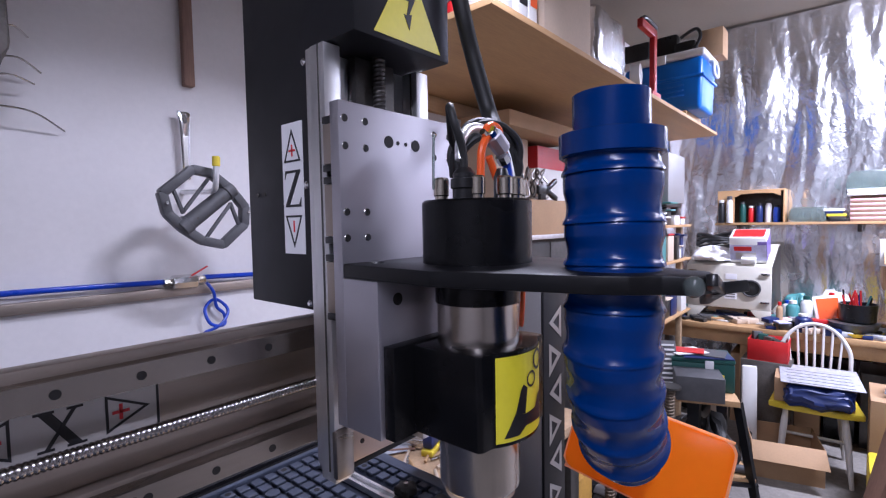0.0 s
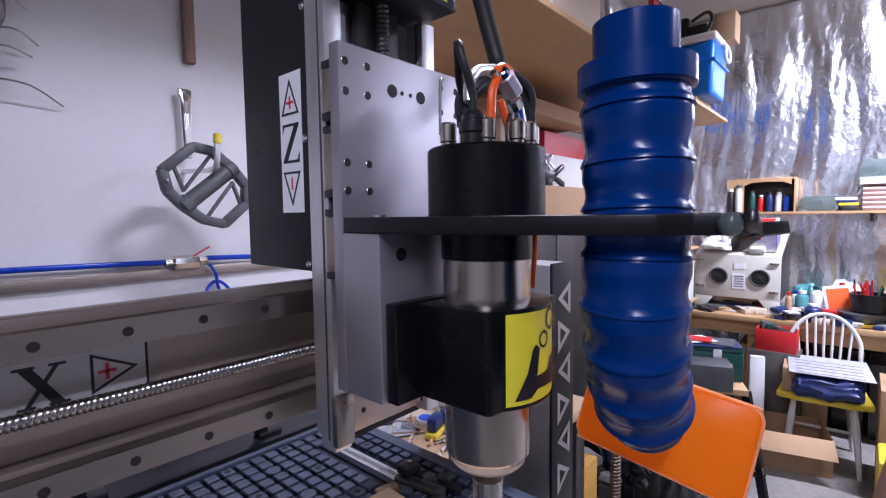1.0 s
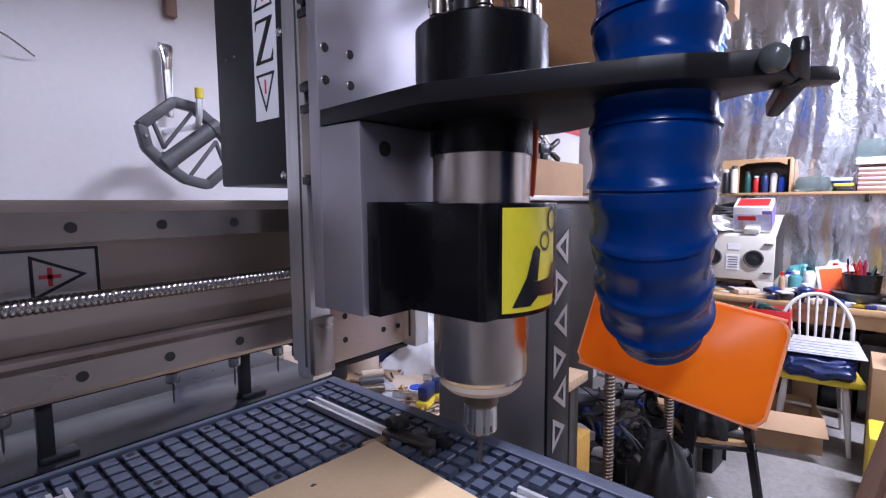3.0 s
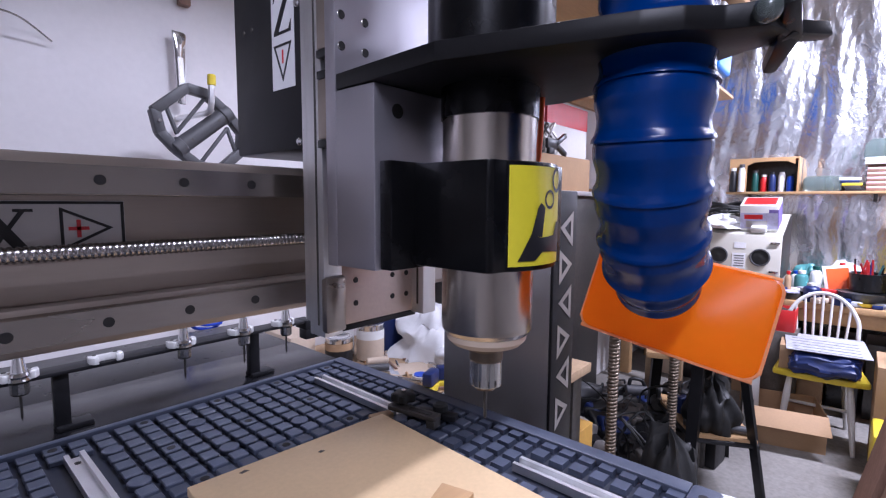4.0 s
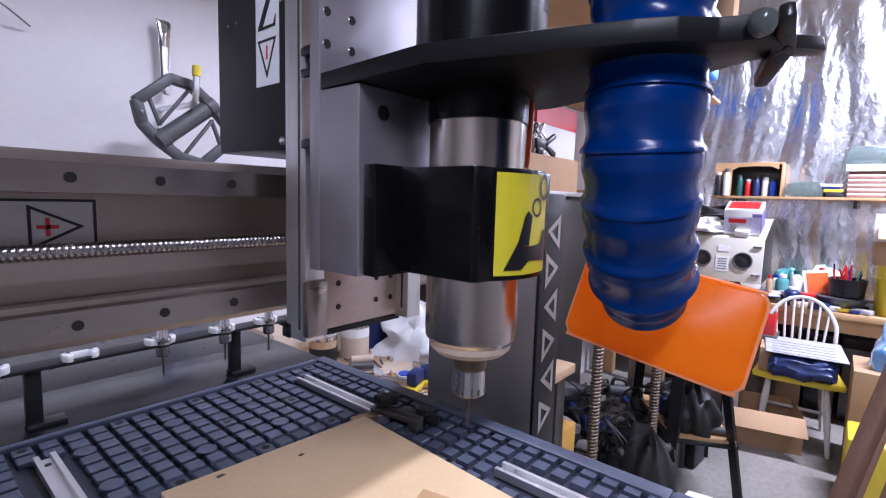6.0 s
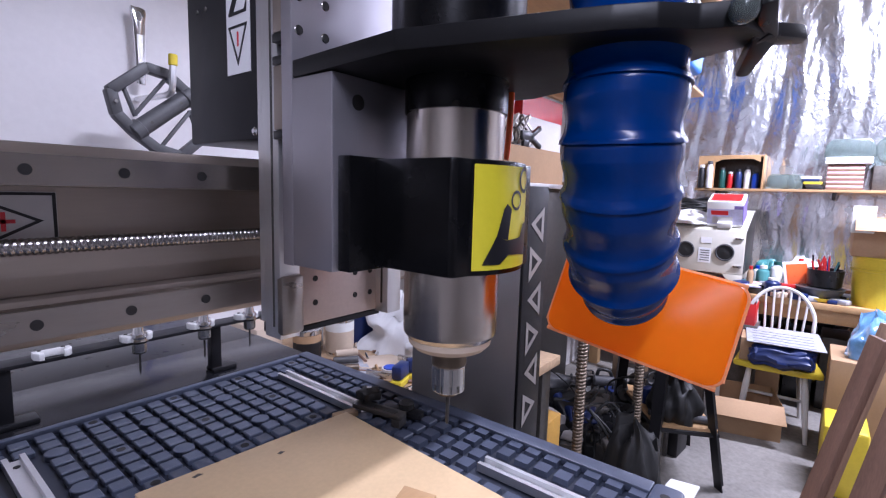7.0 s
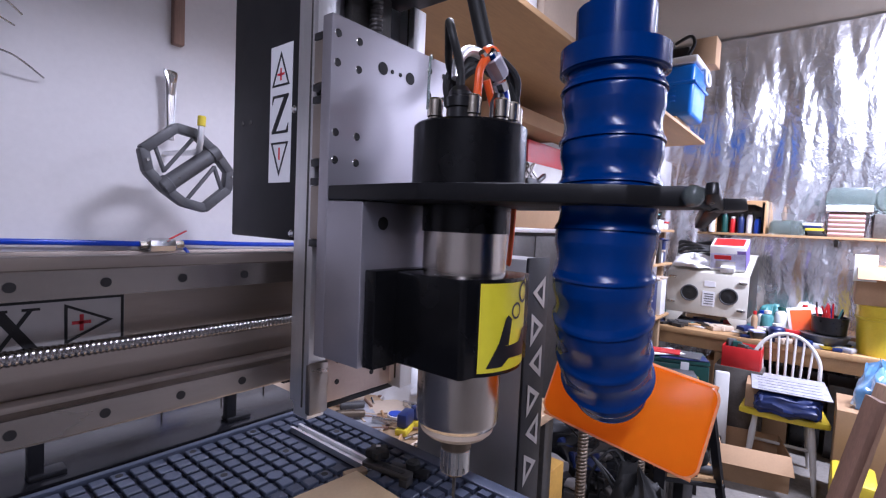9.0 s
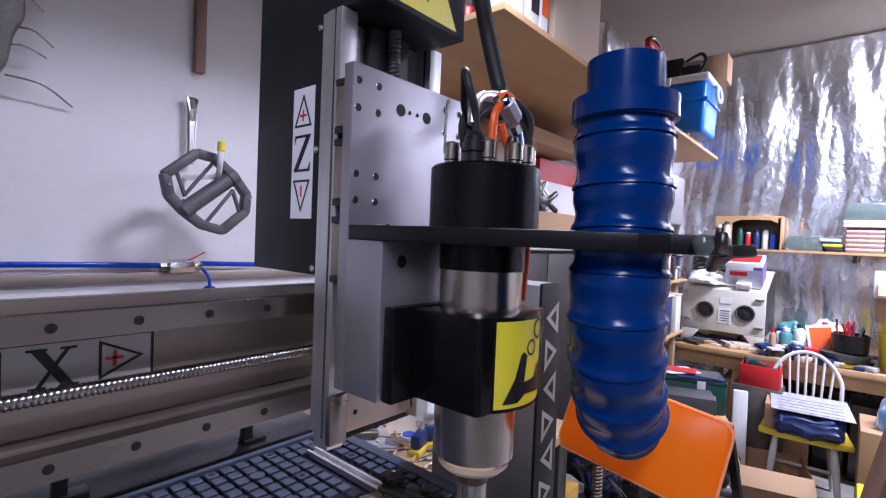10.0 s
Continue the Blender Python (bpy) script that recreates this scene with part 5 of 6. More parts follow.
for x in (1.757, 2.405):
    part("door", box(x, x + 0.636, 0.885, 0.899, 0.08, 1.56, 0.003), M_DARKM, cab)
part("plinth", box(1.78, 3.02, 0.93, W - 0.006, 0.0, 0.0495), M_BLACK, cab)

# open rack with trays near the end wall
rk = thing("wooden_rack", (3.6, 0.8, 0.0), "open wooden rack stacked with dark trays and small parts", "rack")
for x in (3.25, 4.02):
    for y in (0.60, 1.16):
        part("post", box(x - 0.025, x + 0.025, y - 0.02, y + 0.02, 0, 1.618, 0.003), M_BENCH, rk)
for z in (0.95, 1.36, 1.62):
    part("shelf_board", box(3.24, 4.03, 0.515, 1.18, z, z + 0.018, 0.002), M_PLY, rk)
random.seed(9)
RM = [M_BLACKPL, M_DARKM, M_NAVY, M_WHITEPL, M_GREYPL, M_TEAL, M_CARD2, M_REDPL]
for z, n, hmax in ((0.9685, 5, 0.3), (1.3785, 6, 0.2), (1.6385, 4, 0.12)):
    x = 3.30
    while x < 3.97:
        w = random.uniform(0.05, 0.15)
        if x + w > 3.99:
            break
        h = random.uniform(0.4, 1.0) * hmax
        tray = thing("parts_box", (x + w / 2, 0.62, z), "small box of parts stacked on the rack", "box", "boxes on the rack")
        part("body", box(x, x + w, 0.52 + random.uniform(0, .03), 0.75, z, z + h, 0.006), random.choice(RM), tray)
        part("lid", box(x - 0.003, x + w + 0.003, 0.518, 0.753, z + h, z + h + 0.012, 0.003), random.choice(RM), tray)
        x += w + random.uniform(0.008, 0.03)

pn = thing("grey_panel_box", (3.7, 0.7, 1.79), "pale grey instrument box standing over the rack", "box")
part("stand", box(3.52, 3.90, 0.56, 0.86, 1.7715, 1.80, 0.004), M_DARKM, pn)
part("body", box(3.50, 3.92, 0.54, 0.88, 1.8005, 2.16, 0.008), M_GUNGREY, pn)
for k in range(2):
    part("slot", box(3.494, 3.4995, 0.58 + 0.06 * k, 0.60 + 0.06 * k, 1.95, 2.08), M_INK, pn)
for k in range(4):
    part("foot", box(3.53 + 0.31 * (k % 2), 3.58 + 0.31 * (k % 2), 0.57 + 0.22 * (k // 2), 0.62 + 0.22 * (k // 2), 1.6385, 1.7714, 0.003), M_DARKM, pn)
wr = thing("wire_coil", (3.42, 0.56, 1.64), "dark coil of cable lying on the rack", "cable")
for k in range(6):
    c = Vector((3.40 + 0.01 * (k % 2), 0.62, 1.655 + 0.022 * k))
    ring = [c + Vector((0.10 * math.cos(a), 0.085 * math.sin(a), 0.008 * math.sin(2 * a + k))) for a in [2 * math.pi * i / 12 for i in range(13)]]
    part("loop", tube(ring, 0.008, 8), M_RUBBER if k % 3 else M_WHITEPL, wr)
solid("teal_tray", box(3.30, 3.48, 0.47, 0.62, 1.786, 1.80, 0.004), M_TEAL, "small teal plastic tray on the cable coil", "tray")

# ---- bench behind the router ----
bb = thing("back_bench", (1.1, 0.8, 0.0), "wooden bench behind the router, cluttered with finishing supplies", "bench")
part("top", box(0.72, 1.60, 0.30, W - 0.004, 0.895, 0.93, 0.003), M_BENCH, bb)
for x in (0.78, 1.54):
    for y in (0.36, 1.2):
        part("leg", box(x - 0.035, x + 0.035, y - 0.035, y + 0.035, 0, 0.895, 0.003), M_DARKM, bb)
ZB = 0.931
tin(0.918, 0.960, ZB, 0.048, 0.118, M_INK, M_CARD, "paint tin with a black and tan label")
tin(1.00, 1.06, ZB, 0.050, 0.14, M_PAPER, M_PAPER, "paint tin with a plain white label")
tin(1.045, 0.935, ZB, 0.051, 0.150, M_CARD2, M_PAPER, "wood stain tin with a tan label")
M_LIDBLUE = mat("pale_blue_lid", (0.22, 0.32, 0.55), 0.4, var=0.1)
bk = thing("blue_tub", (1.195, 1.035, ZB), "dark blue plastic tub of liquid", "tub")
part("body", lathe([(0.075, 0), (0.085, 0.01), (0.09, 0.20), (0.094, 0.205)], Matrix.Translation((1.195, 1.035, ZB)), 28), M_NAVY, bk)
part("lid", lathe([(0.096, 0.20), (0.096, 0.225), (0.06, 0.228)], Matrix.Translation((1.195, 1.035, ZB)), 28), M_LIDBLUE, bk, "pale blue lid")


def rag(x, y, z, r, h, seed, material, label, name="rag"):
    t = bmesh.new()
    n, rings = 40, []
    for k in range(12):
        u = k / 11
        ring = []
        for i in range(n):
            a = 2 * math.pi * i / n
            q = Vector((math.cos(a) * 1.7, math.sin(a) * 1.7, u * 2.4 + seed))
            rr = r * math.sqrt(max(0.0, 1 - u ** 2.2)) * (1 + 0.6 * noise.noise(q)) + 0.004
            zz_ = h * u ** 0.8 * (1 + 0.35 * noise.noise(q * 1.6 + Vector((7, 0, 0)))) + 0.018 * max(0.0, noise.noise(Vector((a * 3, u * 4, seed))))
            ring.append(t.verts.new((x + rr * math.cos(a), y + rr * math.sin(a), z + max(0.0, zz_) if k else z)))
        rings.append(ring)
    for p, q in zip(rings, rings[1:]):
        for i in range(n):
            t.faces.new((p[i], p[(i + 1) % n], q[(i + 1) % n], q[i]))
    t.faces.new(rings[-1])
    t.faces.new(rings[0][::-1])
    return solid(name, t, material, label, name.split("_")[-1], smooth=75)


rag(1.275, 0.83, ZB, 0.150, 0.185, 3.0, M_CLOTH, "crumpled white cotton rag on the bench")
rag(1.26, 0.68, ZB, 0.10, 0.08, 8.0, M_CLOTH, "small white rag on the bench")
cp = thing("blue_jar_lid", (1.032, 0.655, ZB), "round white jar with a bright blue lid", "jar")
part("jar", lathe([(0.028, 0), (0.030, 0.004), (0.030, 0.018)], Matrix.Translation((1.032, 0.655, ZB)), 24), M_WHITEPL, cp)
part("lid", lathe([(0.024, 0.018), (0.024, 0.021), (0.01, 0.0205)], Matrix.Translation((1.032, 0.655, ZB)), 24), M_BLUEPL, cp, "bright blue lid")
for k, (x, y, yw) in enumerate(((0.985, 0.565, 20), (1.060, 0.562, -25), (1.140, 0.585, 10))):
    cl = thing("quick_clamp", (x, y, ZB), "navy and yellow plastic quick clamp on the bench", "clamp", "clamps on the bench")
    m = pose(x, y, ZB, 0, 0, yw)
    part("body", box(-0.036, 0.036, -0.018, 0.018, 0.0225, 0.068, 0.009, m=m), M_NAVY, cl)
    part("pad", box(-0.042, 0.028, -0.020, 0.020, 0.0, 0.022, 0.005, m=m), M_YPAINT, cl, "yellow pad")
    part("bar", box(-0.005, 0.005, 0.02, 0.12, 0.01, 0.03, 0.001, m=m), M_STEEL, cl)
random.seed(21)
for k, (x, y, yw, mt) in enumerate(((1.00, 0.80, 20, M_NEWS), (1.10, 0.74, -35, M_CARD2), (0.93, 0.72, 60, M_NEWS), (1.12, 0.62, 12, M_BENCH))):
    sh = box(-0.085, 0.085, -0.06, 0.06, 0, 0.0022, m=pose(x, y, ZB + 0.0024 * k, 0, 0, yw))
    solid("loose_sheet", sh, mt, "flat crumpled printed sheet lying on the bench", "paper", "sheets on the bench")
for k in range(3):
    solid("tube_of_glue", rod((0.88 + 0.05 * k, 0.78 + 0.05 * k, ZB + 0.025), (0.95 + 0.05 * k, 0.72 + 0.06 * k, ZB + 0.025), 0.013, seg=14, bev=0.003), (M_BRONZE, M_GREYPL, M_CARD2)[k], "dull metal tube lying on the bench", "tube", "tubes on the bench")
for k in range(70):
    x, y = random.uniform(0.82, 1.4), random.uniform(0.42, 0.95)
    st_ = rod((x, y, ZB + 0.006), (x + random.uniform(-.1, .1), y + random.uniform(-.1, .1), ZB + 0.006), 0.005, seg=8)
    solid("loose_stick", st_, random.choice([M_PLY, M_WALNUT, M_STEEL, M_CARD2]), "thin loose stick among the clutter on the bench", "stick", "loose sticks")
carton("bench_box", 0.76, 0.86, 1.02, 1.2, ZB, ZB + 0.13, M_CARD2, "small tan box on the bench", tape=False)
carton("tan_crate", 1.64, 1.80, 0.37, 0.50, 0.0, 0.60, M_ORWOOD, "orange-brown wooden crate standing on the floor", tape=False)

# ---- tool stand ----
def angle_leg(a, b, w=0.055):
    a, b = Vector(a), Vector(b)
    d = (b - a).normalized()
    m = Matrix.Translation(a) @ d.to_track_quat("Z", "Y").to_matrix().to_4x4()
    ln = (b - a).length
    return prism([(-w / 2, -w / 2), (w / 2, -w / 2), (w / 2, -w / 2 + 0.006), (-w / 2 + 0.006, -w / 2 + 0.006), (-w / 2 + 0.006, w / 2), (-w / 2, w / 2)], 0, ln, m=m)


stand = thing("tool_stand", (2.55, 0.2, 0.0), "black steel tool stand with splayed legs and a wooden top", "tool stand")
feet = [(2.74, -0.16), (2.55, 0.16), (3.05, 0.52), (3.15, 0.10)]
tops = [(2.62, -0.06), (2.55, 0.14), (2.90, 0.44), (3.00, 0.10)]
for f, tp in zip(feet, tops):
    part("leg", angle_leg((f[0], f[1], 0), (tp[0], tp[1], 0.735)), M_BLACK, stand)
mids = [(Vector((*f, 0)) * 0.58 + Vector((*tp, 0.735)) * 0.42) for f, tp in zip(feet, tops)]
for a, b in zip(mids, mids[1:] + mids[:1]):
    part("cross_rail", rod(a, b, 0.013, seg=8), M_BLACK, stand)
part("top", prism([(2.42, 0.36), (2.58, -0.06), (3.02, 0.10), (2.92, 0.54)], 0.735, 0.765, 0.003), M_PLY, stand, "worn wooden top")
part("lower_shelf", prism([tuple(v.xy) for v in mids], mids[0].z + 0.014, mids[0].z + 0.03), M_PLY, stand, "plywood lower shelf")
gc = thing("green_case", (2.75, 0.18, 0.766), "dark green metal tool case on the stand", "case")
m = pose(2.74, 0.16, 0.766, 0, 0, 20)
part("body", box(-0.11, 0.11, -0.15, 0.15, 0, 0.15, 0.008, m=m), M_GREEN, gc)
part("lid", box(-0.112, 0.112, -0.152, 0.152, 0.151, 0.175, 0.008, m=m), M_GREEN, gc)
part("latch", box(-0.120, -0.111, -0.05, -0.01, 0.11, 0.165, 0.002, m=m), M_WHITE, gc)
part("indicator", box(-0.118, -0.1095, -0.10, -0.075, 0.07, 0.095, 0.002, m=m), M_YPAINT, gc, "yellow switch")
pp = thing("paper_pile", (2.70, 0.2, 0.945), "loose striped papers and red leaflets on the case", "papers")
for k, (dx, dy, yw, mt) in enumerate(((0, -0.04, 25, M_NAVY), (0.02, -0.03, 5, M_GREYPL), (-0.02, 0.05, 48, M_PAPER), (-0.02, 0.04, 12, M_REDPL))):
    part("sheet", box(-0.09 + 0.012 * k, 0.09 - 0.012 * k, -0.12 + 0.014 * k, 0.12 - 0.014 * k, 0, 0.004, m=pose(2.72 + dx, 0.17 + dy, 0.942 + 0.005 * k, 0, 0, yw)), mt, pp)
gt = thing("striped_file", (2.58, 0.30, 0.766), "grey ribbed plastic tray leaning on the stand", "tray")
part("tray", box(-0.12, 0.12, -0.012, 0.012, 0, 0.26, 0.004, m=pose(2.52, 0.33, 0.766, -20, 0, -62)), M_GREYPL, gt)
for k in range(9):
    part("rib", box(-0.11, 0.11, -0.0175, -0.0125, 0.03 + 0.025 * k, 0.04 + 0.025 * k, m=pose(2.52, 0.33, 0.766, -20, 0, -62)), M_WHITEPL, gt)
dk = carton("grey_machine", 2.45, 2.66, 0.02, 0.24, 0.766, 0.89, M_GREYPL, "dark grey plastic machine case on the stand", tape=False, yaw=20)
random.seed(33)
JM = [M_BLACKPL, M_DARKM, M_JUNK, M_WHITEPL, M_GREYPL, M_NAVY, M_BLACK]
zsh = mids[0].z + 0.0305
for k in range(10):
    u, v = random.uniform(0.15, 0.85), random.uniform(0.15, 0.85)
    a = mids[0].lerp(mids[1], u)
    b = mids[3].lerp(mids[2], u)
    p = a.lerp(b, v)
    s = random.uniform(0.03, 0.06)
    jt = thing("loose_tool", (p.x, p.y, zsh), "dark power tool part on the stand's lower shelf", "tool", "tools on the lower shelf")
    m = pose(p.x, p.y, zsh, 0, 0, random.uniform(0, 360))
    part("body", box(-s, s, -s * 0.6, s * 0.6, 0, s * 2.2, s * 0.3, m=m), random.choice(JM), jt)
    part("grip", rod(m @ Vector((0, 0, s * 0.9)), m @ Vector((s * 1.8, 0, s * 1.9)), s * 0.35, seg=10), random.choice(JM), jt)
for k in range(3):
    a = Vector((random.uniform(2.1, 2.9), random.uniform(0.1, 0.5), 0.0))
    pts = [a + Vector((random.uniform(-.2, .2), random.uniform(-.2, .2), z)) for z in (0.006, 0.3, 0.5, 0.35, 0.006)]
    solid("loose_cable", tube(pts, 0.007, 6), M_RUBBER, "black power cable trailing to the floor", "cable", "trailing cables")

solid("grey_pipe", rod(mids[0].lerp(mids[3], 0.12) + Vector((0, 0, 0.052)), mids[1].lerp(mids[2], 0.20) + Vector((0, 0, 0.052)), 0.022, seg=18, bev=0.003), M_GREYPL, "grey plastic pipe lying on the stand's lower shelf", "pipe")
random.seed(58)
for k in range(26):
    x, y = random.uniform(2.80, 3.42), random.uniform(0.12, 0.80)
    s = random.uniform(0.05, 0.09)
    h = random.uniform(0.08, 0.34)
    jt = thing("dark_toolbox" if k % 3 else "power_tool", (x, y, 0), "dark grimy tool case heaped under the stand" if k % 3 else "worn power tool lying in the heap under the stand", "tool", "heap under the stand")
    m = pose(x, y, 0, 0, 0, random.uniform(0, 360))
    part("body", box(-s, s, -s * 0.8, s * 0.8, 0, h, 0.012, m=m), random.choice([M_BLACKPL, M_BLACK, M_DARKM, M_JUNK, M_GREYPL]), jt)
    if k % 3:
        part("lid", box(-s * 1.04, s * 1.04, -s * 0.84, s * 0.84, h + 0.0005, h + 0.018, 0.005, m=m), random.choice([M_BLACKPL, M_JUNK, M_NAVY]), jt)
        part("grip", tube([m @ Vector((-s * 0.5, 0, h + 0.016)), m @ Vector((-s * 0.4, 0, h + 0.045)), m @ Vector((s * 0.4, 0, h + 0.045)), m @ Vector((s * 0.5, 0, h + 0.016))], 0.007, 8), M_RUBBER, jt)
    else:
        part("motor", rod(m @ Vector((-s * 0.9, 0, h + s * 0.52)), m @ Vector((s, 0, h + s * 0.52)), s * 0.52, seg=18, bev=0.006), random.choice([M_WHITEPL, M_GREYPL, M_DARKM]), jt)
        part("grip", tube([m @ Vector((-s * 0.6, 0, h + s)), m @ Vector((-s * 0.4, 0, h + s * 1.6)), m @ Vector((s * 0.5, 0, h + s * 1.5)), m @ Vector((s * 0.8, 0, h + s * 0.9))], s * 0.17, 10), M_RUBBER, jt)

# threaded jack posts beside the router
for x, y, h in ((1.90, 0.33, 0.97), (2.35, 0.205, 0.84)):
    jp = thing("jack_post", (x, y, 0), "worn steel threaded jack post", "post", "jack posts")
    part("screw", screw_thread((x, y, 0.02), (x, y, h), 0.024, 0.016, 0.005, seg=12), M_BRONZE, jp)
    part("foot", lathe([(0.07, 0), (0.07, 0.012), (0.03, 0.02)], Matrix.Translation((x, y, 0)), 20), M_DARKM, jp)
    part("head", lathe([(0.03, h), (0.05, h + 0.006), (0.05, h + 0.016)], Matrix.Translation((x, y, 0)), 20), M_DARKM, jp)
random.seed(44)
for k in range(40):
    x, y = random.uniform(2.0, 2.62), random.uniform(0.28, 0.95)
    s = random.uniform(0.05, 0.10)
    jt = thing("floor_clutter", (x, y, 0), "dark piece of workshop scrap heaped on the floor", "scrap", "scrap heap")
    m = pose(x, y, 0, 0, 0, random.uniform(0, 360))
    h = random.uniform(0.12, 0.42)
    part("body", box(-s, s, -s * 0.7, s * 0.7, 0, h, 0.014, m=m), random.choice([M_BLACKPL, M_BLACK, M_RUBBER, M_DARKM]), jt)
    lum = box(-s * 0.9, s * 0.8, -s * 0.5, s * 0.6, -s * 0.25, s * 0.45, 0.012, m=m @ pose(0, 0, h + s * 0.25, random.uniform(-24, 24), random.uniform(-24, 24), random.uniform(0, 90)))
    bmesh.ops.subdivide_edges(lum, edges=lum.edges[:], cuts=2, use_grid_fill=True)
    for v in lum.verts:
        v.co += noise.noise_vector(v.co * 13) * s * 0.35
    part("lump", lum, random.choice([M_BLACKPL, M_RUBBER, M_DARKM, M_JUNK, M_GREYPL, M_NAVY, M_SILVERLAB if k % 3 == 0 else M_BLACK]), jt, smooth=50)
for k in range(3):
    a = Vector((random.uniform(2.0, 2.6), random.uniform(0.25, 0.75), 0.008))
    pts = [a] + [a + Vector((random.uniform(-.22, .22), random.uniform(-.18, .18), z)) for z in (0.3, random.uniform(0.4, 0.62), random.uniform(0.35, 0.6), 0.25)] + [a + Vector((random.uniform(-.2, .2), random.uniform(-.15, .15), 0))]
    solid("scrap_wire", tube(pts, random.choice([0.004, 0.005, 0.006]), 6), M_RUBBER, "tangled cable in the scrap heap", "cable", "tangled cables")

rag(2.70, 0.10, zsh, 0.115, 0.26, 63.0, M_RUBBER, "black tool bag slumped on the stand's lower shelf", "tool_bag")
rag(2.12, 0.15, 0.0, 0.13, 0.50, 66.0, M_RUBBER, "black fabric tool bag standing on the floor", "tool_bag")

# ---- end bench ----
eb = thing("end_bench", (4.55, -0.8, 0.0), "long wooden workbench along the foil-covered wall", "bench")
part("top", box(4.10, 4.93, -2.6, 1.2, 0.80, 0.845, 0.004), M_PLY, eb)
part("apron", box(4.14, 4.17, -2.55, 1.15, 0.70, 0.7995, 0.003), M_PLY, eb)
for y in (-2.5, -1.2, 0.15, 1.1):
    part("leg", box(4.16, 4.24, y - 0.04, y + 0.04, 0, 0.70, 0.003), M_PLY, eb)
    part("leg", box(4.80, 4.88, y - 0.04, y + 0.04, 0, 0.7995, 0.003), M_PLY, eb)
ZE = 0.8465
random.seed(70)
for k in range(14):
    y = -1.9 + k * 0.2
    carton("under_bench_box", 4.35 + random.uniform(0, .1), 4.75, y, y + random.uniform(0.12, 0.19), 0.0, random.uniform(0.2, 0.62), random.choice([M_CARD, M_BLACKPL, M_JUNK, M_DARKM, M_CARD2]), "dim box stored under the workbench", tape=False)

sbc = thing("blasting_cabinet", (4.5, 0.3, ZE), "cream benchtop blasting cabinet with two glove ports", "blasting cabinet")
prof = [(4.27, 0.955), (4.80, 0.955), (4.80, 1.455), (4.70, 1.455), (4.27, 1.30)]
mm = Matrix(((1, 0, 0, 0), (0, 0, -1, 0.0), (0, 1, 0, 0), (0, 0, 0, 1)))
part("body", prism(prof, -0.600, -0.005, 0.006, m=mm), M_CREAM, sbc)
for y in (0.03, 0.57):
    sgn = 1 if y < 0.3 else -1
    mleg = Matrix(((0, 0, 1, 0), (1, 0, 0, 0), (0, 1, 0, 0), (0, 0, 0, 1)))
    part("leg", prism([(y - sgn * 0.025, ZE), (y + sgn * 0.035, ZE), (y + sgn * 0.115, 0.9545), (y - sgn * 0.025, 0.9545)][::sgn], 4.272, 4.284, 0.001, m=mleg), M_CREAM, sbc, "flared front foot")
    part("leg", box(4.70, 4.76, y - 0.03, y + 0.03, ZE, 0.9545, 0.002), M_CREAM, sbc)
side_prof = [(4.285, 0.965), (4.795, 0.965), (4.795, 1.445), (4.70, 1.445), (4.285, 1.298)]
part("side_skin", prism(side_prof, -0.0045, 0.0005, 0.001, m=mm), M_DARKM, sbc, "side panel darker than the cream body")
for y in (0.422, 0.138):
    mo = face_frame((4.268, y, 1.125), (0, -1, 0), (0, 0, 1))
    pr = part("glove_port", lathe([(0.060, 0.0), (0.068, 0.0), (0.068, 0.012), (0.060, 0.014), (0.057, 0.002)], mo, 28, caps=False), M_GREYPL, sbc, "grey port ring")
    part("glove", lathe([(0.059, 0.0015), (0.045, 0.0055), (0.02, 0.0035), (0.008, 0.0075)], mo, 20), M_RUBBER, sbc, "black rubber glove")
for y, z in ((0.555, 1.25), (0.555, 1.04), (0.045, 1.24), (0.045, 1.02)):
    la = part("latch", box(4.255, 4.268, y - 0.03, y + 0.03, z - 0.008, z + 0.008, 0.003), M_CHROME, sbc, "chrome toggle latch")
part("notice", box(4.266, 4.2695, 0.235, 0.315, 1.19, 1.235), M_WHITE, sbc)
part("notice", box(4.266, 4.2695, 0.235, 0.325, 1.03, 1.15), M_WHITE, sbc)
for k in range(5):
    part("print_line", box(4.264, 4.2658, 0.245, 0.313 - 0.006 * (k % 2), 1.047 + 0.02 * k, 1.053 + 0.02 * k), M_GREYPL, sbc)
sl = math.atan2(0.155, 0.43)
mtop = Matrix.Translation((4.29, 0, 1.309)) @ pose(0, 0, 0, 0, -math.degrees(sl), 0)
part("viewing_pane", box(0.06, 0.40, 0.06, 0.54, 0.0, 0.006, 0.002, m=mtop), M_DARKM, sbc, "dark viewing window")
gb = thing("glove_box", (4.5, 0.17, 1.37), "printed lilac, red and violet carton on the cabinet", "box")
mg = mtop @ Matrix.Translation((0.10, 0.16, 0.008))
part("carton", box(-0.07, 0.13, -0.12, 0.13, 0, 0.21, 0.004, m=mg), M_PAPER, gb)
M_LILAC = mat("lilac_print", (0.50, 0.50, 0.68), 0.5, var=0.25, scale=22, fine=120)
M_VIOLET = mat("violet_print", (0.22, 0.16, 0.46), 0.45, var=0.3, scale=18, fine=90)
part("red_panel", box(-0.045, 0.115, -0.10, 0.11, 0.2095, 0.2115, m=mg), M_REDPL, gb)
part("red_flash", box(-0.0725, -0.0695, -0.02, 0.10, 0.10, 0.135, m=mg), M_REDPL, gb)
part("grey_flash", box(-0.0722, -0.0695, -0.05, 0.09, 0.03, 0.085, m=mg), M_SILVERLAB, gb)
part("violet_side", box(-0.0705, 0.1318, -0.1218, -0.06, 0.02, 0.178, m=mg), M_VIOLET, gb)
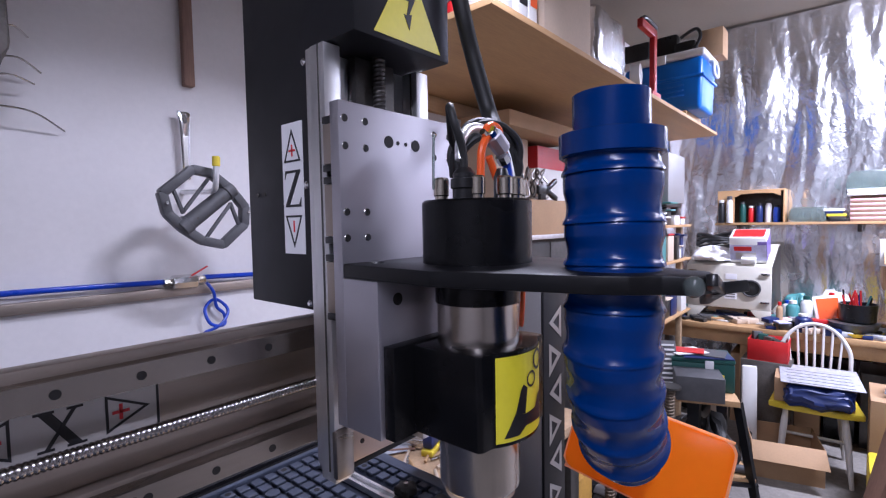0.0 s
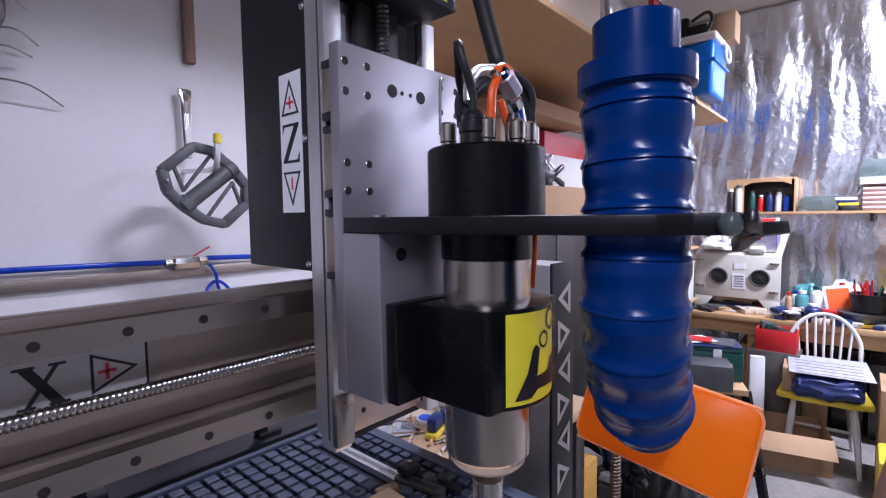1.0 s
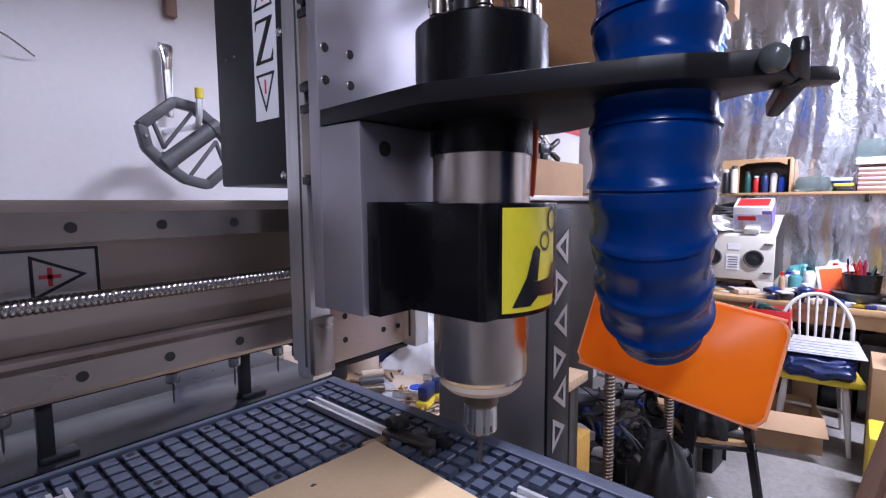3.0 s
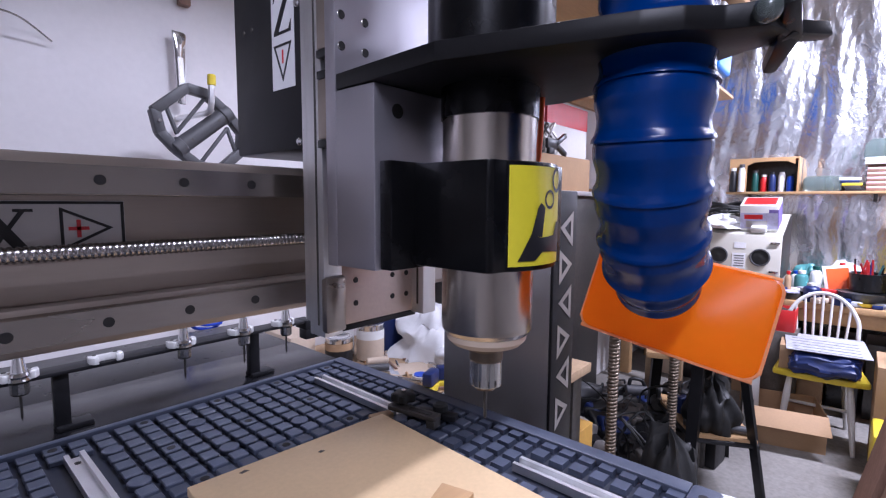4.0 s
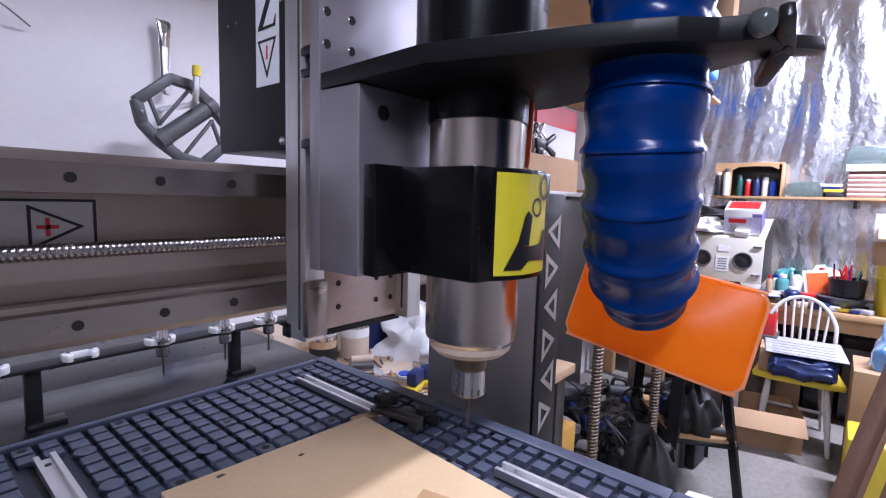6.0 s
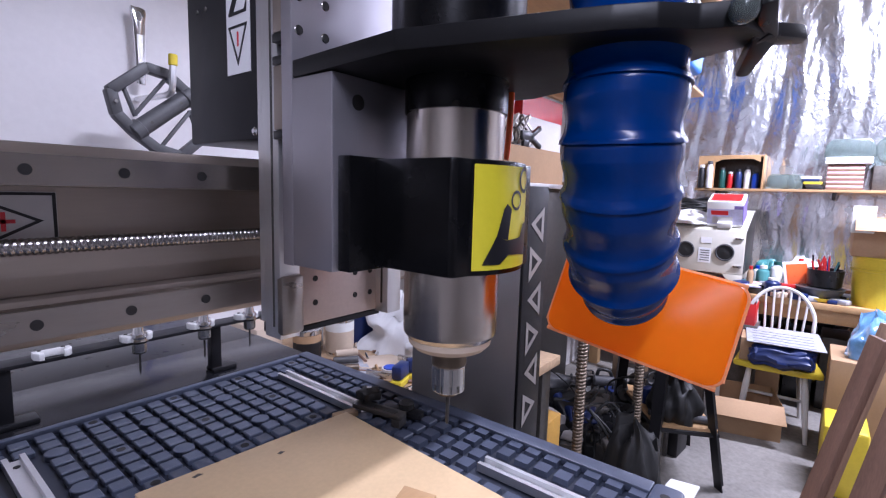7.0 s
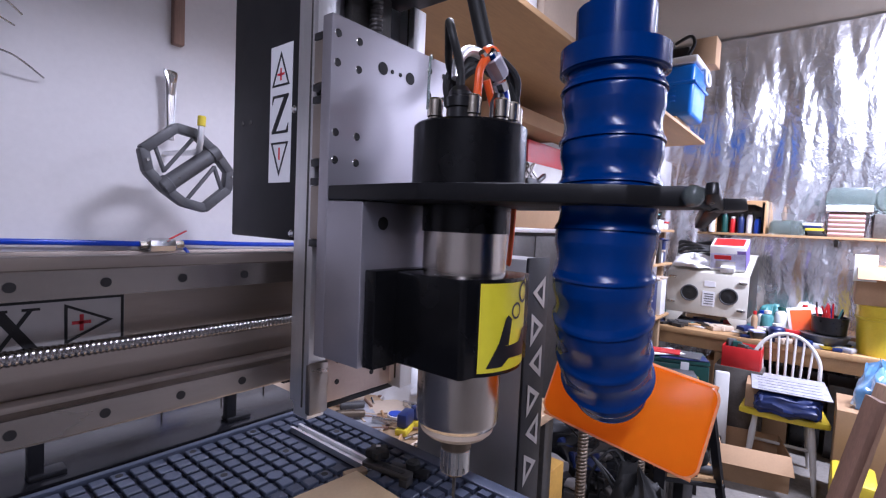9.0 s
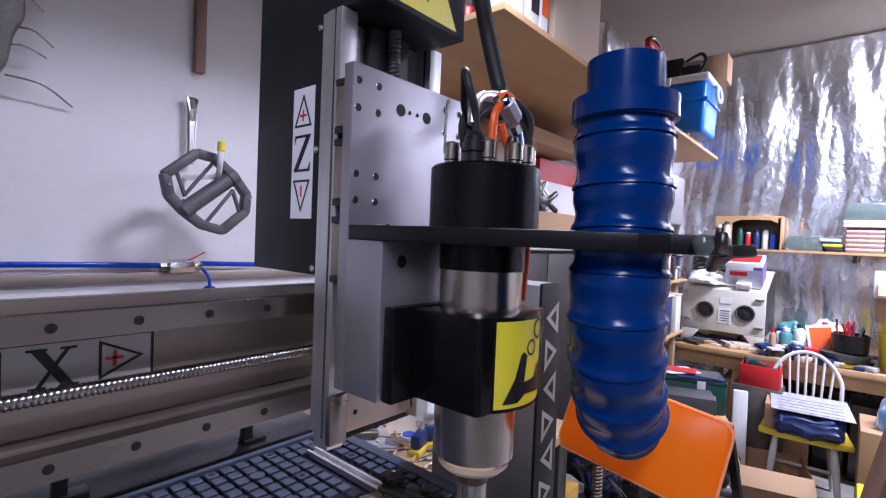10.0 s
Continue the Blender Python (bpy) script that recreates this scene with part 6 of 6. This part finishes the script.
part("lilac_front", box(-0.0712, -0.0702, -0.118, 0.128, 0.020, 0.150, m=mg), M_LILAC, gb)
part("white_flap", box(-0.12, -0.072, -0.05, 0.05, 0.004, 0.05, 0.004, m=mg), M_PAPER, gb)
rag(4.37, 0.43, 1.34, 0.15, 0.10, 12.0, M_CLOTH, "crumpled white rag on the blasting cabinet")
bg = thing("grey_hose_heap", (4.62, 0.48, 1.40), "heap of dark hose on the cabinet", "hose")
for k in range(4):
    c = Vector((4.62, 0.46, 1.46 + 0.022 * k))
    ring = [c + Vector((0.10 * math.cos(a), 0.14 * math.sin(a), 0.02 * math.sin(2 * a + k))) for a in [2 * math.pi * i / 9 for i in range(10)]]
    part("loop", tube(ring, 0.014, 8), M_RUBBER, bg)
junkc = thing("blasting_scraps", (4.4, 0.3, ZE), "magazines and parts under the cabinet", "papers")
for k in range(6):
    part("sheet", box(-0.07, 0.07, -0.10, 0.10, 0, 0.012, 0.002, m=pose(4.33, 0.10 + 0.075 * k, ZE + 0.013 * (k % 3), 0, 0, 25 * k)), (M_PAPER, M_CARD2, M_DARKM, M_PAPER, M_PLY, M_GREYPL)[k], junkc)

# shelf on the foil wall
ws = thing("end_wall_shelf", (4.8, -0.3, 1.62), "narrow wooden shelf fixed to the foil-covered wall", "shelf")
part("board", box(4.66, 4.93, -1.6, 0.47, 1.620, 1.640, 0.002), M_PLY, ws)
for y in (-1.3, -0.5, 0.3):
    part("bracket", box(4.70, 4.92, y - 0.012, y + 0.012, 1.56, 1.6195, 0.002), M_DARKM, ws)
ZW = 1.6415
cr = thing("open_crate", (4.8, 0.2, ZW), "open wooden crate standing on its side with spray cans", "crate")
part("back", box(4.90, 4.915, -0.03, 0.46, ZW, ZW + 0.28, 0.001), M_DARKM, cr)
for a, b, c, d in ((-0.03, -0.018, 0, 0.28), (0.448, 0.46, 0, 0.28), (-0.018, 0.448, 0.265, 0.28)):
    part("side", box(4.70, 4.90, a, b, ZW + c, ZW + d, 0.001), M_PLY, cr)
part("left_panel", box(4.695, 4.70, 0.33, 0.46, ZW, ZW + 0.28), M_PLY, cr)
part("arched_front", prism([(0.0, 0.265), (0.33, 0.265), (0.33, 0.22), (0.28, 0.245), (0.165, 0.25), (0.05, 0.245), (0.0, 0.22)], 0, 0.004, m=Matrix(((0, 0, -1, 4.70), (1, 0, 0, 0), (0, 1, 0, ZW), (0, 0, 0, 1)))), M_PLY, cr)
random.seed(3)
cols = [M_INK, M_WHITEPL, M_GREEN, M_REDPL, M_NAVY, M_PAPER, M_BLUEPL]
for k, c in enumerate(cols):
    y = 0.425 - 0.062 * k - (0.02 if k > 1 else 0)
    bottle(4.67 if k < 2 else 4.78 + 0.025 * (k % 2), y, ZW, 0.026, (0.20, 0.23)[k] if k < 2 else 0.145 + 0.02 * (k % 3), c, random.choice([M_WHITEPL, M_INK, M_GREYPL]), "small spray can among others on the shelf", "spray can", 0.7, "spray cans")
gx = thing("clear_bag", (4.8, -0.15, ZW), "crumpled clear plastic bag on the shelf", "bag")
t = box(4.70, 4.88, -0.30, -0.06, ZW, ZW + 0.12, 0.03, seg=3)
for v in t.verts:
    v.co += Vector((0.02 * noise.noise(v.co * 15), 0.02 * noise.noise(v.co * 17), 0.0))
part("bag", t, M_CLEAR, gx)
for k, (mt, w) in enumerate(((M_INK, 0.1), (M_DARKM, 0.09), (M_YPAINT, 0.1), (M_NAVY, 0.08), (M_PAPER, 0.09))):
    solid("flat_book", box(4.70, 4.88, -0.32 - w, -0.32 + 0.01 * k, ZW + 0.0205 * k, ZW + 0.0205 * k + 0.02, 0.002, m=Matrix.Identity(4)), mt, "flat book in a small pile on the shelf", "book", "books on the wall shelf")
for k in range(11):
    solid("pink_pad", box(4.69, 4.89, -0.66, -0.44, ZW + 0.0175 * k, ZW + 0.0175 * k + 0.016, 0.002), M_PINK if k % 2 else M_WALNUT, "flat pink-edged paper pad in a stack on the shelf", "pad", "stack of pads")
for k in range(2):
    solid("white_tray", box(4.67, 4.90, -0.70, -0.42, ZW + 0.195 + 0.026 * k, ZW + 0.22 + 0.026 * k, 0.006), M_WHITEPL, "flat white plastic tray on the stack", "tray")
cbn = thing("clear_bin", (4.79, -0.56, ZW + 0.25), "translucent domed plastic bin on the stack", "bin")
part("dome", prism([(-0.15, 0), (0.15, 0), (0.145, 0.09), (0.11, 0.135), (-0.11, 0.135), (-0.145, 0.09)], -0.10, 0.10, 0.012, m=Matrix(((0, 0, 1, 4.79), (1, 0, 0, -0.56), (0, 1, 0, ZW + 0.248), (0, 0, 0, 1)))), M_CLEAR, cbn)
cb2 = thing("clear_drum", (4.79, -0.85, ZW), "round translucent plastic tub on the shelf", "tub")
part("tub", rod((4.70, -0.82, ZW + 0.30), (4.90, -0.82, ZW + 0.30), 0.115, seg=28, bev=0.01), M_CLEAR, cb2)
part("stand", box(4.72, 4.90, -0.93, -0.71, ZW, ZW + 0.182, 0.004), M_JUNK, cb2)
carton("shelf_carton", 4.68, 4.92, -1.35, -0.96, ZW, ZW + 0.26, M_CARD, "tan cardboard box on the end shelf", tape=False)

# clutter on the end bench
def bucket(x, y, z, r, h, material, label):
    b = thing("bucket", (x, y, z), label, "bucket")
    m = Matrix.Translation((x, y, z))
    part("shell", lathe([(r * 0.88, 0), (r * 0.97, h * 0.7), (r * 1.03, h * 0.71), (r * 1.03, h * 0.75), (r * 0.98, h * 0.76), (r, h * 0.97), (r * 1.04, h * 0.98), (r * 1.04, h)], m, 32), material, b)
    part("handle", tube([(x - r, y, z + h * 0.8), (x - r * 0.9, y - r * 0.4, z + h * 0.5), (x - r * 0.6, y - r * 0.9, z + h * 0.45), (x, y - r * 1.03, z + h * 0.8)], 0.004, 8), M_STEEL, b, "wire handle")
    return b


bucket(4.28, -0.80, ZE, 0.165, 0.34, M_YPAINT, "yellow plastic bucket on the workbench")
cb = carton("open_box", 4.14, 4.50, -1.05, -0.62, ZE + 0.3415, ZE + 0.60, M_CARD, "open cardboard box on top of the bucket", open_top=True)
solid("white_card", box(4.13, 4.138, -0.72, -0.60, ZE + 0.50, ZE + 0.68, 0.002), M_PAPER, "white card leaning on the open box", "card")
tray = thing("yellow_tray", (4.25, -0.50, ZE), "round yellow tray on the workbench", "tray")
part("dish", lathe([(0.10, 0), (0.15, 0.006), (0.165, 0.03), (0.16, 0.03), (0.145, 0.012)], Matrix.Translation((4.27, -0.48, ZE)), 28), M_YPAINT, tray)
gd = thing("grey_bowl", (4.27, -0.46, ZE + 0.03), "grey plastic bowl in the yellow tray", "bowl")
part("bowl", lathe([(0.09, 0.0), (0.125, 0.03), (0.145, 0.075), (0.11, 0.078)], Matrix.Translation((4.27, -0.48, ZE + 0.012)), 28), M_GREYPL, gd)
pot = thing("pen_pot", (4.27, -0.46, ZE + 0.09), "black pot stuffed with pens and tools", "pen pot")
part("pot", lathe([(0.090, 0), (0.102, 0.01), (0.110, 0.130), (0.100, 0.130), (0.085, 0.02)], Matrix.Translation((4.27, -0.50, ZE + 0.091)), 28), M_BLACKPL, pot)
random.seed(12)
for k in range(14):
    a = random.uniform(0, 6.28)
    q = Vector((4.27 + 0.07 * math.cos(a), -0.50 + 0.07 * math.sin(a), ZE + 0.14))
    part("pen", rod(q, q + Vector((random.uniform(-.04, .04), random.uniform(-.05, .05), random.uniform(0.10, 0.18))), 0.006, seg=8), random.choice([M_REDPL, M_BLUEPL, M_INK, M_WHITEPL, M_TEAL]), pot)
oc = thing("orange_card", (4.35, -0.33, ZE), "orange-red card in a white frame leaning on the bench", "card")
part("frame", box(-0.005, 0.005, -0.085, 0.085, 0, 0.19, 0.002, m=pose(4.32, -0.355, ZE + 0.067, 0, 14, 8) @ Matrix.Rotation(radians(-9), 4, "X")), M_PAPER, oc)
part("face", box(-0.0075, -0.0052, -0.065, 0.065, 0.02, 0.17, m=pose(4.32, -0.355, ZE + 0.067, 0, 14, 8) @ Matrix.Rotation(radians(-9), 4, "X")), M_ORTUBE, oc, "orange-red face")
part("book", box(4.24, 4.40, -0.40, -0.20, ZE, ZE + 0.065, 0.004), M_NAVY, oc)
for x, y, r, h, mt, cm in ((4.20, -0.055, 0.022, 0.20, M_CARD, M_REDPL), (4.17, -0.20, 0.05, 0.13, M_NAVY, M_WHITEPL), (4.40, -0.12, 0.045, 0.19, M_TEAL, M_WHITEPL), (4.5, -0.20, 0.04, 0.22, M_WHITEPL, M_GREEN), (4.52, -0.08, 0.04, 0.17, M_PAPER, M_BLUEPL), (4.22, -0.33, 0.03, 0.06, M_PINK, M_INK), (4.48, -0.35, 0.03, 0.26, M_PAPER, M_REDPL)):
    bottle(x, y, ZE if not (4.24 < x < 4.40 and -0.40 < y < -0.20) else ZE + 0.066, r, h, mt, cm, "plastic bottle among the clutter on the workbench", "bottle", 0.5, "bottles on the bench")
random.seed(91)
for k in range(130):
    x, y = random.uniform(4.13, 4.66), random.uniform(-0.62, 0.95)
    s = random.uniform(0.012, 0.05)
    solid("small_part", box(-s, s, -s * 1.5, s * 1.5, 0, s, s * 0.2, m=pose(x, y, ZE, 0, 0, random.uniform(0, 180))), random.choice([M_DARKM, M_BLACKPL, M_NEWS, M_TEAL, M_REDPL, M_NAVY, M_CARD2, M_WALNUT, M_DARKM]), "small part lying among the clutter on the workbench", "small part", "small parts")

rag(4.55, -0.36, ZE, 0.13, 0.24, 41.0, M_PAPER, "crumpled white wrapping paper at the back of the bench", "paper_heap")
rag(4.60, -0.14, ZE, 0.10, 0.20, 47.0, M_TEAL, "bundled teal cloth at the back of the bench", "cloth")
random.seed(17)
for k in range(16):
    x, y = random.uniform(4.14, 4.34), random.uniform(-0.36, 0.02)
    w, h = random.uniform(0.03, 0.07), random.uniform(0.012, 0.03)
    solid("pocket_book", box(-w, w, -w * 0.7, w * 0.7, 0, h, 0.003, m=pose(x, y, ZE + 0.052, random.uniform(-6, 6), random.uniform(-6, 6), random.uniform(0, 180))), random.choice([M_PAPER, M_NEWS, M_NAVY, M_PINK, M_REDPL, M_LILAC, M_CARD2]), "small booklet lying loose on the bench clutter", "booklet", "booklets")

# ---- Windsor chair with papers ----
ch = thing("windsor_chair", (3.85, -0.3, 0.0), "white hoop-back chair with a yellow seat, loaded with papers", "chair")
seat = [(-0.21, -0.245), (0.19, -0.21), (0.21, -0.08), (0.21, 0.08), (0.19, 0.21), (-0.21, 0.245), (-0.24, 0.13), (-0.24, -0.13)]
mc = pose(3.85, -0.29, 0.0, 0, 0, 4)
part("seat", prism(seat, 0.43, 0.47, 0.010, m=mc), M_YPAINT, ch, "yellow painted seat")
for x, y in ((-0.17, -0.15), (-0.17, 0.15), (0.16, -0.14), (0.16, 0.14)):
    p, q = mc @ Vector((x, y, 0.432)), mc @ Vector((x * 1.35, y * 1.25, 0.0))
    part("leg", tube([p, p.lerp(q, 0.3), p.lerp(q, 0.6), q], 0.02, 10, radii=[0.014, 0.021, 0.018, 0.012]), M_WPAINT, ch)
part("stretcher", rod(mc @ Vector((0, -0.17, 0.2)), mc @ Vector((0, 0.17, 0.2)), 0.011), M_WPAINT, ch)
hoop = [mc @ Vector((0.17 + 0.07 * math.sin(math.pi * u) , 0.215 * math.cos(math.pi * u) * (1.0 if abs(math.cos(math.pi * u)) < 0.95 else 0.93), 0.465 + 0.46 * math.sin(math.pi * u) ** 0.62)) for u in [i / 14 for i in range(15)]]
part("hoop", tube(hoop, 0.013, 10), M_WPAINT, ch, "bent white back hoop")
for k in range(7):
    y = -0.15 + 0.05 * k
    zt = 0.465 + 0.46 * (1 - (y / 0.215) ** 2) ** 0.31
    part("spindle", rod(mc @ Vector((0.17, y * 0.8, 0.468)), mc @ Vector((0.17 + 0.07 * (1 - (y / 0.215) ** 2) ** 0.5, y, zt)), 0.008, seg=8), M_WPAINT, ch)
pb = thing("paper_box", (3.80, -0.29, 0.471), "shallow cardboard box of papers on the chair seat", "box")
mpb = pose(3.78, -0.29, 0.4715, 0, 0, 4)
part("tray", box(-0.13, 0.17, -0.20, 0.21, 0, 0.155, 0.004, m=mpb), M_CARD, pb)
sag = box(-0.215, -0.10, -0.19, 0.15, 0.004, 0.13, 0.035, m=mpb)
bmesh.ops.subdivide_edges(sag, edges=sag.edges[:], cuts=4, use_grid_fill=True)
for v in sag.verts:
    v.co += noise.noise_vector(v.co * 18) * 0.026 + noise.noise_vector(v.co * 48) * 0.014
part("bag", sag, M_NAVY, pb, "crumpled dark blue plastic bag", smooth=40)
part("sheet", box(-0.19, 0.20, -0.235, 0.185, 0.160, 0.166, 0.002, m=mpb @ pose(0, 0, 0, 0, -3, 3)), M_NEWS, pb, "printed sheets")
for k in range(5):
    part("print_line", box(-0.17 + 0.06 * k, -0.162 + 0.06 * k, -0.19, 0.15, 0.1663, 0.167, m=mpb @ pose(0, 0, 0, 0, -3, 3)), M_GREYPL, pb)
carton("floor_box", 3.50, 3.86, -0.33, 0.06, 0.0, 0.24, M_CARD, "open cardboard box on the concrete floor", open_top=True, yaw=14)
cn = thing("white_canister", (3.62, 0.06, 0.0), "flat white plastic panel standing beside the chair", "panel")
part("panel", box(-0.02, 0.02, -0.045, 0.045, 0, 0.66, 0.01, m=pose(3.66, 0.05, 0, 0, 4, 15)), M_WHITEPL, cn)
part("knob", lathe([(0.02, 0), (0.02, 0.02)], face_frame((3.652, 0.05, 0.2), (0, -1, 0), (0, 0, 1)), 12), M_INK, cn)
rb = thing("red_bin", (3.98, 0.0, 0.60), "red plastic parts bin beside the bench", "bin")
mrb = pose(3.98, -0.02, 0.66)
for a, b, c, d in ((-0.10, -0.095, -0.12, 0.12), (0.095, 0.10, -0.12, 0.12), (-0.095, 0.095, -0.12, -0.115), (-0.095, 0.095, 0.115, 0.12)):
    part("side", box(a, b, c, d, 0.005, 0.15, 0.001, m=mrb), M_REDPL, rb)
part("base", box(-0.10, 0.10, -0.12, 0.12, 0, 0.0048, m=mrb), M_REDPL, rb)
for k in range(5):
    part("part_inside", box(-0.03, 0.03, -0.02, 0.02, 0.005, 0.14 + 0.01 * k, 0.004, m=mrb @ pose(-0.05 + 0.025 * k, -0.08 + 0.04 * k, 0, 0, 0, 30 * k)), (M_GREEN, M_DARKM, M_JUNK, M_GREEN, M_GREYPL)[k], rb)
carton("stacked_box", 3.87, 4.09, -0.16, 0.14, 0.0, 0.659, M_JUNK, "dark grimy box under the red bin", tape=False)

# ---- leaning boards and right-hand clutter ----
M_SAP = mat("pale_walnut_edge", (0.36, 0.23, 0.15), 0.55, var=0.3, scale=6, fine=90, bump=0.15, stretch=(3, 3, 0.25))
for k, (y0, y1, z1, w, x) in enumerate(((-0.350, -0.590, 1.185, 0.055, 1.62), (-0.385, -0.612, 1.215, 0.045, 1.66), (-0.465, -0.672, 1.155, 0.060, 1.58), (-0.515, -0.735, 1.17, 0.045, 1.66), (-0.600, -0.80, 1.13, 0.075, 1.57))):
    a, b = Vector((x - 0.05, y0, 0)), Vector((x + 0.03 * k * 0.3, y1, z1))
    d = b - a
    m = Matrix.Translation(a) @ d.to_track_quat("Z", "Y").to_matrix().to_4x4() @ pose(0, 0, 0, 0, 0, 20 + 9 * k)
    solid("leaning_board", box(-w / 2, w / 2, -0.011, 0.011, 0.004, d.length, 0.002, m=m), (M_WALNUT, M_SAP, M_WALNUT, M_SAP, M_WALNUT)[k], "rough walnut board leaning in a bundle", "board", "leaning boards", at=a)
yp = thing("yellow_bin", (3.2, -0.62, 0), "yellow plastic bin standing on the floor", "bin")
part("bin", box(3.05, 3.35, -0.74, -0.55, 0, 0.38, 0.02), M_YPAINT, yp)
carton("right_box", 3.45, 3.85, -1.0, -0.56, 0.0, 0.633, M_CARD, "cardboard box standing behind the leaning boards", tape=False)
M_BLUEBAG = mat("blue_film", (0.22, 0.46, 0.78), 0.16, trans=0.35, var=0.25, scale=9, fine=60, bump=0.6)
rag(3.62, -0.740, 0.634, 0.105, 0.26, 31.0, M_BLUEBAG, "crumpled clear blue plastic bag on a cardboard box", "plastic_bag")
solid("paper_sheet", prism([(2.116, -0.024), (2.134, -0.136), (1.977, -0.129), (1.973, -0.008)], 0.3, 0.31, 0.002), M_PAPER, "sheet of white card lying on a crate by the router", "card")
carton("low_crate", 1.953, 2.104, -0.126, -0.018, 0.0, 0.2995, M_JUNK, "dull grey crate under a white card", tape=False)
